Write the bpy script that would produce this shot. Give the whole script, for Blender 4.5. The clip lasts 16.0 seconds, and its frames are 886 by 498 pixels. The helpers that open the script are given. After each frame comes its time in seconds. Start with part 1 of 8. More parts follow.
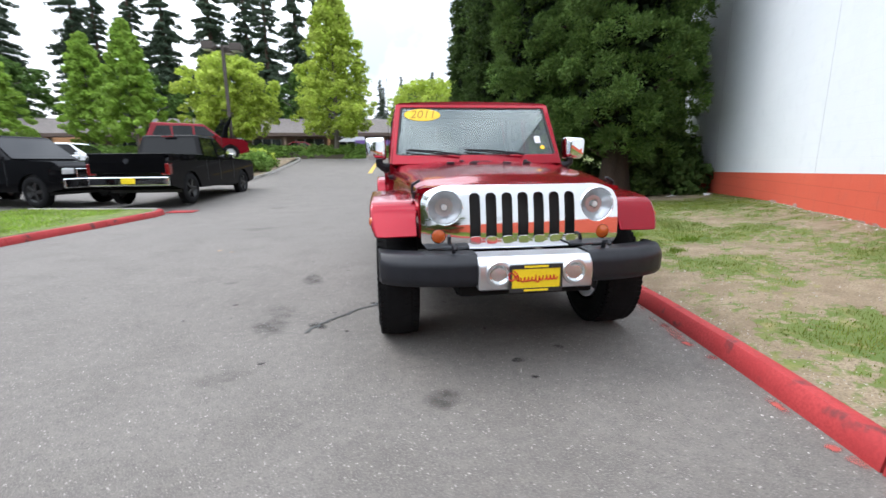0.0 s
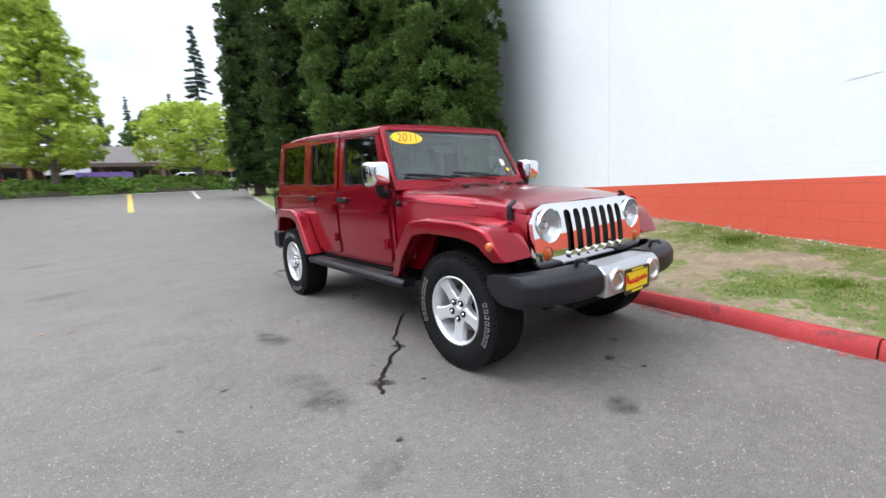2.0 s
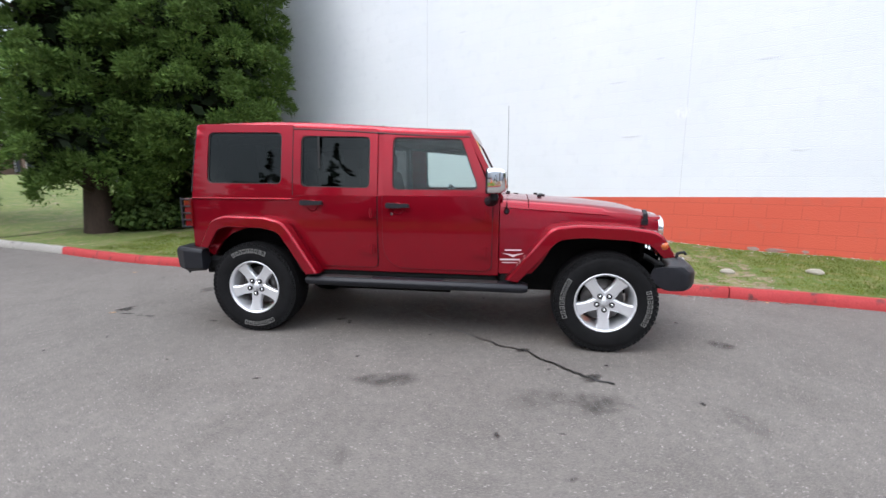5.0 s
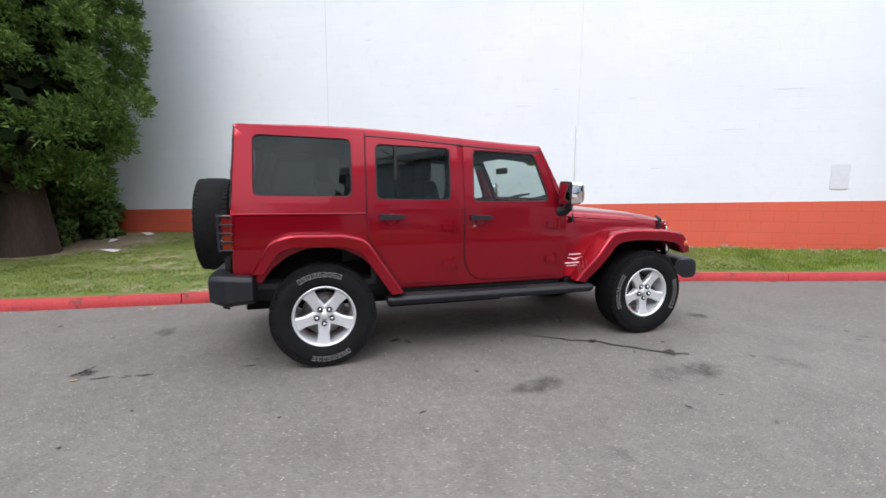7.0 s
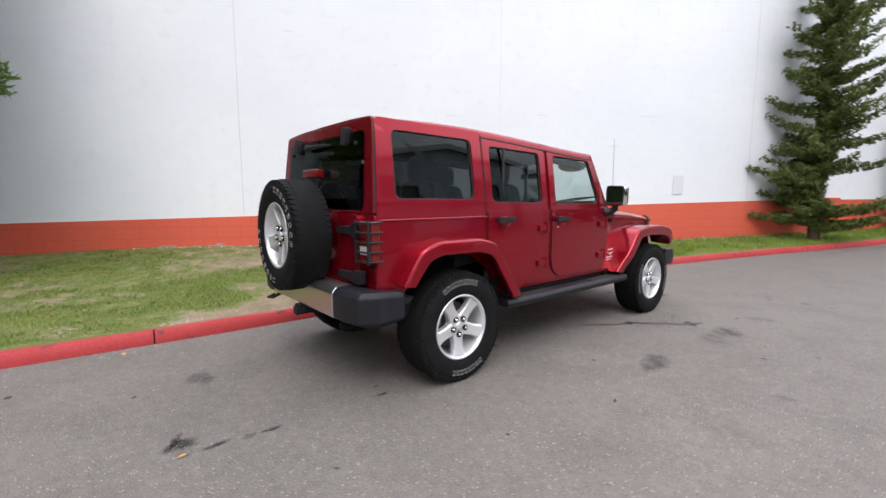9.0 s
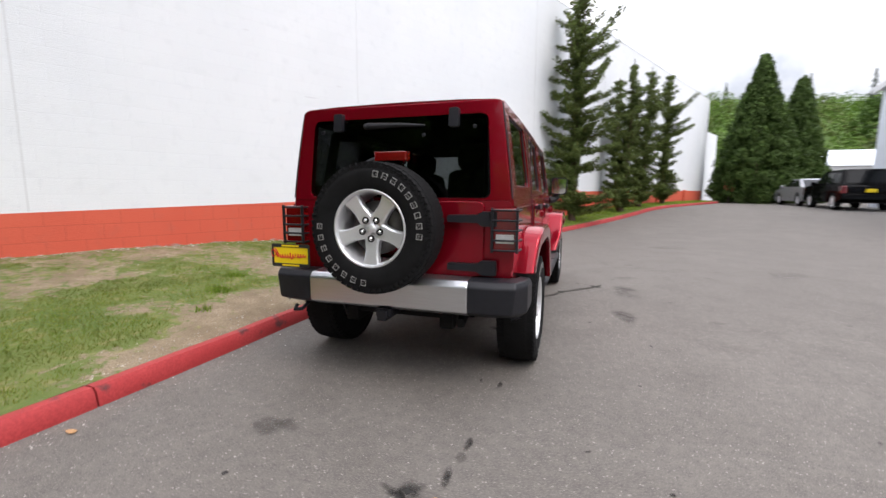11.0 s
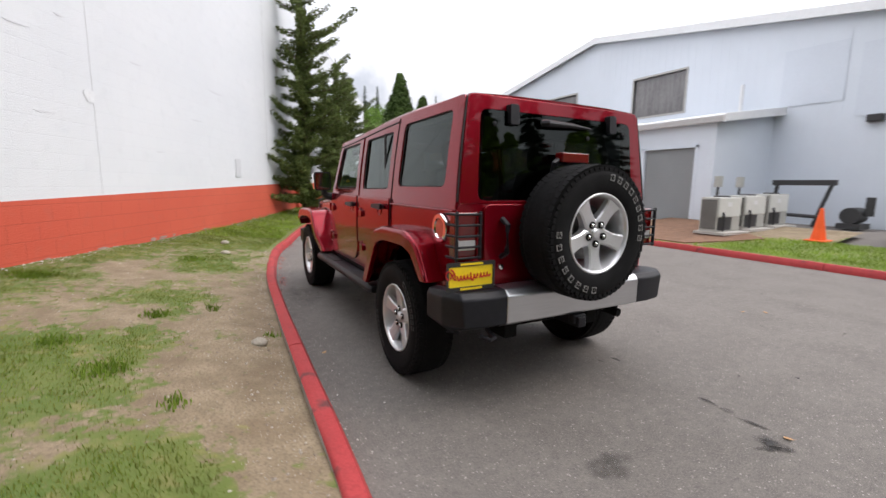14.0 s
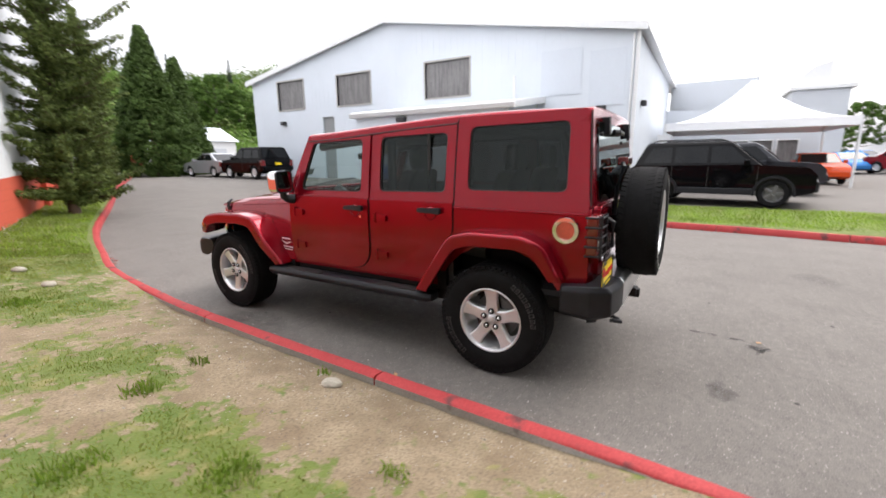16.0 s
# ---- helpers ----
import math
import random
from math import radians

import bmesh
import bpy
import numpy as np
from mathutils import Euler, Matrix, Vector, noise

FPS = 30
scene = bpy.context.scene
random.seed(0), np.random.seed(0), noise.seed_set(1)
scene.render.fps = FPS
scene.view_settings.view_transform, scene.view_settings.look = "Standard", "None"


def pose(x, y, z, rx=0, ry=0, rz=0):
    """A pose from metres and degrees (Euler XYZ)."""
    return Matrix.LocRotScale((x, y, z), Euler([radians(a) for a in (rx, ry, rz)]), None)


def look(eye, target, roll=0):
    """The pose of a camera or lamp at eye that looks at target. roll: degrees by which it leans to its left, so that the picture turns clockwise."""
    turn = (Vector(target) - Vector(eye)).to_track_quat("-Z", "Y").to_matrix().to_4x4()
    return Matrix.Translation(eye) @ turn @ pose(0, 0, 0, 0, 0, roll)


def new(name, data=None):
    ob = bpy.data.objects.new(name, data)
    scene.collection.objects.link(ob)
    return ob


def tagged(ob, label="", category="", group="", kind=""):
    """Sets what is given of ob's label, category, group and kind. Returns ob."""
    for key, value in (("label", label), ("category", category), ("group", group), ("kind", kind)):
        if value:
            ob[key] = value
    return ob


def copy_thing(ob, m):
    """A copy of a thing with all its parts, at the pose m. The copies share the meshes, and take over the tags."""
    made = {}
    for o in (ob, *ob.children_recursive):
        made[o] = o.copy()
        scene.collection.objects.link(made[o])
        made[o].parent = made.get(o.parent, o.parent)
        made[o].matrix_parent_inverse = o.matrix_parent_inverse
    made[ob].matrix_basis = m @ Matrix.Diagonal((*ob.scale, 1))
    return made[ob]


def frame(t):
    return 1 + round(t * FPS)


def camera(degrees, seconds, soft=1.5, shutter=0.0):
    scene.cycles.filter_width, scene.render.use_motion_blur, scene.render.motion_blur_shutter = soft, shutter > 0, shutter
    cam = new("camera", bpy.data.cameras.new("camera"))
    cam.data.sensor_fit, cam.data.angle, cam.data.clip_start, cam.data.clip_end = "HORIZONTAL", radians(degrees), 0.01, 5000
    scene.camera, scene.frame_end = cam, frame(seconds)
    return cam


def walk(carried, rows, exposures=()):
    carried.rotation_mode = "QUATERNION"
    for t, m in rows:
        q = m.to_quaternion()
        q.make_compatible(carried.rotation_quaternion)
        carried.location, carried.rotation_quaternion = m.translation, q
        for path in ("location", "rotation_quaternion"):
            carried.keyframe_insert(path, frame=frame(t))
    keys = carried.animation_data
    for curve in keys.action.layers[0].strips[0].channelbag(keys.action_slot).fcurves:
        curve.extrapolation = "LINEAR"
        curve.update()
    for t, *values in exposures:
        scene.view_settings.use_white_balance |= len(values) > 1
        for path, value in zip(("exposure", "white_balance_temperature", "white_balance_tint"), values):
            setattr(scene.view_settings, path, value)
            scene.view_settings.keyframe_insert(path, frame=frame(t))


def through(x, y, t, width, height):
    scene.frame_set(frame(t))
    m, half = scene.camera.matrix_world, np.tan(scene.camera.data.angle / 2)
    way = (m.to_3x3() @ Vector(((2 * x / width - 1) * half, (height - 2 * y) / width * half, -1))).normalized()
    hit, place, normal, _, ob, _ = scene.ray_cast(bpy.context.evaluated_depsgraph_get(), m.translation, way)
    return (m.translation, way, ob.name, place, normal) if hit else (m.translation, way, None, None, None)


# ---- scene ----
cam = camera(91.5, 16.0, shutter=0.45)
PATH = [
    (0, (-0.879, -4.506, 1.218), (-0.609, -2.565, 0.821), -0.6),
    (0.5, (-1.329, -4.319, 1.205), (-0.843, -2.415, 0.834), 0.0),
    (1, (-1.763, -4.107, 1.209), (-1.051, -2.267, 0.883), -1.8),
    (1.5, (-2.22, -3.85, 1.218), (-1.233, -2.132, 0.943), -1.9),
    (2, (-2.681, -3.584, 1.241), (-1.443, -2.043, 0.936), -2.9),
    (2.5, (-3.112, -3.199, 1.258), (-1.674, -1.84, 0.968), -2.1),
    (3, (-3.523, -2.808, 1.265), (-1.927, -1.633, 0.991), -1.9),
    (3.5, (-3.795, -2.312, 1.29), (-2.064, -1.343, 1.033), -2.5),
    (4, (-4.052, -1.8, 1.308), (-2.185, -1.129, 1.058), -2.8),
    (4.2, (-4.131, -1.587, 1.308), (-2.242, -0.988, 1.034), -1.3),
    (6.3, (-4.346, 0.779, 1.338), (-2.392, 0.453, 1.064), -0.9),
    (6.5, (-4.319, 1.0, 1.332), (-2.381, 0.579, 1.068), -0.0),
    (7, (-4.166, 1.568, 1.338), (-2.273, 0.979, 1.074), 0.3),
    (7.5, (-4.005, 2.136, 1.363), (-2.174, 1.38, 1.089), 0.6),
    (8, (-3.726, 2.635, 1.371), (-1.982, 1.696, 1.093), -0.3),
    (8.2, (-3.611, 2.827, 1.345), (-1.905, 1.812, 1.098), 0.1),
    (10.3, (-1.906, 4.419, 1.247), (-0.876, 2.717, 1.036), 0.6),
    (10.5, (-1.703, 4.538, 1.208), (-0.769, 2.778, 1.038), 1.2),
    (11, (-1.153, 4.723, 1.265), (-0.558, 2.832, 1.001), 0.1),
    (11.5, (-0.616, 4.808, 1.26), (-0.296, 2.847, 1.027), -0.6),
    (12, (-0.059, 4.859, 1.254), (-0.045, 2.877, 0.988), -1.2),
    (12.5, (0.489, 4.779, 1.259), (0.241, 2.806, 1.045), -0.5),
    (13, (1.038, 4.667, 1.258), (0.6, 2.729, 1.026), -0.3),
    (13.5, (1.542, 4.445, 1.253), (0.87, 2.583, 0.966), -0.3),
    (14, (1.998, 4.156, 1.313), (1.044, 2.423, 1.018), 0.8),
    (14.5, (2.453, 3.857, 1.367), (1.269, 2.27, 1.084), -1.1),
    (15, (2.853, 3.475, 1.436), (1.458, 2.08, 1.105), -0.3),
    (15.5, (3.216, 3.112, 1.49), (1.649, 1.91, 1.18), 0.0),
    (16, (3.518, 2.659, 1.523), (1.836, 1.658, 1.11), -0.7),
]
walk(cam, [(t, look(eye, target, roll)) for t, eye, target, roll in PATH],
     [(0, 0.70, 6050, 10), (4, 0.56, 6050, 12), (8, 0.47, 6320, 14), (12, 0.40, 6550, 15), (14, 0.32, 6600, 15), (16, 0.72, 6680, 14)])

# ---- light: overcast sky, soft high sun ----
world = bpy.data.worlds.new("overcast_sky")
scene.world = world
world.use_nodes = True
wn, wl = world.node_tree.nodes, world.node_tree.links
wn.clear()
w_out, w_bg = wn.new("ShaderNodeOutputWorld"), wn.new("ShaderNodeBackground")
w_sky = wn.new("ShaderNodeTexSky")
w_sky.sky_type, w_sky.sun_disc = "NISHITA", False
SUN_ELEVATION, SUN_AZIMUTH = radians(51), radians(-57)
w_sky.sun_elevation, w_sky.sun_rotation = SUN_ELEVATION, SUN_AZIMUTH
w_sky.air_density, w_sky.dust_density = 1.5, 4.0
w_noise = wn.new("ShaderNodeTexNoise")
w_noise.inputs["Scale"].default_value, w_noise.inputs["Detail"].default_value = 2.6, 6.0
w_noise.inputs["Roughness"].default_value = 0.55
w_ramp = wn.new("ShaderNodeValToRGB")
w_ramp.color_ramp.elements[0].position, w_ramp.color_ramp.elements[1].position = 0.38, 0.60
w_ramp.color_ramp.elements[0].color = (7.4, 8.0, 8.9, 1)
w_ramp.color_ramp.elements[1].color = (18.6, 18.9, 19.3, 1)
w_tc, w_sep, w_rise = wn.new("ShaderNodeTexCoord"), wn.new("ShaderNodeSeparateXYZ"), wn.new("ShaderNodeMapRange")
w_rise.inputs["To Min"].default_value, w_rise.inputs["To Max"].default_value = 0.50, 1.62
w_dome = wn.new("ShaderNodeMixRGB")
w_dome.blend_type, w_dome.inputs[0].default_value = "MULTIPLY", 1.0
wl.new(w_tc.outputs["Generated"], w_sep.inputs[0])
wl.new(w_sep.outputs["Z"], w_rise.inputs["Value"])
wl.new(w_rise.outputs[0], w_dome.inputs[2])
w_mix = wn.new("ShaderNodeMixRGB")
w_mix.inputs[0].default_value = 0.85
wl.new(w_noise.outputs[0], w_ramp.inputs[0])
wl.new(w_sky.outputs[0], w_mix.inputs[1])
wl.new(w_ramp.outputs[0], w_dome.inputs[1])
wl.new(w_dome.outputs[0], w_mix.inputs[2])
wl.new(w_mix.outputs[0], w_bg.inputs[0])
wl.new(w_bg.outputs[0], w_out.inputs[0])
w_bg.inputs[1].default_value = 0.112

sun = new("sun", bpy.data.lights.new("sun", "SUN"))
sun.data.energy, sun.data.angle, sun.data.color = 1.1, radians(28), (1.0, 0.96, 0.9)
sun.rotation_euler = Vector((-0.52, 0.34, 0.78)).to_track_quat("Z", "Y").to_euler()


# ---- building helpers ----
def thing(name, label="", category="", group="", kind="", at=(0, 0, 0), turn=0.0):
    ob = new(name)
    ob.empty_display_size = 0.2
    ob.matrix_basis = pose(at[0], at[1], at[2], 0, 0, turn)
    return tagged(ob, label, category, group, kind)


def mesh_of(name, bm, material, smooth=False):
    me = bpy.data.meshes.new(name)
    bm.to_mesh(me)
    bm.free()
    me.materials.append(material)
    if smooth:
        for p in me.polygons:
            p.use_smooth = True
    return me


def part(name, bm, material, parent=None, label="", smooth=False, bevel=0.0, angle=35, segments=2):
    ob = new(name, bm if isinstance(bm, bpy.types.Mesh) else mesh_of(name, bm, material, smooth or bevel > 0))
    if parent is not None:
        ob.parent = parent
    if bevel > 0:
        m = ob.modifiers.new("edge", "BEVEL")
        m.width, m.segments, m.limit_method, m.angle_limit = bevel, segments, "ANGLE", radians(angle)
        m.harden_normals = True
    elif smooth:
        m = ob.modifiers.new("split", "EDGE_SPLIT")
        m.split_angle = radians(angle)
    return tagged(ob, label)


def box(lo, hi, bm=None, m=None):
    bm = bm or bmesh.new()
    c = [(a + b) / 2 for a, b in zip(lo, hi)]
    d = [abs(b - a) for a, b in zip(lo, hi)]
    mat4 = Matrix.Translation(c) @ Matrix.Diagonal((*d, 1))
    bmesh.ops.create_cube(bm, size=1, matrix=(m @ mat4) if m else mat4)
    return bm


def rr(pts, r, n=4):
    """A polygon with its corners rounded: r one radius or one for each corner."""
    out, k = [], len(pts)
    for i, p in enumerate(pts):
        rad = r[i] if isinstance(r, (list, tuple)) else r
        p, a, b = Vector(p), Vector(pts[i - 1]), Vector(pts[(i + 1) % k])
        u, v = (a - p), (b - p)
        if rad < 1e-4:
            out.append(tuple(p))
            continue
        ang = u.angle(v)
        d = min(rad / math.tan(ang / 2), u.length * 0.49, v.length * 0.49)
        s, e = p + u.normalized() * d, p + v.normalized() * d
        for j in range(n + 1):
            t = j / n
            q = s * (1 - t) ** 2 + p * 2 * t * (1 - t) + e * t * t
            out.append(tuple(q))
    return out


def plate(loops, f, t, bm=None):
    """A plate with holes: loops in (u, v), the first one outside; f(u, v, d) gives the place at depth d."""
    bm = bm or bmesh.new()
    fresh = set(bm.verts)
    sides = []
    for d in (0.0, t):
        rings, edges = [], []
        for lp in loops:
            vs = [bm.verts.new(f(u, v, d)) for u, v in lp]
            rings.append(vs)
            edges += [bm.edges.new((vs[i - 1], vs[i])) for i in range(len(vs))]
        bmesh.ops.triangle_fill(bm, use_beauty=True, use_dissolve=False, edges=edges)
        sides.append(rings)
    for a, b in zip(*sides):
        for i in range(len(a)):
            bm.faces.new((a[i - 1], a[i], b[i], b[i - 1]))
    bmesh.ops.recalc_face_normals(bm, faces=bm.faces[:])
    return bm


def panel(loops, f, t, step=0.06):
    """A plate bent over its height: cut level by level before f bends it."""
    bm = plate(loops, lambda u, v, d: (u, v, d), t)
    lo, hi = min(p[1] for p in loops[0]), max(p[1] for p in loops[0])
    for q in np.arange(lo + step, hi - 0.01, step):
        bmesh.ops.bisect_plane(bm, geom=bm.verts[:] + bm.edges[:] + bm.faces[:], plane_co=(0, float(q) + 0.0007, 0), plane_no=(0, 1, 0), dist=1e-6)
    for v in bm.verts:
        v.co = Vector(f(*v.co))
    bmesh.ops.recalc_face_normals(bm, faces=bm.faces[:])
    return bm


def pane(loop, f):
    """One thin sheet of glass inside a frame."""
    bm = bmesh.new()
    bm.faces.new([bm.verts.new(f(u, v, 0.0)) for u, v in loop])
    return bm


def loft(rings, bm=None, closed=True, caps=True):
    bm = bm or bmesh.new()
    vs = [[bm.verts.new(p) for p in ring] for ring in rings]
    n = len(vs[0])
    for a, b in zip(vs, vs[1:]):
        for i in range(n if closed else n - 1):
            j = (i + 1) % n
            bm.faces.new((a[i], a[j], b[j], b[i]))
    if caps and closed:
        bm.faces.new(vs[0][::-1])
        bm.faces.new(vs[-1])
    bmesh.ops.recalc_face_normals(bm, faces=bm.faces[:])
    return bm


def tube(points, r, n=8, bm=None, caps=True):
    pts = [Vector(p) for p in points]
    rings = []
    up = Vector((0, 0, 1))
    for i, p in enumerate(pts):
        d = (pts[min(i + 1, len(pts) - 1)] - pts[max(i - 1, 0)]).normalized()
        side = d.cross(up)
        if side.length < 0.05:
            side = d.cross(Vector((1, 0, 0)))
        side.normalize()
        top = side.cross(d)
        rad = r[i] if isinstance(r, (list, tuple)) else r
        rings.append([p + side * math.cos(a) * rad + top * math.sin(a) * rad for a in (2 * math.pi * k / n for k in range(n))])
    return loft(rings, bm, True, caps)


def lathe(profile, n=32, bm=None, m=None, caps=False):
    """Turns (radius, height) round the x axis: height runs along -x."""
    m = m or Matrix.Identity(4)
    rings = [[m @ Vector((-h, r * math.cos(2 * math.pi * k / n), r * math.sin(2 * math.pi * k / n))) for k in range(n)] for r, h in profile]
    return loft(rings, bm, True, caps)


def smoothstep(a, b, x):
    t = min(1, max(0, (x - a) / (b - a)))
    return t * t * (3 - 2 * t)


# ---- materials ----
def material(name, color, rough=0.6, metal=0.0, vary=0.12, scale=8.0, fine=60.0, bump=0.0, bump_scale=None, coat=0.0, color2=None,
             island=0.0, spec=0.5, stretch=(1, 1, 1), emission=0.0, random=0.0):
    m = bpy.data.materials.new(name)
    m.use_nodes = True
    nt = m.node_tree
    b = nt.nodes["Principled BSDF"]
    b.inputs["Roughness"].default_value, b.inputs["Metallic"].default_value = rough, metal
    b.inputs["Coat Weight"].default_value, b.inputs["Coat Roughness"].default_value = coat, 0.03
    b.inputs["Specular IOR Level"].default_value = spec
    tc, mp = nt.nodes.new("ShaderNodeTexCoord"), nt.nodes.new("ShaderNodeMapping")
    mp.inputs["Scale"].default_value = stretch
    nt.links.new(tc.outputs["Object"], mp.inputs["Vector"])
    big, small = nt.nodes.new("ShaderNodeTexNoise"), nt.nodes.new("ShaderNodeTexNoise")
    big.inputs["Scale"].default_value, big.inputs["Detail"].default_value = scale, 5
    small.inputs["Scale"].default_value, small.inputs["Detail"].default_value = fine, 3
    for n in (big, small):
        nt.links.new(mp.outputs[0], n.inputs["Vector"])
    add = nt.nodes.new("ShaderNodeMath")
    add.operation = "ADD"
    nt.links.new(big.outputs[0], add.inputs[0])
    nt.links.new(small.outputs[0], add.inputs[1])
    last = add
    if island or random:
        src = nt.nodes.new("ShaderNodeNewGeometry") if island else nt.nodes.new("ShaderNodeObjectInfo")
        k = nt.nodes.new("ShaderNodeMath")
        k.operation, k.inputs[1].default_value = "MULTIPLY_ADD", (island or random)
        nt.links.new(src.outputs["Random Per Island" if island else "Random"], k.inputs[0])
        nt.links.new(add.outputs[0], k.inputs[2])
        last = k
    ramp = nt.nodes.new("ShaderNodeValToRGB")
    c2 = color2 or tuple(min(1, c * (1 + vary)) for c in color)
    c1 = tuple(c * (1 - vary) for c in color) if not color2 else color
    ramp.color_ramp.elements[0].position, ramp.color_ramp.elements[1].position = 0.35, 0.65
    half = nt.nodes.new("ShaderNodeMath")
    half.operation, half.inputs[1].default_value = "MULTIPLY", 1 / (2 + island + random)
    nt.links.new(last.outputs[0], half.inputs[0])
    ramp.color_ramp.elements[0].color, ramp.color_ramp.elements[1].color = (*c1, 1), (*c2, 1)
    nt.links.new(half.outputs[0], ramp.inputs[0])
    nt.links.new(ramp.outputs[0], b.inputs["Base Color"])
    if bump:
        bn = nt.nodes.new("ShaderNodeBump")
        bn.inputs["Strength"].default_value, bn.inputs["Distance"].default_value = 0.6, bump
        t = nt.nodes.new("ShaderNodeTexNoise")
        t.inputs["Scale"].default_value, t.inputs["Detail"].default_value = bump_scale or fine, 4
        nt.links.new(mp.outputs[0], t.inputs["Vector"])
        nt.links.new(t.outputs[0], bn.inputs["Height"])
        nt.links.new(bn.outputs[0], b.inputs["Normal"])
    if emission:
        b.inputs["Emission Color"].default_value, b.inputs["Emission Strength"].default_value = (*color, 1), emission
    return m


def glass(name, tint, gloss=1.0, ior=1.42):
    """A thin pane: lets tinted light through and mirrors by Fresnel."""
    m = bpy.data.materials.new(name)
    m.use_nodes = True
    nt = m.node_tree
    nt.nodes.remove(nt.nodes["Principled BSDF"])
    tr, gl, lw, mx = (nt.nodes.new(k) for k in ("ShaderNodeBsdfTransparent", "ShaderNodeBsdfGlossy", "ShaderNodeLayerWeight", "ShaderNodeMixShader"))
    tr.inputs[0].default_value = (*tint, 1)
    gl.inputs["Roughness"].default_value, gl.inputs[0].default_value = 0.01, (gloss * 0.9, gloss, gloss * 0.98, 1)
    lw.inputs[0].default_value = 0.5
    power, scale = nt.nodes.new("ShaderNodeMath"), nt.nodes.new("ShaderNodeMath")
    power.operation, power.inputs[1].default_value = "POWER", 4.0
    f0 = 0.9 * ((ior - 1) / (ior + 1)) ** 2 + 0.01
    scale.operation, scale.inputs[1].default_value, scale.inputs[2].default_value = "MULTIPLY_ADD", 0.85, f0
    nt.links.new(lw.outputs["Facing"], power.inputs[0])
    nt.links.new(power.outputs[0], scale.inputs[0])
    nt.links.new(scale.outputs[0], mx.inputs[0])
    nt.links.new(tr.outputs[0], mx.inputs[1])
    nt.links.new(gl.outputs[0], mx.inputs[2])
    nt.links.new(mx.outputs[0], nt.nodes["Material Output"].inputs[0])
    return m


PAINT = material("cherry_red_car_paint", (0.262, 0.0037, 0.0140), 0.22, 0.60, 0.06, 3, 900, coat=0.58, spec=0.1)
BLACK_PLASTIC = material("black_textured_plastic", (0.0115, 0.012, 0.0155), 0.46, 0, 0.25, 20, 400, bump=0.0006, bump_scale=500, spec=0.30)
CHASSIS = material("dirty_black_chassis", (0.007, 0.007, 0.007), 0.85, 0, 0.4, 10, 80, spec=0.2)
CHROME = material("chrome", (0.86, 0.87, 0.88), 0.05, 1.0, 0.02, 5, 40)
SILVER = material("brushed_silver_metal", (0.62, 0.63, 0.65), 0.34, 1.0, 0.06, 6, 200, stretch=(1, 20, 20))
ALLOY = material("silver_painted_alloy", (0.72, 0.73, 0.75), 0.32, 0.6, 0.05, 6, 120, coat=0.4)
RUBBER = material("tyre_rubber", (0.008, 0.008, 0.0085), 0.8, 0, 0.3, 14, 140, bump=0.0008, bump_scale=160, spec=0.14)
LETTER_WHITE = material("raised_white_tyre_letters", (0.24, 0.235, 0.225), 0.7, 0, 0.2, 30, 200)
CLEAR_GLASS = glass("clear_car_glass", (0.78, 0.85, 0.83), 1.0, 2.15)
SIDE_GLASS = glass("green_side_glass", (0.70, 0.78, 0.76))
DARK_GLASS = glass("dark_privacy_glass", (0.085, 0.09, 0.092), 1.0, 1.34)
LENS_GLASS = glass("headlamp_lens", (0.97, 0.98, 0.98), 1.0, 1.2)
AMBER = material("amber_lens", (0.46, 0.085, 0.010), 0.15, 0, 0.1, 40, 200, coat=1)
RED_LENS = material("red_lamp_lens", (0.15, 0.003, 0.003), 0.2, 0, 0.2, 40, 200, coat=1)
WHITE_LENS = material("white_lamp_lens", (0.6, 0.6, 0.6), 0.2, 0, 0.1, 40, 200, coat=1)
YELLOW = material("yellow_plate", (0.85, 0.62, 0.01), 0.45, 0, 0.05, 6, 60)
RED_INK = material("red_ink", (0.55, 0.015, 0.012), 0.5, 0, 0.05)
DARK_INK = material("dark_ink", (0.02, 0.02, 0.02), 0.5)
WHITE_INK = material("white_ink", (0.7, 0.7, 0.7), 0.5)
SEAT = material("dark_seat_cloth", (0.03, 0.03, 0.032), 0.9, 0, 0.2, 20, 200, bump=0.001)
DASH = material("dark_dashboard_plastic", (0.025, 0.025, 0.027), 0.6, 0, 0.2, 10, 100)
STICKER = material("yellow_window_sticker", (0.9, 0.58, 0.02), 0.5, 0, 0.05)


# ---- ground, kerbs, bank and wall ----
def road_height(x, y):
    a = max(0.0, abs(y) - 4)
    if y > 0:
        z = 0.0035 * a * a if a < 14 else 0.686 + 0.098 * (min(a, 22) - 14)
    else:
        z = 0.0035 * a * a if a < 11 else 0.4235 + 0.13 * (1 - math.exp(-(a - 11) / 1.7))
    return z + 0.06 * min(4, max(0, -x - 7.5)) * (1 - smoothstep(5, 9, y)) * smoothstep(-17, -11, y)


def noisy_mask_nodes(nt, tc, scale, lo, hi, detail=6):
    n, r = nt.nodes.new("ShaderNodeTexNoise"), nt.nodes.new("ShaderNodeValToRGB")
    n.inputs["Scale"].default_value, n.inputs["Detail"].default_value = scale, detail
    r.color_ramp.elements[0].position, r.color_ramp.elements[1].position = lo, hi
    nt.links.new(tc.outputs["Object"], n.inputs["Vector"])
    nt.links.new(n.outputs[0], r.inputs[0])
    return r


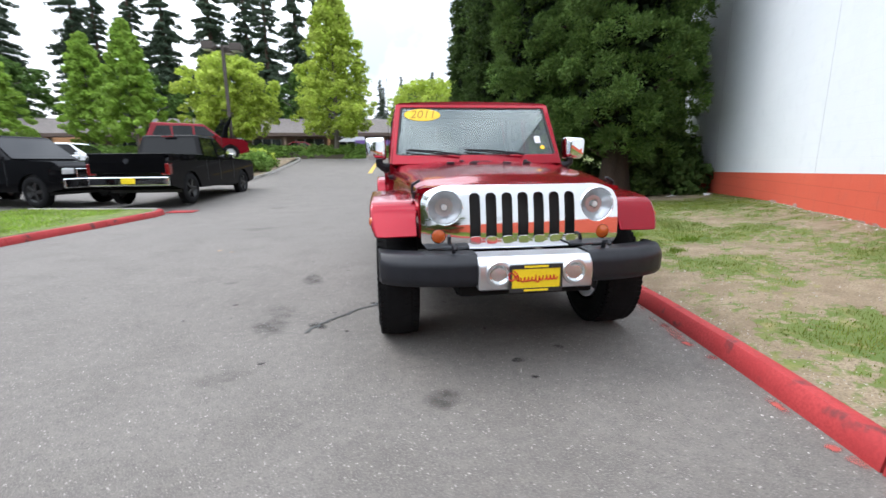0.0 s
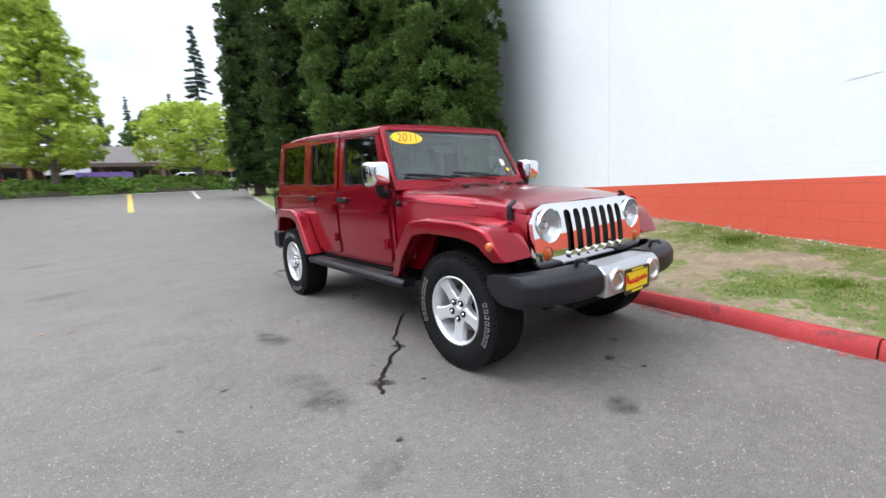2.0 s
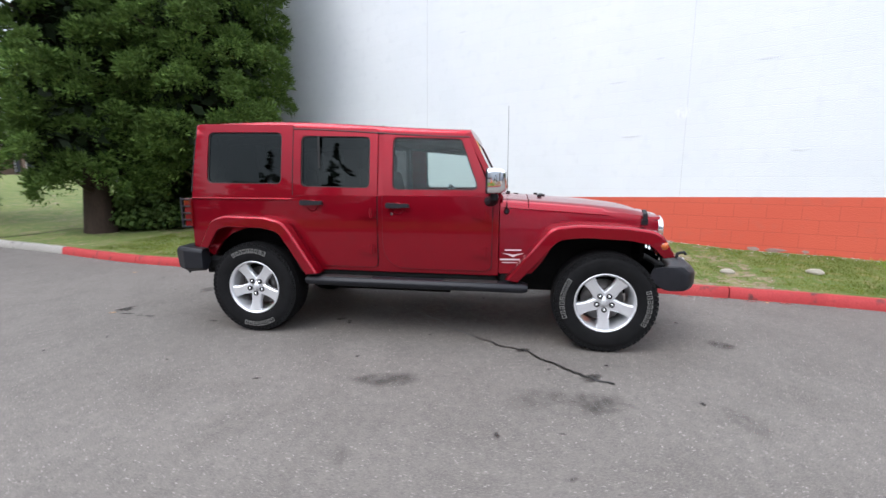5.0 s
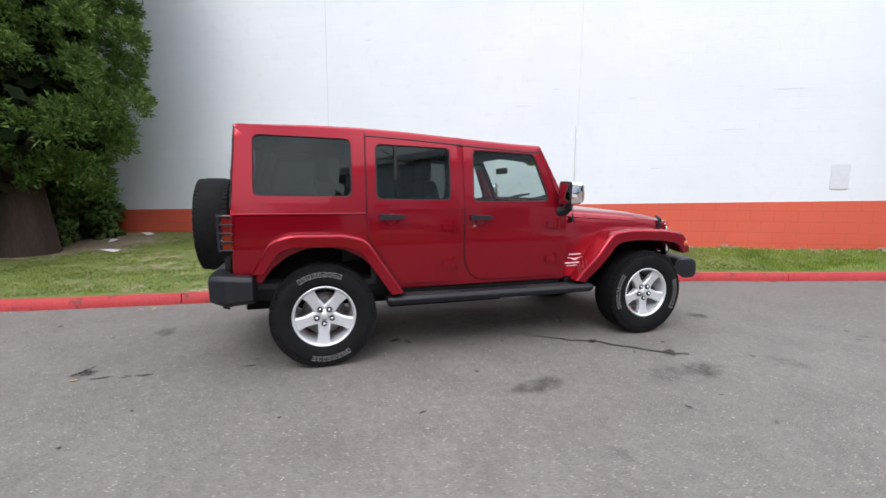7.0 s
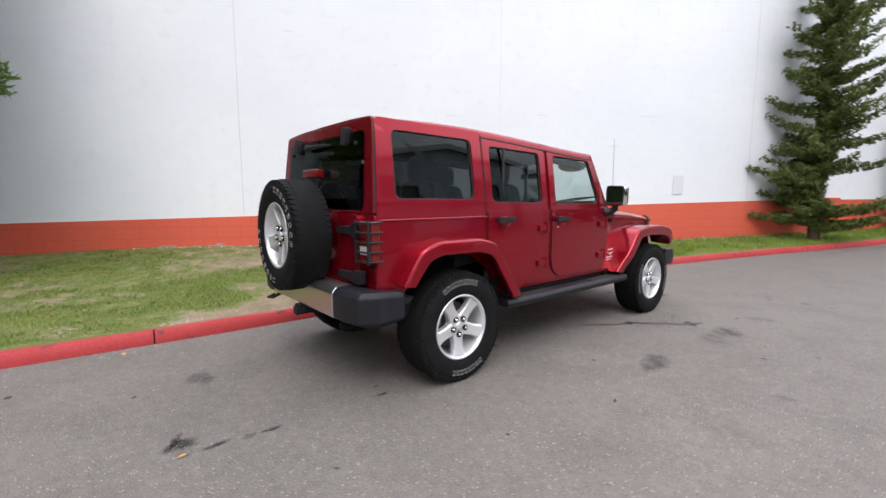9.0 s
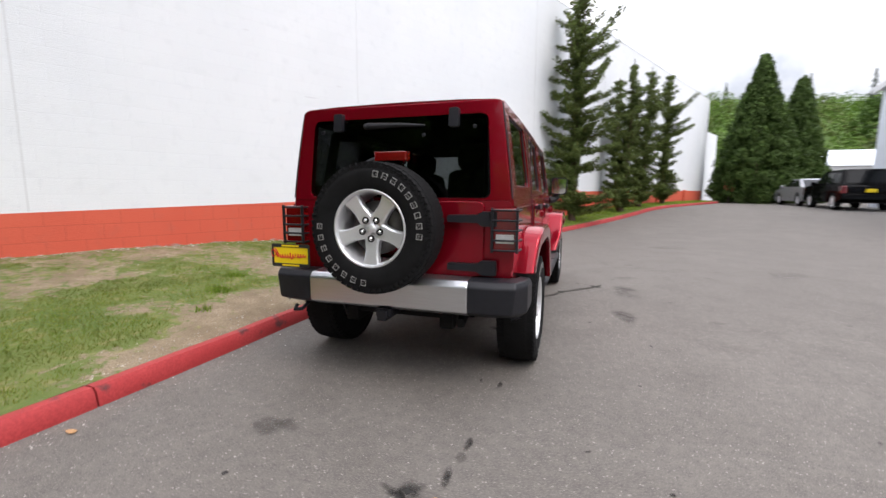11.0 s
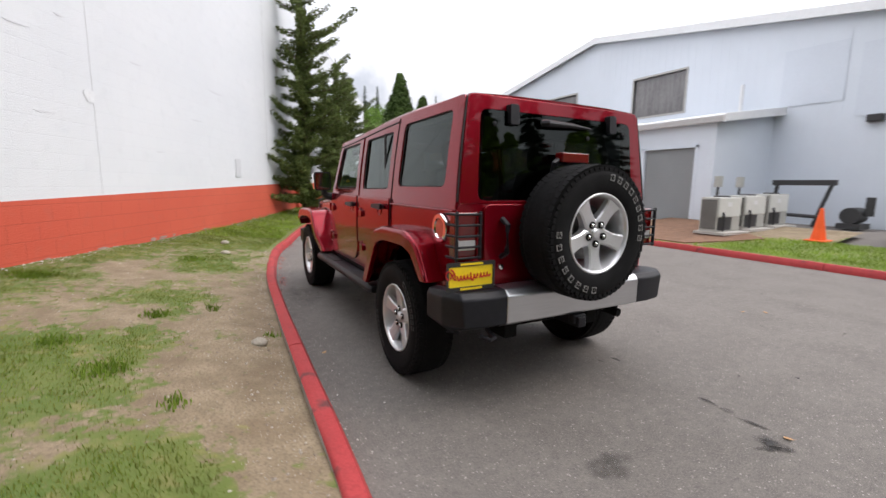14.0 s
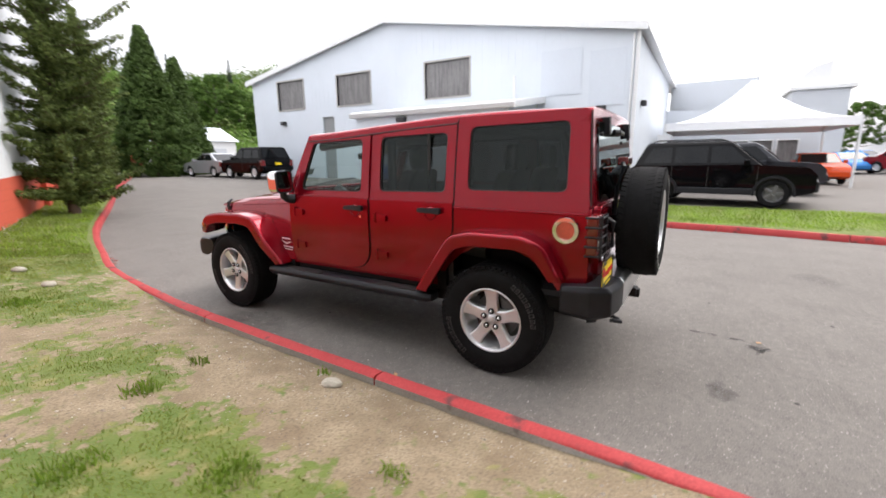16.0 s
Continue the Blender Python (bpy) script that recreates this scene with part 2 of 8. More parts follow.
def mix_nodes(nt, fac, a, b, how="MIX"):
    m = nt.nodes.new("ShaderNodeMixRGB")
    m.blend_type = how
    for i, v in enumerate((fac, a, b)):
        if isinstance(v, bpy.types.NodeSocket):
            nt.links.new(v, m.inputs[i])
        else:
            m.inputs[i].default_value = v
    return m.outputs[0]


def asphalt_material():
    m = bpy.data.materials.new("old_grey_asphalt")
    m.use_nodes = True
    nt = m.node_tree
    b = nt.nodes["Principled BSDF"]
    b.inputs["Roughness"].default_value = 0.85
    tc = nt.nodes.new("ShaderNodeTexCoord")
    broad = noisy_mask_nodes(nt, tc, 0.35, 0.3, 0.7)
    patch = noisy_mask_nodes(nt, tc, 2.2, 0.42, 0.75)
    grain = noisy_mask_nodes(nt, tc, 150, 0.48, 0.68, 3)
    mottle, pits = noisy_mask_nodes(nt, tc, 16, 0.36, 0.66, 9), noisy_mask_nodes(nt, tc, 75, 0.56, 0.70, 4)
    stone = nt.nodes.new("ShaderNodeTexVoronoi")
    stone.inputs["Scale"].default_value = 48
    nt.links.new(tc.outputs["Object"], stone.inputs["Vector"])
    speck = nt.nodes.new("ShaderNodeValToRGB")
    speck.color_ramp.elements[0].position, speck.color_ramp.elements[1].position = 0.14, 0.24
    speck.color_ramp.elements[0].color, speck.color_ramp.elements[1].color = (1, 1, 1, 1), (0, 0, 0, 1)
    nt.links.new(stone.outputs["Distance"], speck.inputs[0])
    few = noisy_mask_nodes(nt, tc, 24, 0.47, 0.57, 3)
    c = mix_nodes(nt, broad.outputs[0], (0.113, 0.101, 0.090, 1), (0.143, 0.129, 0.115, 1))
    c = mix_nodes(nt, patch.outputs[0], c, (0.097, 0.086, 0.076, 1))
    c = mix_nodes(nt, mottle.outputs[0], mix_nodes(nt, 1.0, c, (0.87, 0.87, 0.88, 1), "MULTIPLY"), mix_nodes(nt, 1.0, c, (1.11, 1.11, 1.10, 1), "MULTIPLY"))
    c = mix_nodes(nt, grain.outputs[0], c, (0.200, 0.183, 0.166, 1))
    c = mix_nodes(nt, pits.outputs[0], c, (0.080, 0.072, 0.064, 1))
    dots = mix_nodes(nt, 1.0, speck.outputs[0], few.outputs[0], "MULTIPLY")
    c = mix_nodes(nt, dots, c, (0.33, 0.305, 0.28, 1))
    nt.links.new(c, b.inputs["Base Color"])
    bn = nt.nodes.new("ShaderNodeBump")
    bn.inputs["Strength"].default_value, bn.inputs["Distance"].default_value = 0.22, 0.004
    n = nt.nodes.new("ShaderNodeTexNoise")
    n.inputs["Scale"].default_value, n.inputs["Detail"].default_value = 170, 3
    nt.links.new(tc.outputs["Object"], n.inputs["Vector"])
    nt.links.new(n.outputs[0], bn.inputs["Height"])
    nt.links.new(bn.outputs[0], b.inputs["Normal"])
    return m


def bank_material():
    """Dirt and thin grass, by the mask that also places the blades."""
    m = bpy.data.materials.new("worn_grass_and_dirt")
    m.use_nodes = True
    nt = m.node_tree
    b = nt.nodes["Principled BSDF"]
    b.inputs["Roughness"].default_value = 0.95
    tc = nt.nodes.new("ShaderNodeTexCoord")
    at = nt.nodes.new("ShaderNodeAttribute")
    at.attribute_name = "grass"
    d1, d2 = noisy_mask_nodes(nt, tc, 4.5, 0.35, 0.65, 9), noisy_mask_nodes(nt, tc, 70, 0.45, 0.75, 4)
    g1, g2 = noisy_mask_nodes(nt, tc, 2.5, 0.35, 0.65), noisy_mask_nodes(nt, tc, 60, 0.35, 0.7, 3)
    dirt = mix_nodes(nt, d1.outputs[0], (0.188, 0.138, 0.084, 1), (0.285, 0.226, 0.148, 1))
    dirt = mix_nodes(nt, d2.outputs[0], dirt, (0.120, 0.088, 0.058, 1))
    grass = mix_nodes(nt, g1.outputs[0], (0.070, 0.120, 0.018, 1), (0.130, 0.158, 0.034, 1))
    grass = mix_nodes(nt, g2.outputs[0], grass, (0.105, 0.132, 0.028, 1))
    straw = noisy_mask_nodes(nt, tc, 7, 0.54, 0.74, 6)
    grass = mix_nodes(nt, straw.outputs[0], grass, (0.225, 0.195, 0.078, 1))
    edge = noisy_mask_nodes(nt, tc, 14, 0.3, 0.7, 4)
    s = nt.nodes.new("ShaderNodeMath")
    s.operation = "MULTIPLY_ADD"
    s.inputs[1].default_value = 0.85
    nt.links.new(edge.outputs[0], s.inputs[0])
    nt.links.new(at.outputs["Fac"], s.inputs[2])
    r = nt.nodes.new("ShaderNodeValToRGB")
    r.color_ramp.elements[0].position, r.color_ramp.elements[1].position = 0.72, 1.06
    nt.links.new(s.outputs[0], r.inputs[0])
    nt.links.new(mix_nodes(nt, r.outputs[0], dirt, grass), b.inputs["Base Color"])
    bn = nt.nodes.new("ShaderNodeBump")
    bn.inputs["Strength"].default_value, bn.inputs["Distance"].default_value = 0.6, 0.008
    n = nt.nodes.new("ShaderNodeTexNoise")
    n.inputs["Scale"].default_value, n.inputs["Detail"].default_value = 85, 5
    nt.links.new(tc.outputs["Object"], n.inputs["Vector"])
    nt.links.new(n.outputs[0], bn.inputs["Height"])
    nt.links.new(bn.outputs[0], b.inputs["Normal"])
    return m


def kerb_paint(name, c1, c2, worn, amount):
    m = bpy.data.materials.new(name)
    m.use_nodes = True
    nt = m.node_tree
    b = nt.nodes["Principled BSDF"]
    b.inputs["Roughness"].default_value = 0.7
    tc = nt.nodes.new("ShaderNodeTexCoord")
    a, w = noisy_mask_nodes(nt, tc, 3, 0.3, 0.7), noisy_mask_nodes(nt, tc, 7, amount, amount + 0.1, 8)
    g = noisy_mask_nodes(nt, tc, 70, 0.35, 0.75, 3)
    c = mix_nodes(nt, a.outputs[0], c1, c2)
    c = mix_nodes(nt, g.outputs[0], c, tuple(x * 0.8 for x in c1[:3]) + (1,))
    nt.links.new(mix_nodes(nt, w.outputs[0], c, worn), b.inputs["Base Color"])
    bn = nt.nodes.new("ShaderNodeBump")
    bn.inputs["Distance"].default_value, bn.inputs["Strength"].default_value = 0.0015, 0.4
    nt.links.new(g.outputs[0], bn.inputs["Height"])
    nt.links.new(bn.outputs[0], b.inputs["Normal"])
    return m


def block_wall_material(name, c1, c2, groove, streak):
    """Painted concrete block: faint recessed joints, soft stains."""
    m = bpy.data.materials.new(name)
    m.use_nodes = True
    nt = m.node_tree
    b = nt.nodes["Principled BSDF"]
    b.inputs["Roughness"].default_value = 0.75
    tc = nt.nodes.new("ShaderNodeTexCoord")
    mp = nt.nodes.new("ShaderNodeMapping")
    mp.inputs["Rotation"].default_value = (radians(90), 0, 0)
    nt.links.new(tc.outputs["Object"], mp.inputs["Vector"])
    br = nt.nodes.new("ShaderNodeTexBrick")
    br.inputs["Scale"].default_value = 1.0
    br.inputs["Brick Width"].default_value, br.inputs["Row Height"].default_value = 0.4064, 0.2032
    br.inputs["Mortar Size"].default_value, br.inputs["Mortar Smooth"].default_value = 0.006, 0.5
    br.inputs["Color1"].default_value, br.inputs["Color2"].default_value, br.inputs["Mortar"].default_value = (1, 1, 1, 1), (0.985, 0.985, 0.985, 1), groove
    nt.links.new(mp.outputs[0], br.inputs["Vector"])
    a, s = noisy_mask_nodes(nt, tc, 0.5, 0.3, 0.75), noisy_mask_nodes(nt, tc, 5, 0.55, 0.8, 8)
    c = mix_nodes(nt, a.outputs[0], c1, c2)
    c = mix_nodes(nt, s.outputs[0], c, streak)
    nt.links.new(mix_nodes(nt, 1.0, c, br.outputs["Color"], "MULTIPLY"), b.inputs["Base Color"])
    bn, b2 = nt.nodes.new("ShaderNodeBump"), nt.nodes.new("ShaderNodeBump")
    bn.inputs["Distance"].default_value, bn.inputs["Strength"].default_value = 0.004, 0.25
    bn.invert = True
    nt.links.new(br.outputs["Fac"], bn.inputs["Height"])
    n = noisy_mask_nodes(nt, tc, 60, 0.3, 0.7, 4)
    b2.inputs["Distance"].default_value, b2.inputs["Strength"].default_value = 0.003, 0.5
    nt.links.new(n.outputs[0], b2.inputs["Height"])
    nt.links.new(bn.outputs[0], b2.inputs["Normal"])
    nt.links.new(b2.outputs[0], b.inputs["Normal"])
    return m


ASPHALT = asphalt_material()
BANK = bank_material()
KERB_RED = kerb_paint("red_painted_concrete", (0.37, 0.027, 0.029, 1), (0.45, 0.046, 0.046, 1), (0.12, 0.028, 0.028, 1), 0.60)
KERB_GREY = kerb_paint("bare_concrete_kerb", (0.30, 0.285, 0.26, 1), (0.38, 0.36, 0.33, 1), (0.14, 0.13, 0.12, 1), 0.62)
WALL_WHITE = block_wall_material("white_painted_block", (0.69, 0.722, 0.755, 1), (0.745, 0.77, 0.795, 1), (0.965, 0.965, 0.97, 1), (0.67, 0.70, 0.73, 1))
WALL_RED = block_wall_material("red_painted_block", (0.56, 0.085, 0.045, 1), (0.62, 0.11, 0.06, 1), (0.80, 0.80, 0.80, 1), (0.52, 0.10, 0.06, 1))

# one sheet of asphalt that reaches the horizon
def spread(fine_to, step, far):
    v = [0.0]
    while v[-1] < far:
        v.append(v[-1] + (step if v[-1] < fine_to else max(step, (v[-1] - fine_to) * 0.35 + step)))
    return [-a for a in v[:0:-1]] + v


gx, gy = spread(26, 1.0, 900), spread(34, 0.5, 900)
bm = bmesh.new()
grid = [[bm.verts.new((x, y, road_height(x, y))) for x in gx] for y in gy]
for r0, r1 in zip(grid, grid[1:]):
    for i in range(len(gx) - 1):
        bm.faces.new((r0[i], r0[i + 1], r1[i + 1], r1[i]))
ground = part("ground", bm, ASPHALT, None, "old grey asphalt drive with worn patches and pale grit", smooth=True, angle=80)
tagged(ground, category="ground", kind="structure")

# the painted wall: along = distance from the round patch, towards the rear lot
WALL_AT, WALL_ALONG = Vector((3.27, -3.4, 0)), Vector((-0.4327, -0.9016, 0))
WALL_IN = Vector((0.9016, -0.4327, 0))
WALL_M = Matrix.Translation(WALL_AT) @ Matrix(((WALL_ALONG.x, WALL_IN.x, 0, 0), (WALL_ALONG.y, WALL_IN.y, 0, 0), (0, 0, 1, 0), (0, 0, 0, 1)))
WALL_S0, WALL_S1, WALL_TOP = -14.5, 29.0, 7.42


def wall_x(y):
    return 3.27 + 0.4799 * (y + 3.4)


def band_top(s):
    return 1.10 + 0.0215 * s if s < 8 else 1.272 + 0.004 * (s - 8)


def bank_foot(y):
    ys = [-34, -20, -12, -9, -7, -4.5, -2, -0.5, 2.3, 5, 7, 9, 14]
    zs = [0.72, 0.62, 0.42, 0.34, 0.30, 0.33, 0.38, 0.45, 0.46, 0.38, 0.30, 0.30, 0.5]
    return float(np.interp(y, ys, zs))


bm = box((WALL_S0, 0, -0.5), (WALL_S1, 0.35, WALL_TOP))
wall_1 = part("wall_1", bm, WALL_WHITE, None, "tall white painted concrete block wall with faint joints", bevel=0.01)
wall_1.matrix_basis = WALL_M
tagged(wall_1, category="wall", kind="structure")
bm = bmesh.new()
cols = [WALL_S0 + i * 1.0 for i in range(int(WALL_S1 - WALL_S0) + 1)]
loft([[(s, -0.004, -0.4), (s, -0.004, band_top(s)), (s, 0.02, band_top(s)), (s, 0.02, -0.4)] for s in cols], bm)
band = part("painted_band", bm, WALL_RED, wall_1, "brick-red painted base band on the block wall")
bm = box((WALL_S0, -0.012, WALL_TOP), (WALL_S1, 0.362, WALL_TOP + 0.035))
part("coping", bm, material("grey_metal_coping", (0.62, 0.64, 0.67), 0.5, 0.2), wall_1, "thin grey metal coping", bevel=0.008)
bm = box((WALL_S0 + 0.35, 0.36, -0.5), (WALL_S0, 9.0, WALL_TOP - 0.05))
wall_2 = part("wall_2", bm, WALL_WHITE, None, "white painted block end wall", bevel=0.01)
wall_2.matrix_basis = WALL_M
tagged(wall_2, category="wall", kind="structure")
bm = box((WALL_S1, 1.2, -0.5), (WALL_S1 + 9, 1.6, 6.0))
wall_3 = part("wall_3", bm, WALL_WHITE, None, "lower white block wall set back at the corner", bevel=0.01)
wall_3.matrix_basis = WALL_M
tagged(wall_3, category="wall", kind="structure")
for s in (9.5, 14.2, 19.0, 24.0):
    bm = box((s, -0.12, -0.3), (s + 0.4, -0.006, band_top(s) + 0.05))
    part("pilaster", bm, WALL_RED, wall_1, bevel=0.01)
PATCH_GREY = material("grey_cover_paint", (0.62, 0.64, 0.67), 0.7, 0, 0.06, 20, 100)
bm = plate([rr([(4.52, 1.42), (4.82, 1.42), (4.82, 1.86), (4.52, 1.86)], 0.03)], lambda u, v, d: (u, -0.014 + d, v), 0.012)
part("vent_cover", bm, PATCH_GREY, wall_1, "light grey rectangular vent cover")
bm = plate([[(0.10 * math.cos(a) * (1 + 0.2 * math.sin(3 * a)), 2.42 + 0.10 * math.sin(a) * (1 + 0.15 * math.cos(2 * a))) for a in np.linspace(0, 6.2, 22)]], lambda u, v, d: (u, -0.007 + d, v), 0.005)
part("round_patch", bm, material("rough_white_filler", (0.73, 0.755, 0.78), 0.8, 0, 0.12, 25, 90), wall_1, "round rough repair patch")
for s, z, w in ((-1.15, 3.0, 0.32), (-0.45, 3.3, 0.16), (0.9, 3.1, 0.3), (2.6, 2.5, 0.5), (-2.2, 3.9, 0.12), (-4.2, 4.35, 0.2), (-0.9, 2.1, 0.35), (3.4, 3.2, 0.7), (1.4, 1.8, 0.25)):
    bm = plate([[(s, z), (s + w * 0.5, z + 0.008), (s + w, z + 0.003), (s + w * 0.6, z - 0.012), (s + w * 0.2, z - 0.016)]], lambda u, v, d: (u, -0.005 + d, v), 0.004)
    part("paint_scar", bm, PATCH_GREY, wall_1)

JOINT = material("grey_joint_filler", (0.50, 0.515, 0.53), 0.85, 0, 0.15, 3, 40)
for s, w in ((-10.2, 0.007), (-5.0, 0.009), (0.06, 0.004), (6.8, 0.009), (12.0, 0.009), (17.4, 0.009)):
    part("control_joint", box((s - w / 2, -0.0022, band_top(s) + 0.01), (s + w / 2, 0.01, WALL_TOP - 0.02)), JOINT, wall_1)

FLAKED = kerb_paint("flaked_bare_block", (0.34, 0.22, 0.19, 1), (0.42, 0.33, 0.30, 1), (0.45, 0.08, 0.05, 1), 0.50)
rng = random.Random(31)
for i in range(26):
    s = rng.uniform(-6.5, 8.0)
    y = (WALL_AT + WALL_ALONG * s).y
    z, w, h = bank_foot(y) + rng.uniform(-0.02, 0.03), rng.uniform(0.04, 0.2), rng.uniform(0.012, 0.04)
    loop = [(s + w * math.cos(a) * rng.uniform(0.6, 1.1), z + h * math.sin(a) * rng.uniform(0.6, 1.1)) for a in (k * 0.628 for k in range(10))]
    part("paint_flake", plate([loop], lambda u, v, d: (u, -0.0085 + d, v), 0.006), FLAKED, wall_1)


# ---- kerbs ----
def smooth_line(pts, step=0.25):
    p = [Vector((*a, 0)) for a in pts]
    p = [p[0] * 2 - p[1]] + p + [p[-1] * 2 - p[-2]]
    out = []
    for i in range(1, len(p) - 2):
        n = max(1, int((p[i + 1] - p[i]).length / step))
        for j in range(n):
            t = j / n
            out.append(0.5 * ((2 * p[i]) + (p[i + 1] - p[i - 1]) * t + (2 * p[i - 1] - 5 * p[i] + 4 * p[i + 1] - p[i + 2]) * t * t
                              + (3 * p[i] - 3 * p[i + 1] + p[i + 2] - p[i - 1]) * t ** 3))
    return out + [p[-2]]


def kerb_stones(parent, line, side, paint, length=1.9, high=0.12, wide=0.124):
    """Cast kerb lengths along a line of the road's edge; side +1: the kerb lies to the right of the way."""
    run, start = 0.0, 0
    for i in range(1, len(line)):
        run += (line[i] - line[i - 1]).length
        if run > length or i == len(line) - 1:
            rings = []
            for k in range(start, i + 1):
                d = (line[min(k + 1, len(line) - 1)] - line[max(k - 1, 0)]).normalized()
                nrm = Vector((d.y, -d.x, 0)) * side
                q = line[k].copy()
                if k == start:
                    q += d * 0.006
                if k == i:
                    q -= d * 0.006
                z = road_height(q.x, q.y)
                j = 0.006 * noise.noise(q * 3)
                prof = [(0.0, -0.1), (0.0, 0.02), (0.012, high - 0.03), (0.035, high + j), (wide - 0.02, high + j), (wide, high - 0.015), (wide, -0.1)]
                rings.append([q + nrm * u + Vector((0, 0, z + v)) for u, v in prof])
            stone_ob = part("kerb_stone", loft(rings), paint(line[(start + i) // 2]), parent, smooth=True, angle=50)
            stone_ob.data.materials.append(KERB_GREY)
            for f in stone_ob.data.polygons[:-2]:
                if f.index % 7 == 5:
                    f.material_index = 1
            start, run = i, 0.0


KERB_A = [(5.1, 25.5), (4.0, 20.5), (2.76, 11.9), (2.28, 7.8), (1.98, 6.4), (1.68, 4.9), (1.485, 2.8), (1.405, 1.2), (1.325, -0.4), (1.20, -2.0), (0.88, -4.0), (0.45, -5.4), (-0.15, -7.2), (-0.85, -8.9), (-2.5, -12.3), (-4.75, -17.0), (-7.6, -22.8), (-9.6, -27.0)]
kerb_line = smooth_line(KERB_A)
kerb_1 = thing("kerb_1", "red painted concrete kerb, scuffed, bare grey further up", "kerb", kind="structure")
kerb_stones(kerb_1, kerb_line, -1, lambda p: KERB_RED if p.y < 6.2 else KERB_GREY)


def kerb_edge(y):
    for a, b in zip(kerb_line, kerb_line[1:]):
        if b.y <= y <= a.y:
            return a.x + (b.x - a.x) * (y - a.y) / (b.y - a.y)
    return kerb_line[0].x if y > 0 else kerb_line[-1].x


GREEN_SPOTS = ((2.13, -2.75, 0.5), (2.25, -0.75, 0.30), (2.55, -0.90, 0.28), (2.21, -0.20, 0.16), (1.85, 0.42, 0.16), (2.48, 0.30, 0.22), (2.66, 0.95, 0.28), (2.98, 0.42, 0.28), (2.70, 1.25, 0.25), (2.30, 2.25, 0.34), (2.50, 2.45, 0.4), (3.2, 2.0, 0.4), (1.58, 0.53, 0.08),
               (3.65, -1.9, 0.55), (4.5, -1.2, 0.45), (3.1, -3.0, 0.4), (3.75, 0.4, 0.5), (3.4, 1.5, 0.4), (1.95, -2.45, 0.3))
BARE_SPOTS = ((2.05, 1.1, 0.35), (2.22, 1.65, 0.22), (1.9, 0.1, 0.25), (3.15, -0.45, 0.38), (2.75, 1.95, 0.20), (1.75, 1.9, 0.35), (1.80, 2.6, 0.25), (2.48, -1.85, 0.22), (2.95, -1.9, 0.42), (2.93, -2.5, 0.25), (4.36, -2.1, 0.3), (4.4, 0.1, 0.35), (2.62, -0.15, 0.18), (4.0, 1.35, 0.3), (6.6, 6.6, 1.5), (5.5, 5.7, 0.9), (6.3, 5.6, 0.9))


def grass_mask(x, y):
    """Where grass grows on the bank: 0 bare dirt, 1 grass."""
    wx, wy = x + 0.14 * noise.noise((x * 2.5, y * 2.5, 4.0)), y + 0.14 * noise.noise((x * 2.5, y * 2.5, 9.0))
    v = 0.49 + 0.20 * noise.noise((x * 0.75, y * 0.55, 0.3)) + 0.36 * noise.noise((x * 2.3, y * 1.9, 7.3)) + 0.42 * noise.noise((x * 5, y * 5, 2.0)) + 0.22 * noise.noise((x * 13, y * 13, 5.0))
    for spots, w in ((GREEN_SPOTS, 0.42), (BARE_SPOTS, -0.46)):
        for sx, sy, r in spots:
            q = ((wx - sx) ** 2 + ((wy - sy) / 1.25) ** 2) / (r * r)
            if q < 6:
                v += w * math.exp(-q)
    k = x - kerb_edge(y)
    v -= 0.50 * (1 - smoothstep(0.15, 0.75, k)) * smoothstep(-3.6, -1.2, y) * (1 - smoothstep(1.8, 3.4, y)) * (0.2 if y > 0.38 and y < 0.7 and k > 0.16 else 1)
    v -= 0.16 * smoothstep(-0.9, -0.3, y) * (1 - smoothstep(1.4, 2.4, y)) * (1 - smoothstep(2.8, 3.4, x))
    v += 0.40 * smoothstep(-3.2, -5, y) + 0.30 * smoothstep(1.3, 3.2, y)
    return min(1, max(0, v))


def bank_height(x, y):
    k0, k1 = kerb_edge(y) + 0.16, max(kerb_edge(y) + 0.5, wall_x(y))
    u = min(1, max(0, (x - k0) / (k1 - k0)))
    z0 = road_height(k0, y) + 0.115
    z1 = max(bank_foot(y), z0 + 0.02) if y < 12 else z0 + 0.2
    return z0 + (z1 - z0) * (0.55 * u + 0.45 * u * u) + 0.022 * noise.noise((x * 1.3, y * 1.3, 0)) * min(1, u * 6) + 0.006 * noise.noise((x * 7, y * 7, 3)) - 0.06 * math.exp(-max(0, x - k0) / 0.22) * smoothstep(-3.0, -1.6, y) * (1 - smoothstep(1.8, 3.0, y))


def bank_sheet(y0, y1, step, n, far=None):
    bm = bmesh.new()
    lay = bm.verts.layers.float.new("grass")
    rows, y = [], y0
    while y <= y1 + 1e-6:
        k0 = kerb_edge(y) + 0.114
        k1 = (wall_x(y) + 0.02) if y < 9.2 else 16.0
        row = []
        for i in range(n + 1):
            x = k0 + (k1 - k0) * i / n
            v = bm.verts.new((x, y, bank_height(x, y)))
            v[lay] = grass_mask(x, y)
            row.append(v)
        rows.append(row)
        y += step
    for a, b in zip(rows, rows[1:]):
        for i in range(n):
            bm.faces.new((a[i], a[i + 1], b[i + 1], b[i]))
    return bm


lawn_1 = part("lawn_1", bank_sheet(-29.0, 9.0, 0.08, 60), BANK, None, "worn bank of patchy grass and bare tan dirt along the wall", smooth=True, angle=80)
tagged(lawn_1, category="grass", kind="structure")
lawn_2 = part("lawn_2", bank_sheet(9.08, 24.6, 0.2, 40), BANK, None, "mown grass under the tall dark trees", smooth=True, angle=80)
tagged(lawn_2, category="grass", kind="structure")

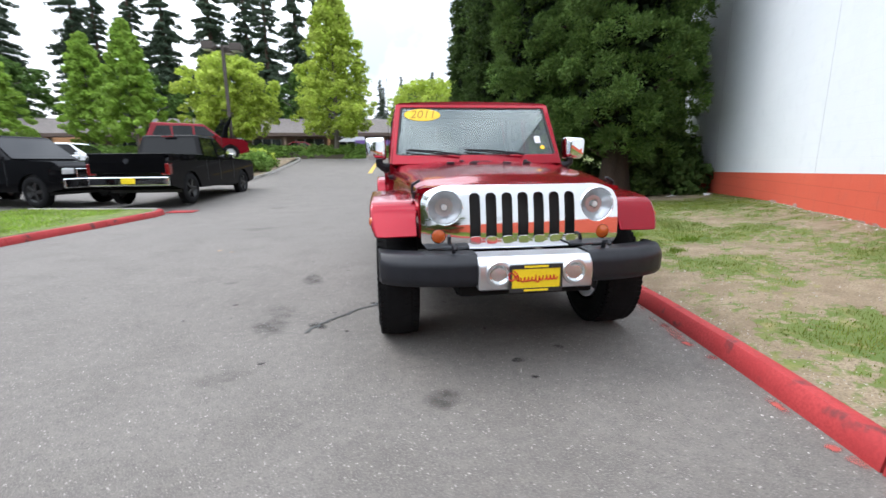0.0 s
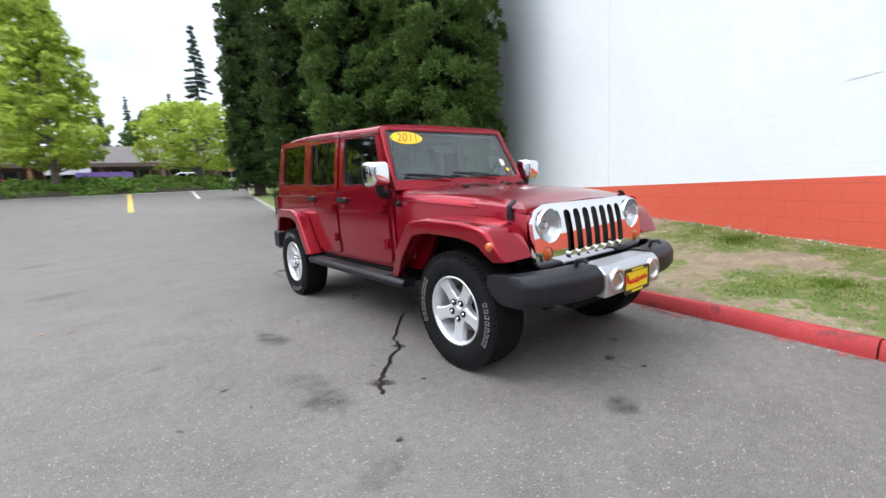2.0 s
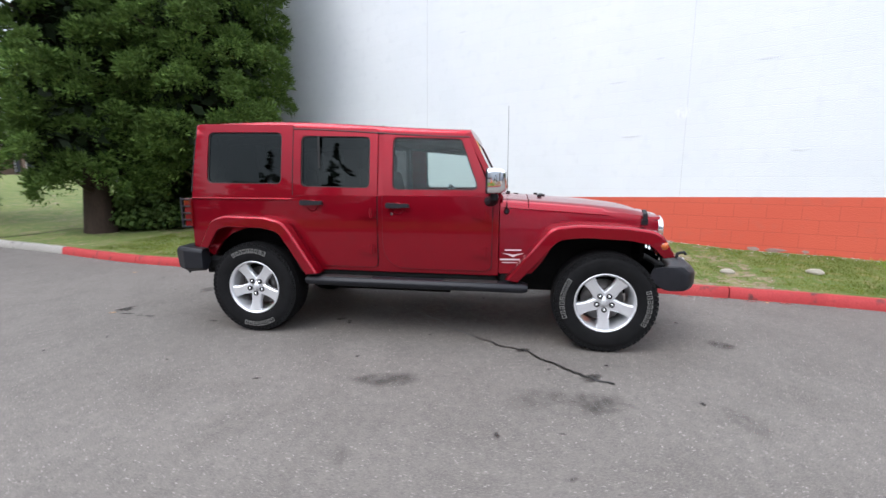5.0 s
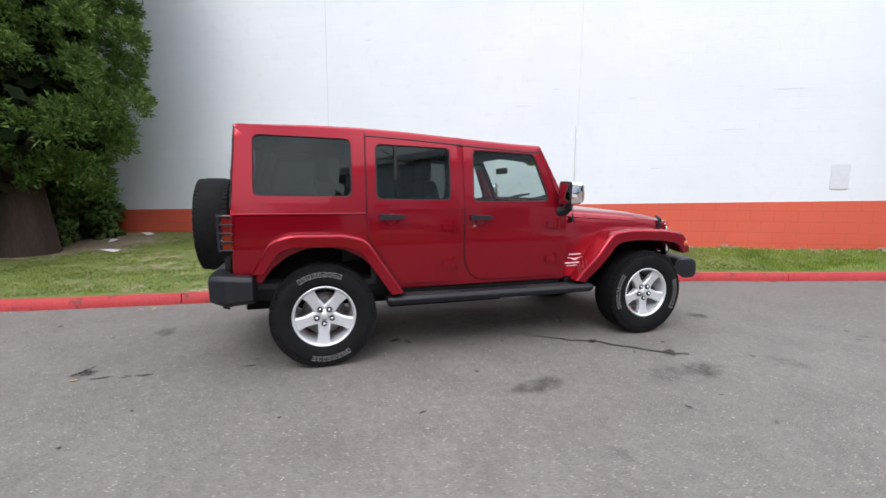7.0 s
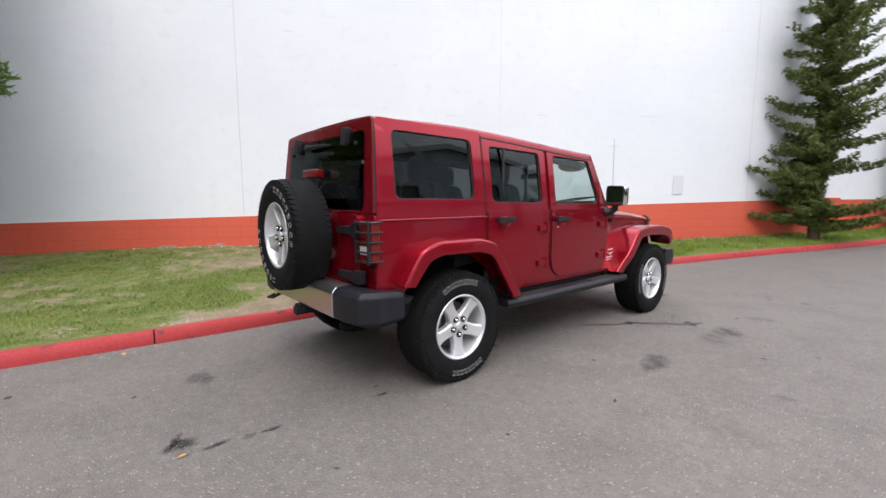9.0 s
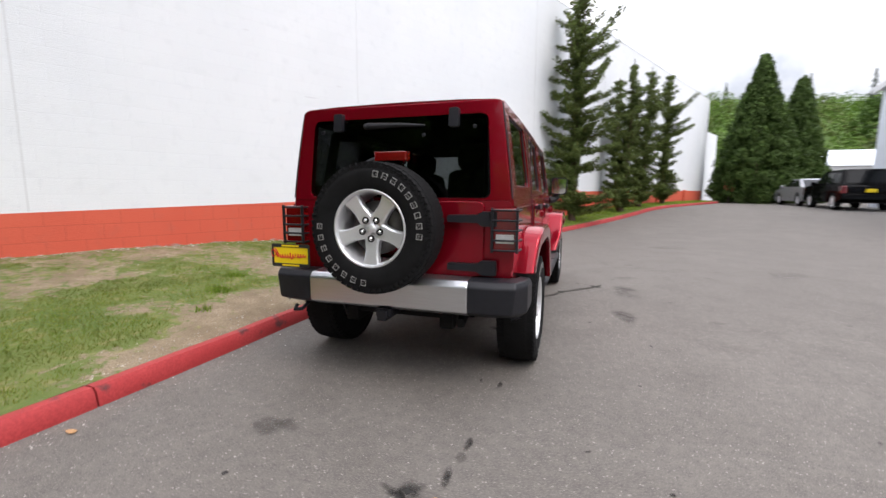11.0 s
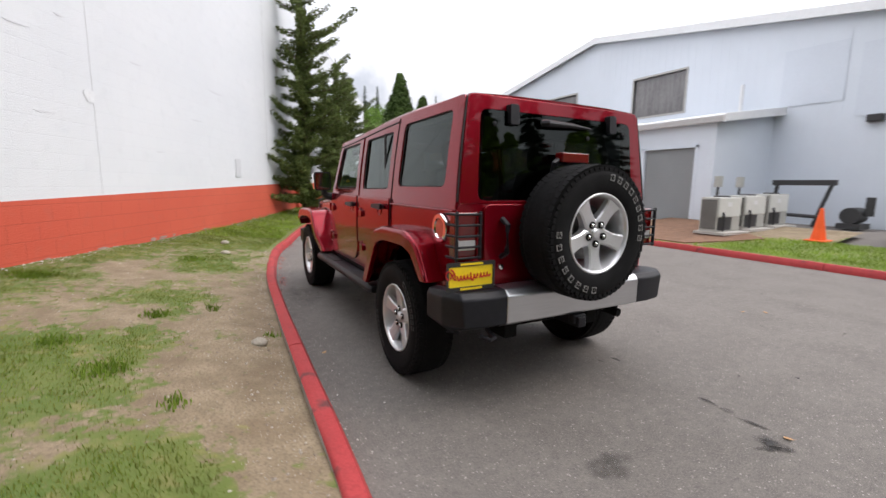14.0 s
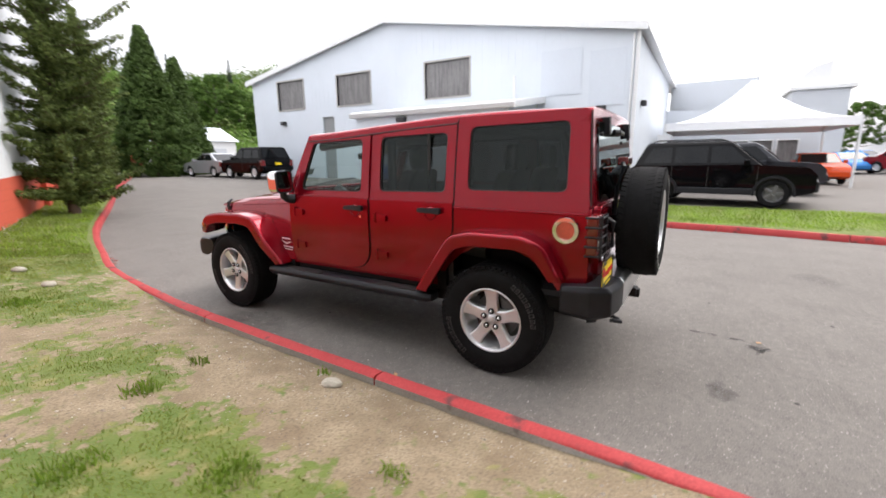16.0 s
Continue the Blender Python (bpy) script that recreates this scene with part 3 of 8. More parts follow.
# long lawn strip on the far side of the drive, with its red kerb
KERB_B = [(-7.55, -4.9), (-7.15, -4.45), (-6.95, -3.6), (-6.85, 0.0), (-6.7, 3.0), (-6.3, 5.4), (-6.1, 6.5), (-6.3, 7.05), (-7.0, 7.3), (-9.4, 7.35)]
kerb_2 = thing("kerb_2", "red painted concrete kerb round the lawn strip", "kerb", kind="structure")
line_b = smooth_line(KERB_B)
kerb_stones(kerb_2, line_b, -1, lambda p: KERB_RED if p.y < 6.4 else KERB_GREY)
KERB_C = [(-10.4, -11.6), (-9.5, -9.6), (-8.75, -7.9), (-8.42, -7.1), (-8.36, -6.78), (-8.52, -6.5)]
kerb_3 = thing("kerb_3", "low concrete kerb with a red painted end by the barrels", "kerb", kind="structure")
kerb_stones(kerb_3, smooth_line(KERB_C), -1, lambda p: KERB_RED if p.y > -8.2 else KERB_GREY, length=1.2)


# ---- the red four-door off-road vehicle; its front points to -y, its left side to +x ----
suv = thing("off_road_car", "dark cherry red four-door off-road car parked by the kerb", "car")
suv.matrix_basis = Matrix.Translation((0, 1.47, 0)) @ Matrix.Rotation(radians(-0.44), 4, "Z") @ Matrix.Translation((0, -1.47, 0))
SIDES = (("right", -1), ("left", 1))


def low_x(z):
    return 0.789 - 0.10 * (z - 0.98) ** 2


def top_x(z):
    return 0.770 - 0.09 * (z - 1.22) - 0.08 * max(0, z - 1.22) ** 2


def arc(cx, cz, r, a0, a1, n=8):
    return [(cx + r * math.cos(radians(a0 + (a1 - a0) * i / n)), cz + r * math.sin(radians(a0 + (a1 - a0) * i / n))) for i in range(n + 1)]


# tub sides with the rear wheel arches
for _, s in SIDES:
    outline = [(2.10, 0.74), (2.09, 1.170), (1.135, 1.170), (1.12, 1.205), (-0.64, 1.205), (-0.64, 0.56), (0.98, 0.56)] + arc(1.473, 0.42, 0.50, 158, 28)
    bm = panel([outline], lambda u, v, d: (s * (low_x(v) - d), u, v), 0.04)
    part("body_side", bm, PAINT, suv, bevel=0.006)
# rear panel round the tailgate, and the floor and inner wheel housings
bm = plate([rr([(-0.78, 0.70), (0.78, 0.70), (0.770, 1.21), (-0.770, 1.21)], 0.04)], lambda u, v, d: (u, 2.10 - d, v), 0.05)
part("rear_panel", bm, PAINT, suv, bevel=0.01)
bm = plate([rr([(-0.60, 0.735), (0.60, 0.735), (0.605, 1.205), (-0.605, 1.205)], 0.05)], lambda u, v, d: (u, 2.125 - d, v), 0.03)
tailgate = part("tailgate", bm, PAINT, suv, "cherry red swing tailgate carrying the spare wheel", bevel=0.012)
bm = box((-0.755, -0.6, 0.52), (0.755, 2.05, 0.60))
part("floor_pan", bm, CHASSIS, suv)
bm = bmesh.new()
box((-0.40, -1.85, 0.36), (-0.30, 2.08, 0.50), bm)
box((0.30, -1.85, 0.36), (0.40, 2.08, 0.50), bm)
box((-0.40, -0.2, 0.30), (0.40, 0.9, 0.40), bm)
box((-0.38, 1.75, 0.42), (0.38, 2.05, 0.60), bm)
part("chassis_frame", bm, CHASSIS, suv, "black ladder frame and skid plates", bevel=0.015)
for y in (-1.473, 1.473):
    bm = tube([(-0.72, y, 0.40), (-0.2, y, 0.40), (0.0, y, 0.40), (0.2, y, 0.40), (0.72, y, 0.40)], [0.045, 0.045, 0.12, 0.05, 0.045], 12)
    part("axle", bm, CHASSIS, suv, smooth=True)
    for _, s in SIDES:
        bm = tube([(s * 0.48, y + 0.12, 0.42), (s * 0.46, y + 0.06, 0.85)], 0.035, 10)
        part("shock_absorber", bm, CHASSIS, suv, smooth=True)
for _, s in SIDES:
    bm = bmesh.new()
    box((s * 0.50, 0.98, 0.56), (s * 0.78, 1.06, 0.98), bm)
    box((s * 0.50, 0.98, 0.94), (s * 0.78, 2.0, 0.99), bm)
    box((s * 0.50, 0.98, 0.45), (s * 0.53, 2.05, 0.99), bm)
    part("rear_wheel_housing", bm, CHASSIS, suv)
    bm = bmesh.new()
    box((s * 0.45, -1.74, 0.50), (s * 0.50, -0.66, 1.00), bm)
    box((s * 0.45, -0.72, 0.45), (s * 0.76, -0.66, 1.0), bm)
    box((s * 0.45, -1.74, 0.90), (s * 0.60, -0.66, 0.94), bm)
    part("front_wheel_housing", bm, CHASSIS, suv)

# nose: fender sides and hood, lofted along the car
NOSE_Y = [-0.645, -0.80, -1.05, -1.35, -1.65, -1.84]
NOSE_W = [0.772, 0.754, 0.722, 0.690, 0.665, 0.650]
NOSE_E = [1.135, 1.125, 1.110, 1.090, 1.068, 1.045]
NOSE_C = [1.215, 1.205, 1.190, 1.168, 1.135, 1.095]


def nose(y):
    return [float(np.interp(-y, [-a for a in NOSE_Y], v)) for v in (NOSE_W, NOSE_E, NOSE_C)]


for _, s in SIDES:
    rings = []
    for y in np.linspace(-0.646, -1.895, 15):
        w, e, _c = nose(y)
        e -= 0.018 * smoothstep(1.82, 1.89, -y)
        w -= 0.012 * smoothstep(1.82, 1.89, -y)
        low = 0.58 + 0.30 * smoothstep(0.9, 1.15, -y) - 0.12 * smoothstep(1.82, 1.88, -y)
        rings.append([(s * w, y, low), (s * w, y, e - 0.02), (s * (w - 0.008), y, e - 0.004), (s * (w - 0.05), y, e - 0.004), (s * (w - 0.05), y, low)])
    part("fender_side", loft(rings), PAINT, suv, smooth=True)


def hood_rings(ya, yb, n, lift=0.0):
    rings = []
    for y in np.linspace(ya, yb, n):
        w, e, c = nose(y)
        nose_drop = 0.02 * smoothstep(1.76, 1.885, -y)
        c -= nose_drop
        top = [(-w + 0.002, e - 0.012), (-w + 0.008, e + 0.010), (-w + 0.060, e + (c - e) * 0.60), (-w + 0.12, e + (c - e) * 0.76), (-w * 0.62, e + (c - e) * 0.83),
               (-w * 0.52, e + (c - e) * 0.97), (-w * 0.25, c + 0.006), (0, c + 0.010)]
        ring = top + [(-x, z) for x, z in top[-2::-1]]
        rings.append([(x, y, z + lift) for x, z in ring] + [(x, y, e - 0.02) for x in (w - 0.06, 0, -w + 0.06)])
    return rings


part("hood", loft(hood_rings(-0.875, -1.900, 16)), PAINT, suv, "cherry red hood with a raised centre", smooth=True, angle=40)
part("cowl_panel", loft(hood_rings(-0.645, -0.868, 6)), PAINT, suv, smooth=True, angle=40)
for x, y in ((-0.12, -1.02), (0.16, -1.02), (-0.3, -0.98), (0.34, -0.98)):
    bm = box((x - 0.03, y - 0.02, nose(y)[2] + 0.0), (x + 0.03, y + 0.02, nose(y)[2] + 0.022))
    part("washer_nozzle" if abs(x) < 0.2 else "hood_bumper", bm, BLACK_PLASTIC, suv, bevel=0.006)
bm = plate([rr([(-0.08, -0.80), (0.08, -0.80), (0.08, -0.755), (-0.08, -0.755)], 0.015)], lambda u, v, d: (u, v, nose(v)[2] + 0.013 - d), 0.01)
part("hood_vent", bm, BLACK_PLASTIC, suv)
for _, s in SIDES:
    w, e, c = nose(-1.78)
    bm = box((s * (w - 0.020), -1.808, e - 0.062), (s * (w + 0.014), -1.756, e - 0.015))
    latch = part("hood_latch", bm, BLACK_PLASTIC, suv, "black rubber hood latch", bevel=0.008)
    bm = loft([[(s * (w + 0.010), y, e - 0.03), (s * (w + 0.022), y, e - 0.03), (s * (w + 0.018), y, e + 0.03), (s * (w - 0.035), y, e + 0.062), (s * (w - 0.042), y, e + 0.045), (s * (w + 0.002), y, e + 0.02)] for y in (-1.800, -1.764)])
    part("latch_strap", bm, BLACK_PLASTIC, latch, bevel=0.006)

# chrome grille with seven slots and the round lamps
GY = -1.935
outer = rr([(-0.59, 0.690), (0.59, 0.690), (0.628, 0.74), (0.628, 0.98), (0.600, 1.040), (0.50, 1.076), (-0.50, 1.076), (-0.600, 1.040), (-0.628, 0.98), (-0.628, 0.74)], [0.03, 0.03, 0.05, 0.08, 0.08, 0.2, 0.2, 0.08, 0.08, 0.05], 5)
holes = []
for i in range(7):
    x = -0.30 + i * 0.10
    holes.append(rr([(x - 0.033, 0.745), (x + 0.033, 0.745), (x + 0.033, 1.03), (x - 0.033, 1.03)], 0.033, 5))
for x in (-0.483, 0.483):
    holes.append([(x + 0.105 * math.cos(a), 0.945 + 0.105 * math.sin(a)) for a in np.linspace(0, 2 * math.pi, 33)[:-1]])
    holes.append([(x * 1.085 + 0.045 * math.cos(a), 0.775 + 0.045 * math.sin(a)) for a in np.linspace(0, 2 * math.pi, 21)[:-1]])


def cut_sheet(loops, f, t):
    """A sheet with many holes, filled as a flat curve and then bent."""
    cu = bpy.data.curves.new("sheet", "CURVE")
    cu.dimensions, cu.fill_mode, cu.extrude = "2D", "BOTH", 0.5
    for lp in loops:
        sp = cu.splines.new("POLY")
        sp.points.add(len(lp) - 1)
        for p, (u, v) in zip(sp.points, lp):
            p.co = (u, v, 0, 1)
        sp.use_cyclic_u = True
    ob = new("sheet", cu)
    me = bpy.data.meshes.new_from_object(ob.evaluated_get(bpy.context.evaluated_depsgraph_get()))
    bpy.data.objects.remove(ob)
    bm = bmesh.new()
    bm.from_mesh(me)
    bpy.data.meshes.remove(me)
    for axis, lo, hi, step in ((1, 0.70, 1.09, 0.03), (0, -0.60, 0.61, 0.10)):
        for q in np.arange(lo, hi, step):
            at = Vector((0, 0, 0))
            at[axis] = float(q) + 0.0013
            way = Vector((0, 0, 0))
            way[axis] = 1.0
            bmesh.ops.bisect_plane(bm, geom=bm.verts[:] + bm.edges[:] + bm.faces[:], plane_co=at, plane_no=way, dist=1e-6)
    for v in bm.verts:
        v.co = Vector(f(v.co.x, v.co.y, (v.co.z + 0.5) * t))
    bmesh.ops.remove_doubles(bm, verts=bm.verts[:], dist=1e-5)
    bmesh.ops.recalc_face_normals(bm, faces=bm.faces[:])
    return bm


def grille_y(u, v, d):
    return (u, GY - 0.04 + 0.55 * max(0, v - 0.75) ** 2 + 0.022 * abs(u / 0.61) ** 3 + 0.015 * max(0, (v - 1.0) / 0.1) ** 2 + d, v)


part("grille", cut_sheet([outer] + holes, grille_y, 0.03), CHROME, suv, "chrome seven-slot grille", smooth=True, angle=40)
for i in range(7):
    x = -0.30 + i * 0.10
    lip = plate([rr([(x - 0.035, 0.722), (x + 0.035, 0.722), (x + 0.035, 0.772), (x - 0.035, 0.772)], 0.022, 4)], lambda u, v, d: grille_y(u, v, d - 0.018), 0.03)
    part("slot_lip", lip, CHROME, suv, bevel=0.008, segments=3)
bm = box((-0.36, GY + 0.055, 0.71), (0.36, GY + 0.075, 1.04))
part("radiator_mesh", bm, DARK_INK, suv)
bm = loft([[(x, y, z) for x, z in outer] for y in (GY + 0.16, GY + 0.13)])
part("grille_backing", bm, CHASSIS, suv)
LAMP_BOWL = material("bright_lamp_bowl", (0.52, 0.53, 0.55), 0.24, 0.65, 0.05, 30, 120)
turn_front = Matrix.Rotation(radians(90), 4, "Z")
for x in (-0.483, 0.483):
    y = grille_y(x, 0.945, 0)[1]
    m = Matrix.Translation((x, y, 0.945)) @ turn_front
    lamp = part("headlamp", lathe([(0.0, -0.06), (0.03, -0.058), (0.032, -0.045), (0.055, -0.045), (0.057, -0.038), (0.085, -0.022), (0.101, 0.0)], 36, m=m), LAMP_BOWL, suv, "round headlamp with a clear lens", smooth=True, angle=60)
    part("lamp_ring", lathe([(0.099, -0.012), (0.100, 0.004), (0.106, 0.009), (0.112, 0.005), (0.113, -0.01)], 40, m=m), CHROME, lamp, smooth=True, angle=60)
    part("lens", lathe([(0.0, 0.014), (0.04, 0.012), (0.08, 0.006), (0.1, -0.002)], 36, m=m), LENS_GLASS, lamp, smooth=True, angle=80).visible_shadow = False
    part("bulb", lathe([(0.0, -0.02), (0.018, -0.025), (0.02, -0.05), (0.02, -0.07)], 16, m=m), WHITE_LENS, lamp, smooth=True)
    y = grille_y(x * 1.085, 0.775, 0)[1]
    m = Matrix.Translation((x * 1.085, y, 0.775)) @ turn_front
    part("turn_signal", lathe([(0.0, 0.008), (0.025, 0.006), (0.041, -0.002), (0.042, -0.03)], 24, m=m), AMBER, suv, "round amber turn signal", smooth=True, angle=60)

# flat-topped flares: path in (y, z) of the outer edge, swept with a drooping lip
def flare(path, inner, s, name):
    """path: (y, z, outer x, inner x); a thick lip outside, a top that meets the body inside."""
    rings = []
    for (y, z, xo, xi), (iy, iz) in zip(path, inner):
        rings.append([(s * xi, y, z), (s * (xo - 0.06), y, z - 0.004), (s * (xo - 0.015), y * 0.97 + iy * 0.03, z * 0.93 + iz * 0.07), (s * xo, y * 0.8 + iy * 0.2, z * 0.8 + iz * 0.2),
                      (s * xo, iy, iz), (s * (xo - 0.035), iy, iz), (s * xi, y * 0.7 + iy * 0.3, z * 0.7 + iz * 0.3)])
    return part(name, loft(rings), PAINT, suv, bevel=0.013, angle=24, segments=3)


def line_to(pts, n):
    p = [Vector(q) for q in pts]
    d = [0.0]
    for a, b in zip(p, p[1:]):
        d.append(d[-1] + (b - a).length)
    return [tuple(float(np.interp(t, d, [q[k] for q in p])) for k in range(len(p[0]))) for t in np.linspace(0, d[-1], n)]


F_OUT = rr([(-0.70, 0.55), (-1.035, 0.99), (-1.25, 1.015), (-1.60, 1.005), (-1.835, 0.972), (-1.955, 0.775)], [0, 0.16, 0.2, 0.3, 0.14, 0], 6)
F_IN = rr([(-0.80, 0.53), (-1.10, 0.885), (-1.28, 0.905), (-1.60, 0.895), (-1.76, 0.865), (-1.865, 0.762)], [0, 0.12, 0.2, 0.3, 0.10, 0], 6)
R_OUT = rr([(0.86, 0.55), (1.15, 0.99), (1.32, 1.03), (1.70, 1.035), (1.84, 0.985), (1.97, 0.745)], [0, 0.14, 0.2, 0.15, 0.12, 0], 6)
R_IN = rr([(0.965, 0.54), (1.20, 0.89), (1.34, 0.925), (1.68, 0.93), (1.77, 0.90), (1.885, 0.735)], [0, 0.12, 0.2, 0.15, 0.10, 0], 6)
for _, s in SIDES:
    path = [(y, z, 0.935 - 0.05 * smoothstep(1.85, 2.0, -y) ** 2 - 0.05 * smoothstep(0.9, 0.68, -y), max(0.62 + 0.032 * smoothstep(1.80, 1.90, -y), nose(y)[0] - 0.02)) for y, z in line_to(F_OUT, 40)]
    flare_front = flare(path, line_to(F_IN, 40), s, "front_flare")
    path = [(y, z, 0.935 - 0.03 * smoothstep(1.75, 1.97, y), 0.775) for y, z in line_to(R_OUT, 40)]
    flare(path, line_to(R_IN, 40), s, "rear_flare")
    m = Matrix.Translation((s * 0.925, -1.855, 0.862)) @ (Matrix.Identity(4) if s < 0 else Matrix.Rotation(math.pi, 4, "Z"))
    part("side_marker", lathe([(0.0, 0.016), (0.02, 0.013), (0.033, 0.0), (0.034, -0.02)], 22, m=m), AMBER, flare_front, "round amber side marker", smooth=True, angle=60)

# doors
F_DOOR = rr([(0.325, 0.60), (0.325, 1.205), (-0.585, 1.205), (-0.585, 0.60)], [0.22, 0.02, 0.02, 0.06], 6)
R_DOOR = rr([(1.125, 1.205), (0.375, 1.205), (0.375, 0.60), (0.865, 0.60), (1.125, 0.985)], [0.02, 0.02, 0.05, 0.06, 0.12], 6)
F_WIN_O = rr([(0.325, 1.205), (0.325, 1.735), (-0.375, 1.700), (-0.585, 1.205)], [0.0, 0.03, 0.05, 0.0])
F_WIN_I = rr([(0.245, 1.255), (0.245, 1.685), (-0.325, 1.665), (-0.480, 1.255)], 0.045)
R_WIN_O = rr([(1.125, 1.205), (1.125, 1.780), (0.375, 1.755), (0.375, 1.205)], [0, 0.03, 0.03, 0])
R_WIN_I = rr([(1.055, 1.275), (1.055, 1.705), (0.440, 1.690), (0.440, 1.265)], 0.045)
RUBBER_TRIM = material("black_window_rubber", (0.012, 0.012, 0.012), 0.6)


def shrink(loop, k):
    c = sum((Vector(p) for p in loop), Vector((0, 0))) / len(loop)
    return [tuple(c + (Vector(p) - c) * k) for p in loop]


for _, s in SIDES:
    for name, low, wo, wi, pane_mat in (("front_door", F_DOOR, F_WIN_O, F_WIN_I, SIDE_GLASS), ("rear_door", R_DOOR, R_WIN_O, R_WIN_I, DARK_GLASS)):
        rim_line = [p for p in low if p[1] < 1.19]
        k = next((i for i in range(1, len(rim_line)) if (Vector(rim_line[i]) - Vector(rim_line[i - 1])).length > 0.6 and rim_line[i][1] > 1.0 and rim_line[i - 1][1] > 1.0), 0)
        rim_line = rim_line[k:] + rim_line[:k]
        ends = [(rim_line[0][0], 1.20)] + rim_line + [(rim_line[-1][0], 1.20)]
        part("door_gap", tube([(s * (low_x(v) + 0.004), u, v) for u, v in shrink(ends, 1.006)], 0.0035, 6), RUBBER_TRIM, suv)
        door = part(name, panel([low], lambda u, v, d: (s * (low_x(v) + 0.016 - d), u, v), 0.016), PAINT, suv, bevel=0.007, segments=3)
        part("door_frame", panel([wo, wi], lambda u, v, d: (s * (top_x(v) + 0.012 - d), u, v), 0.035), PAINT, door, bevel=0.006)
        part("window_seal", plate([shrink(wi, 1.002), shrink(wi, 0.965)], lambda u, v, d: (s * (top_x(v) + 0.004 - d), u, v), 0.02), RUBBER_TRIM, door)
        g = part("window_glass", pane(shrink(wi, 0.985), lambda u, v, d: (s * (top_x(v) - 0.006 - d), u, v)), pane_mat, door)
        g.visible_shadow = False
        y0 = max(p[0] for p in low) - (0.135 if name == "front_door" else 0.185)
        z = 1.12 if name == "front_door" else 1.135
        bm = plate([rr([(y0 + 0.10, z - 0.018), (y0 + 0.10, z + 0.028), (y0 - 0.10, z + 0.020), (y0 - 0.10, z - 0.010)], 0.016)], lambda u, v, d: (s * (low_x(v) + 0.055 - d), u, v), 0.022)
        handle = part("door_handle", bm, BLACK_PLASTIC, door, "black pull handle", bevel=0.006)
        for yy in (y0 + 0.075, y0 - 0.08):
            part("handle_mount", box((s * (low_x(z) + 0.012), yy - 0.016, z - 0.012), (s * (low_x(z) + 0.038), yy + 0.016, z + 0.016)), BLACK_PLASTIC, handle, bevel=0.004)
        bm = lathe([(0.0, 0.0), (0.040, 0.001), (0.046, 0.006), (0.05, 0.002), (0.052, -0.006)], 24, m=Matrix.Translation((s * (low_x(z) + 0.016), y0 + 0.0, z - 0.02)) @ (Matrix.Identity(4) if s < 0 else Matrix.Rotation(math.pi, 4, "Z")))
        part("handle_recess", bm, PAINT, door, smooth=True)
        m = Matrix.Translation((s * (low_x(z) + 0.017), y0 + 0.055, z - 0.065)) @ (Matrix.Identity(4) if s < 0 else Matrix.Rotation(math.pi, 4, "Z"))
        if name == "front_door":
            part("lock_cylinder", lathe([(0.0, 0.004), (0.011, 0.004), (0.012, 0.0)], 14, m=m), CHROME, door)
        yh = -0.50 if name == "front_door" else 0.455
        for z in (1.06, 0.755):
            bm = plate([rr([(yh + 0.07, z - 0.030), (yh + 0.07, z + 0.022), (yh - 0.065, z + 0.034), (yh - 0.065, z - 0.036)], 0.008)], lambda u, v, d: (s * (low_x(v) + 0.036 - d), u, v), 0.022)
            hinge = part("door_hinge", bm, PAINT, door, bevel=0.006)
            part("hinge_pin", tube([(s * (low_x(z) + 0.034), yh - 0.035, z - 0.042), (s * (low_x(z) + 0.034), yh - 0.035, z + 0.042)], 0.013, 10), PAINT, hinge, smooth=True)
    part("window_divider", box((s * (top_x(1.5) - 0.012), 0.885, 1.275), (s * (top_x(1.5) + 0.0), 0.905, 1.70), m=None), RUBBER_TRIM, suv)

for _, s in SIDES:
    part("b_pillar", plate([[(0.30, 1.20), (0.40, 1.20), (0.40, 1.775), (0.30, 1.765)]], lambda u, v, d: (s * (top_x(v) + 0.002 - d), u, v), 0.03), PAINT, suv)
    part("c_pillar", plate([[(1.09, 1.20), (1.16, 1.20), (1.16, 1.795), (1.09, 1.79)]], lambda u, v, d: (s * (top_x(v) - 0.001 - d), u, v), 0.03), PAINT, suv)

# hardtop with quarter windows and liftgate glass
def roof_z(y):
    return 1.737 + 0.092 * smoothstep(-0.6, 1.4, y) - 0.012 * smoothstep(1.5, 2.05, y)


def back_y(z):
    return 2.105 - 0.045 * (z - 1.2) / 0.6


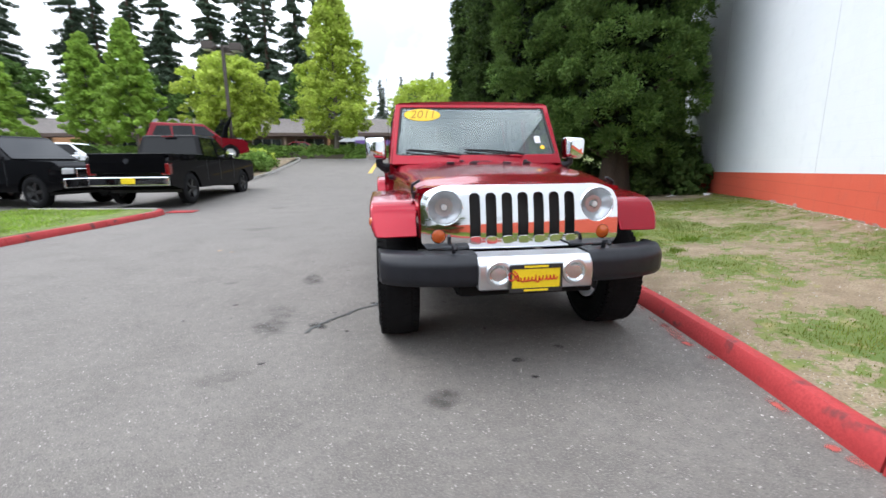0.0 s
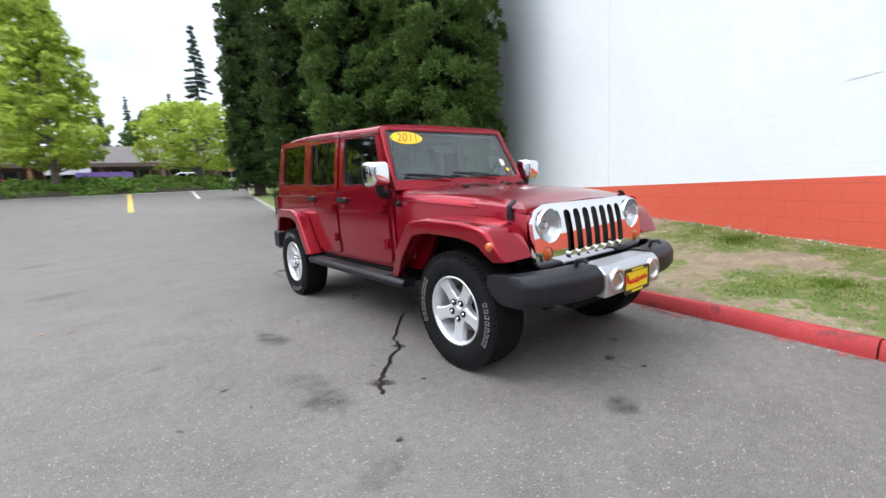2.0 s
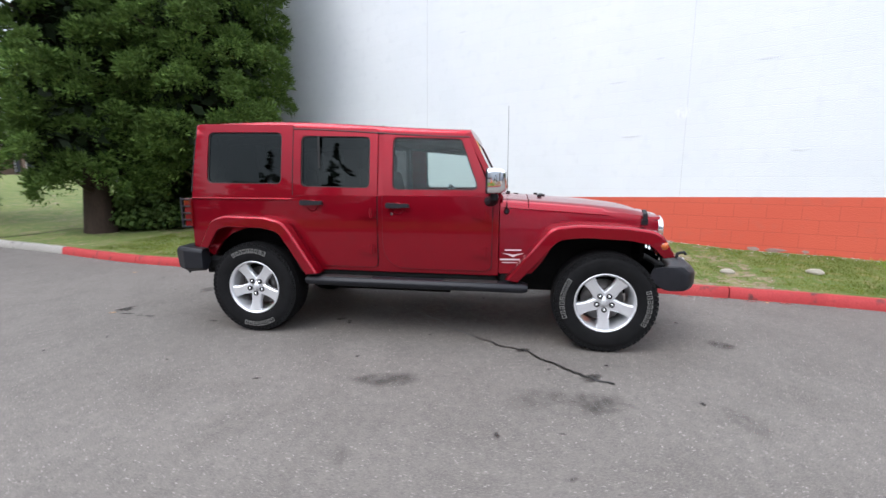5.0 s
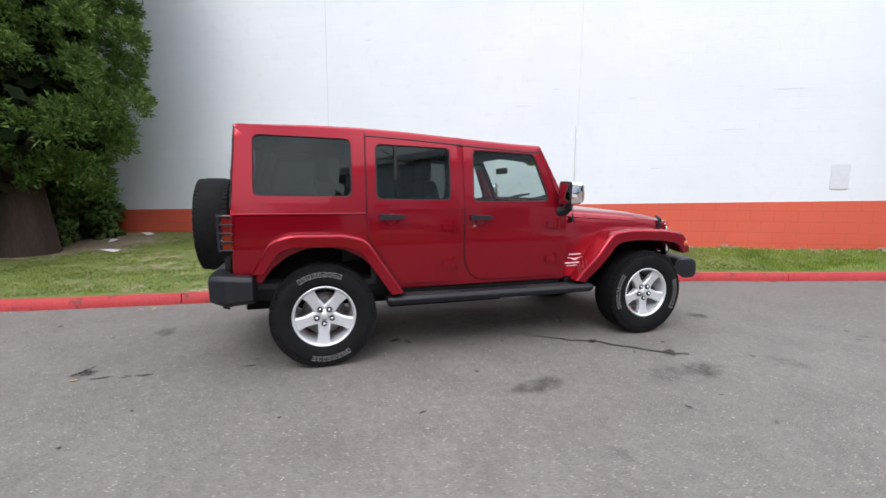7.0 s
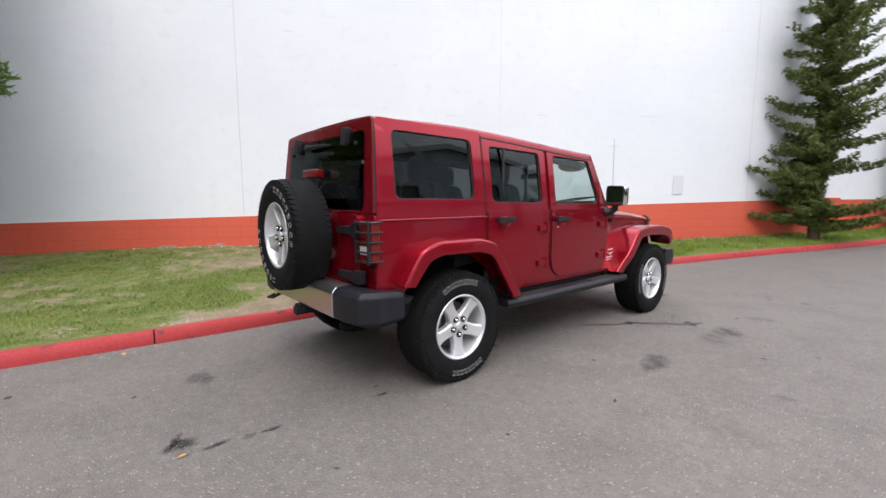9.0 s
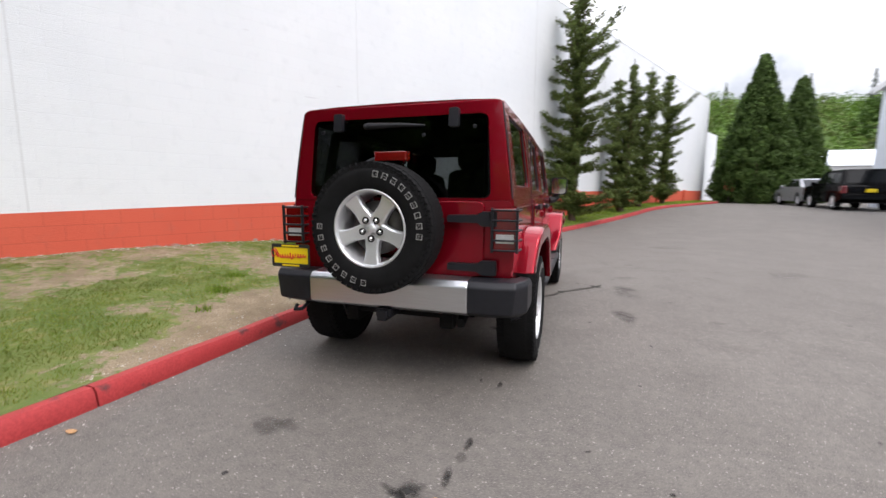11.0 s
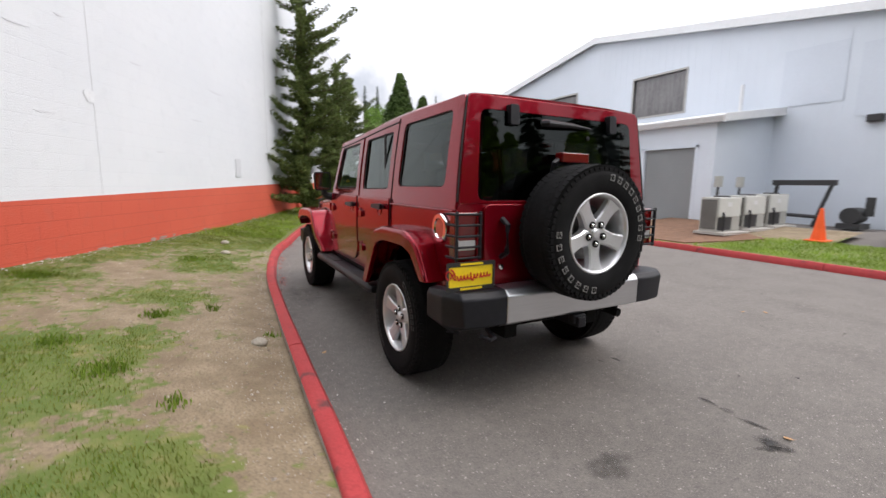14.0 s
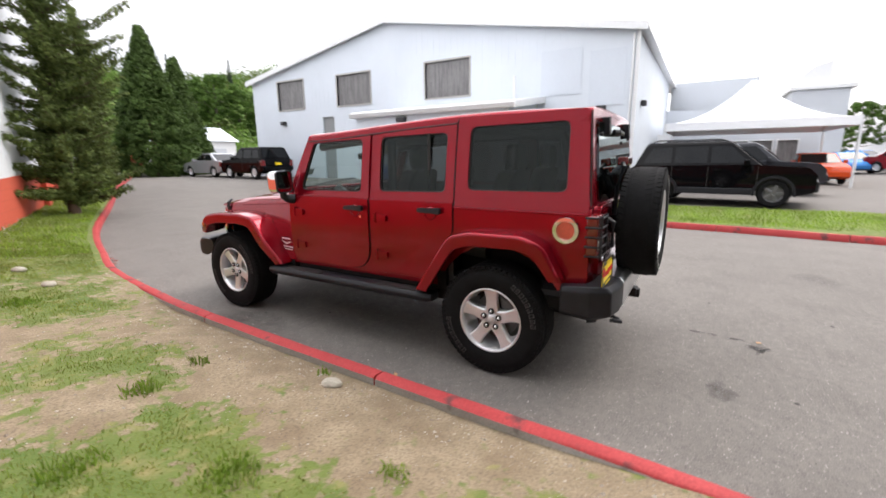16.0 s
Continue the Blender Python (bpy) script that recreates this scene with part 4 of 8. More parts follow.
Q_IN = rr([(1.945, 1.30), (1.935, 1.745), (1.235, 1.735), (1.235, 1.295)], 0.05)
Q_OUT = rr([(2.09, 1.176), (2.045, 1.816), (1.135, 1.800), (1.135, 1.176)], [0.0, 0.04, 0.0, 0.0])
for _, s in SIDES:
    hard = part("hardtop_side", panel([Q_OUT, Q_IN], lambda u, v, d: (s * (top_x(v) + 0.007 - d), u, v), 0.045), PAINT, suv, bevel=0.01, segments=3)
    part("quarter_seal", plate([shrink(Q_IN, 1.002), shrink(Q_IN, 0.97)], lambda u, v, d: (s * (top_x(v) - 0.002 - d), u, v), 0.02), RUBBER_TRIM, hard)
    part("quarter_glass", pane(shrink(Q_IN, 0.985), lambda u, v, d: (s * (top_x(v) - 0.008 - d), u, v)), DARK_GLASS, hard).visible_shadow = False
    bm = tube([(s * 0.791, 2.085, 1.168), (s * 0.791, 1.14, 1.168)], 0.0075, 8)
    part("body_crease", bm, PAINT, suv, smooth=True)
    part("roof_seam", tube([(s * (top_x(roof_z(y) - 0.06) + 0.012), y, roof_z(y) - 0.062) for y in np.linspace(-0.39, 1.13, 12)], 0.006, 6), RUBBER_TRIM, suv)
    part("hardtop_seam", tube([(s * (top_x(z) + 0.008), 1.13, z) for z in np.linspace(1.18, 1.79, 8)], 0.0035, 6), RUBBER_TRIM, suv)
    part("hardtop_seam", tube([(s * (top_x(z) + 0.002), back_y(z) - 0.006, z) for z in np.linspace(1.22, 1.80, 8)], 0.005, 6), RUBBER_TRIM, suv)
    bm = tube([(s * nose(y)[0] + s * 0.002, y, nose(y)[1] - 0.012) for y in (-0.66, -0.9, -1.2, -1.5)], 0.006, 8)
    part("fender_crease", bm, PAINT, suv, smooth=True)


rings = []
for y in np.linspace(-0.395, 2.052, 20):
    z = roof_z(y)
    w = top_x(z) + 0.012
    half = [(w, z - 0.055), (w - 0.004, z - 0.02), (w - 0.02, z - 0.003), (w - 0.05, z + 0.004), (w * 0.6, z + 0.014), (0, z + 0.018)]
    rings.append([(x, y, zz) for x, zz in half] + [(-x, y, zz) for x, zz in half[-2::-1]] + [(-w + 0.03, y, z - 0.05), (w - 0.03, y, z - 0.05)])
part("roof", loft(rings), PAINT, suv, "cherry red hardtop roof", smooth=True, angle=50)
for x in (-0.45, -0.15, 0.15, 0.45):
    bm = loft([[(x - 0.03, y, roof_z(y) + 0.012), (x - 0.015, y, roof_z(y) + 0.022), (x + 0.015, y, roof_z(y) + 0.022), (x + 0.03, y, roof_z(y) + 0.012)] for y in np.linspace(0.3, 1.9, 9)])
    part("roof_rib", bm, PAINT, suv, smooth=True)
part("hardtop_seam", tube([(-0.66, 0.35, roof_z(0.35) + 0.004), (0, 0.35, roof_z(0.35) + 0.019), (0.66, 0.35, roof_z(0.35) + 0.004)], 0.004, 6), RUBBER_TRIM, suv)


LG_O = rr([(-0.765, 1.21), (0.765, 1.21), (0.690, 1.818), (-0.690, 1.818)], [0, 0, 0.05, 0.05])
LG_I = rr([(-0.640, 1.225), (0.640, 1.225), (0.608, 1.740), (-0.608, 1.740)], 0.05)
part("hardtop_rear", plate([LG_O, LG_I], lambda u, v, d: (u, back_y(v) - d, v), 0.05), PAINT, suv, bevel=0.022, segments=4)
lift = part("liftgate_glass", pane(shrink(LG_I, 0.985), lambda u, v, d: (u, back_y(v) + 0.012 - d, v)), DARK_GLASS, suv, "dark tinted rear glass")
lift.visible_shadow = False
for x in (-0.403, 0.403):
    bm = plate([rr([(x - 0.032, 1.66), (x + 0.032, 1.66), (x + 0.03, 1.775), (x - 0.03, 1.775)], 0.012)], lambda u, v, d: (u, back_y(v) + 0.045 - d, v), 0.045)
    part("glass_hinge", bm, BLACK_PLASTIC, lift, bevel=0.010)
for x, z in ((-0.53, 1.66), (0.53, 1.66), (-0.2, 1.62)):
    part("glass_bolt", lathe([(0.0, 0.012), (0.012, 0.01), (0.014, 0.0)], 12, m=Matrix.Translation((x, back_y(z) + 0.012, z)) @ Matrix.Rotation(radians(-90), 4, "Z")), BLACK_PLASTIC, lift)
bm = tube([(0.20, back_y(1.68) + 0.03, 1.685), (0.17, back_y(1.68) + 0.055, 1.683), (-0.05, back_y(1.68) + 0.05, 1.682), (-0.21, back_y(1.68) + 0.03, 1.678)], [0.02, 0.022, 0.014, 0.006], 8)
part("rear_wiper", bm, BLACK_PLASTIC, suv, smooth=True)
bm = box((-0.12, 2.12, 1.455), (0.10, 2.19, 1.515))
lamp = part("high_brake_lamp", bm, RED_LENS, suv, "red high brake lamp over the spare wheel", bevel=0.008)
part("lamp_arm", tube([(0.11, 2.16, 1.47), (0.16, 2.18, 1.45), (0.17, 2.14, 1.30), (0.13, 2.13, 1.1)], 0.014, 8), BLACK_PLASTIC, lamp, smooth=True)

# windshield, wipers, mirrors
WS_T, WS_B = Vector((0, -0.385, 1.725)), Vector((0, -0.655, 1.205))
WS_D = (WS_B - WS_T)
WS_N = Vector((0, -0.888, 0.46)).normalized()


def ws(u, v, d):
    p = WS_T + WS_D * v + WS_N * (0.012 - d)
    return (u, p.y, p.z)


ws_o = [(-0.714, -0.005), (0.714, -0.005), (0.772, 1.03), (-0.772, 1.03)]
ws_i = rr([(-0.668, 0.055), (0.668, 0.055), (0.728, 0.87), (-0.728, 0.87)], 0.035)
frame_ws = part("windshield_frame", plate([ws_o, ws_i], ws, 0.05), PAINT, suv, bevel=0.010, segments=3)
part("windshield_seal", plate([shrink(ws_i, 1.002), shrink(ws_i, 0.975)], lambda u, v, d: ws(u, v, d + 0.006), 0.02), RUBBER_TRIM, frame_ws)
part("windshield_glass", pane(shrink(ws_i, 0.985), lambda u, v, d: ws(u, v, d + 0.012)), CLEAR_GLASS, suv, "clear windshield").visible_shadow = False
for x0, x1 in ((-0.62, -0.16), (-0.10, 0.42)):
    a, b, c = Vector(ws(x1, 0.90, -0.03)), Vector(ws((x0 + x1) / 2, 0.845, -0.035)), Vector(ws(x0, 0.80, -0.02))
    wiper = part("wiper", tube([a, b, c], [0.010, 0.008, 0.005], 8), BLACK_PLASTIC, suv, smooth=True)
    part("wiper_blade", tube([Vector(ws(x0 - 0.02, 0.80, -0.012)), Vector(ws(x0 + (x1 - x0) * 0.75, 0.885, -0.012))], 0.007, 6), BLACK_PLASTIC, wiper)
    part("wiper_hub", lathe([(0.0, 0.03), (0.018, 0.028), (0.02, 0.0)], 14, m=Matrix.Translation((x1, -0.70, 1.20)) @ Matrix.Rotation(radians(90), 4, "Y")), BLACK_PLASTIC, wiper)
oval = [(-0.475 + 0.165 * math.cos(a), 0.175 + 0.105 * math.sin(a)) for a in np.linspace(0, 2 * math.pi, 33)[:-1]]
sticker = part("year_sticker", plate([oval], lambda u, v, d: ws(u, v, d + 0.007), 0.002), STICKER, suv, "yellow oval price-year sticker reading 2011")


def writing(text, m, size, mat, parent, depth=0.001, shear=0.0, name="lettering", label=""):
    cu = bpy.data.curves.new(name, "FONT")
    cu.body, cu.size, cu.align_x, cu.align_y, cu.extrude, cu.shear = text, size, "CENTER", "CENTER", depth, shear
    ob = new(name, cu)
    dg = bpy.context.evaluated_depsgraph_get()
    me = bpy.data.meshes.new_from_object(ob.evaluated_get(dg))
    bpy.data.objects.remove(ob)
    me.materials.clear()
    me.materials.append(mat)
    o = new(name, me)
    o.parent = parent
    o.matrix_basis = m
    return tagged(o, label)


p = Vector(ws(-0.475, 0.178, 0.003))
writing("2011", Matrix.Translation(p) @ Matrix.Rotation(radians(90 - 27.4), 4, "X"), 0.115, material("dark_yellow_ink", (0.42, 0.24, 0.005), 0.5), sticker, shear=0.25)
bm = plate([rr([(0.545, 0.55), (0.60, 0.55), (0.605, 0.67), (0.55, 0.67)], 0.008)], lambda u, v, d: ws(u, v, d + 0.007), 0.002)
part("window_decal", bm, WHITE_INK, suv)
bm = plate([[(0.615 + 0.022 * math.cos(a), 0.745 + 0.035 * math.sin(a)) for a in np.linspace(0, 2 * math.pi, 17)[:-1]]], lambda u, v, d: ws(u, v, d + 0.007), 0.002)
part("service_sticker", bm, STICKER, suv)
for _, s in SIDES:
    prof = rr([(0.81, 1.232), (0.985, 1.232), (0.995, 1.425), (0.815, 1.432)], 0.035)
    c = (0.90, 1.33)
    rings = []
    for y, k in ((-0.545, 0.97), (-0.60, 1.0), (-0.65, 0.96), (-0.685, 0.80), (-0.695, 0.60)):
        rings.append([(s * (c[0] + (x - c[0]) * k), y, c[1] + (z - c[1]) * k) for x, z in prof])
    mirror = part("side_mirror", loft(rings), CHROME, suv, "chrome door mirror on a black arm", smooth=True, angle=60)
    part("mirror_glass", loft([[(s * (c[0] + (x - c[0]) * 0.88), y, c[1] + (z - c[1]) * 0.88) for x, z in prof] for y in (-0.548, -0.541)]), CHROME, mirror)
    part("mirror_rim", plate([prof, shrink(prof, 0.88)], lambda u, v, d: (s * u, -0.538 - d, v), 0.015), BLACK_PLASTIC, mirror)
    part("mirror_arm", tube([(s * 0.79, -0.56, 1.17), (s * 0.84, -0.59, 1.175), (s * 0.875, -0.60, 1.20), (s * 0.88, -0.60, 1.25)], [0.045, 0.04, 0.035, 0.03], 10), BLACK_PLASTIC, mirror, smooth=True)

# antenna, badges, fuel cap
NAME_SILVER = material("silver_badge", (0.66, 0.66, 0.67), 0.4, 0.2)
ant = part("antenna", tube([(-0.79, -0.70, 1.10), (-0.79, -0.70, 1.16), (-0.79, -0.695, 1.90)], [0.010, 0.0022, 0.0012], 6), CHASSIS, suv, "thin black whip antenna")
part("antenna_base", tube([(-0.765, -0.70, 1.09), (-0.80, -0.70, 1.09)], [0.022, 0.016], 12), BLACK_PLASTIC, ant, smooth=True)
for _, s in SIDES:
    for z, w, h in ((0.775, 0.135, 0.011), (0.697, 0.21, 0.012), (0.672, 0.18, 0.006)):
        xb = nose(-0.76)[0] + 0.004
        bm = plate([rr([(-0.76 - w / 2, z - h / 2), (-0.76 + w / 2, z - h / 2), (-0.76 + w / 2, z + h / 2), (-0.76 - w / 2, z + h / 2)], 0.004)], lambda u, v, d: (s * (nose(u)[0] + 0.004 - d), u, v), 0.003)
        part("name_bar", bm, NAME_SILVER, suv)
    bm = plate([[(-0.85, 0.750), (-0.76, 0.738), (-0.67, 0.750), (-0.725, 0.733), (-0.76, 0.716), (-0.795, 0.733)]], lambda u, v, d: (s * (nose(u)[0] + 0.004 - d), u, v), 0.003)
    part("wing_emblem", bm, NAME_SILVER, suv)
m = Matrix.Translation((low_x(1.06) + 0.002, 1.955, 1.063)) @ Matrix.Rotation(math.pi, 4, "Z")
cap = part("fuel_door", lathe([(0.0, 0.010), (0.055, 0.010), (0.060, 0.020), (0.082, 0.020), (0.088, 0.010), (0.088, 0.0)], 32, m=m), CHROME, suv, "round chrome fuel door", smooth=True)
part("fuel_badge", lathe([(0.0, 0.012), (0.054, 0.0115)], 28, m=m), material("orange_red_disc", (0.55, 0.10, 0.06), 0.35, 0.3), cap)


# bumpers, plates, lamps, steps
def bar(points, prof, name, mat, label="", bevel=0.02):
    rings = []
    for x, y, k in points:
        rings.append([(x, y + u, v if k == 1 else 0.645 + (v - 0.645) * k) for u, v in prof])
    return part(name, loft(rings), mat, suv, label, bevel=bevel, angle=32, segments=3)


F_PROF = rr([(0.0, 0.55), (0.0, 0.65), (0.05, 0.70), (0.20, 0.70), (0.22, 0.60), (0.14, 0.51), (0.03, 0.515)], [0.05, 0.05, 0.05, 0.03, 0.03, 0.03, 0.03], 3)
F_END = ((0.888, -2.00, 0.78), (0.886, -2.03, 0.92), (0.872, -2.07, 1), (0.82, -2.115, 1), (0.75, -2.15, 1), (0.66, -2.178, 1), (0.56, -2.20, 1), (0.46, -2.213, 1), (0.33, -2.22, 1))
bar([(-x, y, k) for x, y, k in F_END], F_PROF, "front_bumper_end", BLACK_PLASTIC, "black textured bumper end", 0.012)
bar(F_END[::-1], F_PROF, "front_bumper_end", BLACK_PLASTIC, "black textured bumper end", 0.012)
C_PROF = [(0.0, 0.50), (-0.012, 0.59), (0.0, 0.65), (0.04, 0.690), (0.20, 0.690), (0.20, 0.51)]
mid = bar([(-0.335, -2.232, 1), (0.335, -2.232, 1)], C_PROF, "front_bumper_centre", SILVER, "silver bumper centre with fog lamps", 0.012)
bm = box((-0.60, -2.12, 0.56), (0.60, -1.9, 0.66))
part("bumper_beam", bm, CHASSIS, suv)
bm = box((-0.42, -2.08, 0.42), (0.42, -1.75, 0.54))
part("air_dam", bm, CHASSIS, suv, bevel=0.02)
for x in (-0.222, 0.222):
    m = Matrix.Translation((x, -2.243, 0.597)) @ turn_front
    fog = part("fog_lamp", lathe([(0.0, -0.02), (0.04, -0.005), (0.055, 0.006)], 28, m=m), CHROME, mid, "round fog lamp", smooth=True)
    part("fog_ring", lathe([(0.053, 0.004), (0.058, 0.012), (0.07, 0.010), (0.078, -0.01)], 32, m=m), SILVER, fog, smooth=True)
    part("fog_lens", lathe([(0.0, 0.012), (0.035, 0.010), (0.054, 0.004)], 24, m=m), LENS_GLASS, fog, smooth=True).visible_shadow = False
for x in (-0.455, 0.455):
    part("tow_hook", tube([(x, -2.10, 0.67), (x, -2.12, 0.742), (x, -2.17, 0.752), (x, -2.185, 0.732)], 0.013, 8), BLACK_PLASTIC, suv, smooth=True)


def dealer_plate(m, parent_name):
    """A yellow dealer plate in a black frame; the red script is left as a wavy stroke."""
    pl = part(parent_name, plate([rr([(-0.148, -0.075), (0.148, -0.075), (0.148, 0.075), (-0.148, 0.075)], 0.008)], lambda u, v, d: m @ Vector((u, -0.004 - d, v)), 0.004), YELLOW, suv, "yellow dealer plate with red script in a black frame")
    part("plate_frame", plate([rr([(-0.155, -0.08), (0.155, -0.08), (0.155, 0.08), (-0.155, 0.08)], 0.01), rr([(-0.140, -0.056), (0.140, -0.056), (0.140, 0.056), (-0.140, 0.056)], 0.006)],
                              lambda u, v, d: m @ Vector((u, -0.008 - d, v)), 0.004), DARK_INK, pl)
    big = [(-0.128 + 0.03 * math.sin(q * 0.55), 0.012 + 0.032 * math.cos(q * 0.9) * (1 - q / 40)) for q in range(14)]
    small = [(-0.088 + 0.0021 * q - 0.0045 * math.sin(q * 0.62), -0.006 + (0.013 + (0.010 if 38 < q < 48 else 0)) * math.cos(q * 0.62) + 0.0001 * q) for q in range(100)]
    for st in (big, small[:36], small[35:62], small[66:100]):
        part("script_stroke", tube([m @ Vector((u, -0.0105, v)) for u, v in st], 0.0042, 5), RED_INK, pl)
    for z in (-0.068, 0.068):
        part("frame_bar", plate([[(-0.07, z - 0.006), (0.07, z - 0.006), (0.07, z + 0.006), (-0.07, z + 0.006)]], lambda u, v, d: m @ Vector((u, -0.0125 - d, v)), 0.001), YELLOW, pl)


dealer_plate(Matrix.Translation((-0.012, -2.250, 0.572)), "front_plate")
dealer_plate(Matrix.Translation((0.742, 2.205, 0.822)) @ Matrix.Rotation(math.pi, 4, "Z"), "rear_plate")

B_PROF = [(0.0, 0.54), (0.0, 0.70), (-0.03, 0.735), (-0.16, 0.74), (-0.20, 0.60), (-0.10, 0.50)]
for _, s in SIDES:
    rings = []
    for x, y in ((0.53, 2.285), (0.69, 2.285), (0.825, 2.26), (0.872, 2.16), (0.877, 1.98)):
        k = 1 if y > 2.0 else 0.85
        rings.append([(s * (x - 0.02 * (v < 0.56)), y + u * (1 if y > 2.2 else 0.5), 0.63 + (v - 0.63) * k) for u, v in B_PROF] if x < 0.86 else
                     [(s * (x + 0.012 - 0.9 * abs(u) * 0.6), y - 0.02 + u * 0.1, 0.63 + (v - 0.63) * k) for u, v in B_PROF])
    part("rear_bumper_end", loft(rings), BLACK_PLASTIC, suv, "black textured bumper end", bevel=0.014, angle=25)
rings = [[(x, 2.29 + u, v) for u, v in B_PROF] for x in (-0.545, 0.545)]
part("rear_bumper_centre", loft(rings), SILVER, suv, "brushed silver rear bumper centre", bevel=0.012, angle=25)
part("tow_loop", tube([(0.62, 2.2, 0.50), (0.62, 2.28, 0.47), (0.66, 2.30, 0.47), (0.69, 2.24, 0.48)], 0.013, 8), BLACK_PLASTIC, suv, smooth=True)
bm = bmesh.new()
box((-0.032, 2.05, 0.455), (0.032, 2.33, 0.52), bm)
box((-0.05, 2.26, 0.475), (0.05, 2.31, 0.53), bm)
part("hitch_receiver", bm, BLACK_PLASTIC, suv, bevel=0.008)
part("tail_pipe", tube([(-0.42, 1.6, 0.45), (-0.46, 2.0, 0.46), (-0.48, 2.20, 0.45)], 0.03, 12), CHASSIS, suv, smooth=True)
part("muffler", tube([(-0.42, 1.72, 0.52), (0.36, 1.74, 0.52)], 0.085, 14), CHASSIS, suv, smooth=True)
for _, s in SIDES:
    bm = box((s * 0.665, 2.085, 0.905), (s * 0.815, 2.155, 1.165))
    tail = part("tail_lamp", bm, RED_LENS, suv, "red tail lamp behind a black guard", bevel=0.012)
    part("reverse_lens", box((s * 0.685, 2.15, 0.955), (s * 0.795, 2.160, 1.01)), WHITE_LENS, tail, bevel=0.003)
    for z in (0.915, 0.975, 1.035, 1.095, 1.155):
        part("guard_bar", tube([(s * 0.655, 2.12, z), (s * 0.66, 2.178, z), (s * 0.82, 2.178, z), (s * 0.828, 2.08, z)], 0.0072, 6), BLACK_PLASTIC, tail, smooth=True, angle=70)
    for x in (0.665, 0.815):
        part("guard_post", box((s * (x - 0.008), 2.165, 0.90), (s * (x + 0.008), 2.182, 1.17)), BLACK_PLASTIC, tail, bevel=0.003)
    # step bar
    rings = []
    for y, w in ((0.99, 0.75), (0.95, 1.0), (0.5, 1.0), (-0.4, 1.0), (-0.84, 1.0), (-0.88, 0.75)):
        rings.append([(s * (0.84 + a * w), y, 0.485 + b * w) for a, b in rr([(-0.075, -0.036), (0.06, -0.036), (0.078, 0.005), (0.055, 0.036), (-0.075, 0.036)], 0.02, 3)])
    step = part("side_step", loft(rings), BLACK_PLASTIC, suv, "black tubular side step", smooth=True, angle=50)
    for y in (0.62, -0.42):
        part("step_pad", box((s * 0.795, y - 0.22, 0.518), (s * 0.895, y + 0.22, 0.526)), RUBBER_TRIM, step, bevel=0.003)
    for y in (0.75, 0.0, -0.7):
        part("step_bracket", box((s * 0.40, y - 0.03, 0.46), (s * 0.80, y + 0.03, 0.50)), CHASSIS, step)
part("underseal", box((-0.74, -0.62, 0.49), (0.74, 0.95, 0.57)), CHASSIS, suv)
# tailgate hardware
for z in (1.10, 0.80):
    bm = plate([rr([(-0.69, z - 0.045), (-0.69, z + 0.045), (-0.60, z + 0.045), (-0.57, z + 0.025), (-0.38, z + 0.022), (-0.38, z - 0.022), (-0.57, z - 0.025), (-0.60, z - 0.045)], 0.01)], lambda u, v, d: (u, 2.165 - d, v), 0.04)
    part("tailgate_hinge", bm, BLACK_PLASTIC, tailgate, bevel=0.008)
part("tailgate_handle", tube([(0.485, 2.13, 1.12), (0.485, 2.185, 1.09), (0.485, 2.185, 0.93), (0.485, 2.13, 0.90)], 0.017, 8), BLACK_PLASTIC, tailgate, smooth=True)
part("tailgate_lock", lathe([(0.0, 0.012), (0.016, 0.010), (0.018, 0.0)], 16, m=Matrix.Translation((0.485, 2.126, 0.84)) @ Matrix.Rotation(radians(-90), 4, "Z")), CHROME, tailgate)


# wheels
def tyre_profile(w, r, rim):
    h = w / 2
    return [(rim, h - 0.012), (rim + 0.01, h - 0.004), (rim + 0.05, h + 0.004), ((rim + r) / 2 + 0.015, h + 0.010), (r - 0.045, h + 0.002), (r - 0.018, h - 0.014), (r - 0.006, h - 0.035), (r, h - 0.06), (r + 0.002, 0),
            (r, -h + 0.06), (r - 0.006, -h + 0.035), (r - 0.045, -h - 0.002), ((rim + r) / 2, -h - 0.01), (rim, -h + 0.012)]


R_T, R_RIM, W_T = 0.402, 0.230, 0.255
tyre_bm = lathe(tyre_profile(W_T, R_T - 0.006, R_RIM), 64)
TYRE = mesh_of("tyre", tyre_bm, RUBBER, True)
bm = bmesh.new()
for k in range(60):
    a = 2 * math.pi * k / 60
    for j, (h0, h1) in enumerate(((-0.122, -0.080), (-0.072, -0.030), (-0.022, 0.022), (0.030, 0.072), (0.080, 0.122))):
        da = 0.022 * ((j % 2) - 0.5) * 2
        r0 = R_T - 0.0145 - (0.006 if j in (0, 4) else 0)
        m = Matrix.Rotation(a + da * 0.9, 4, "X") @ Matrix.Translation((-(h0 + h1) / 2, 0, r0 + 0.003)) @ Matrix.Rotation(0.25 * (1 if j % 2 else -1), 4, "Z") @ Matrix.Diagonal((h1 - h0, 0.033, 0.014, 1))
        bmesh.ops.create_cube(bm, size=1, matrix=m)
    for sgn in (-1, 1):
        m = Matrix.Rotation(a + 0.03, 4, "X") @ Matrix.Translation((sgn * 0.122, 0, R_T - 0.036)) @ Matrix.Diagonal((0.012, 0.028, 0.022, 1))
        bmesh.ops.create_cube(bm, size=1, matrix=m)
TREAD = mesh_of("tread", bm, RUBBER)
RIM = mesh_of("rim", lathe([(0.235, 0.118), (0.233, 0.124), (0.225, 0.124), (0.219, 0.114), (0.212, 0.10), (0.206, 0.0), (0.200, -0.06), (0.205, -0.115)], 56), ALLOY, True)
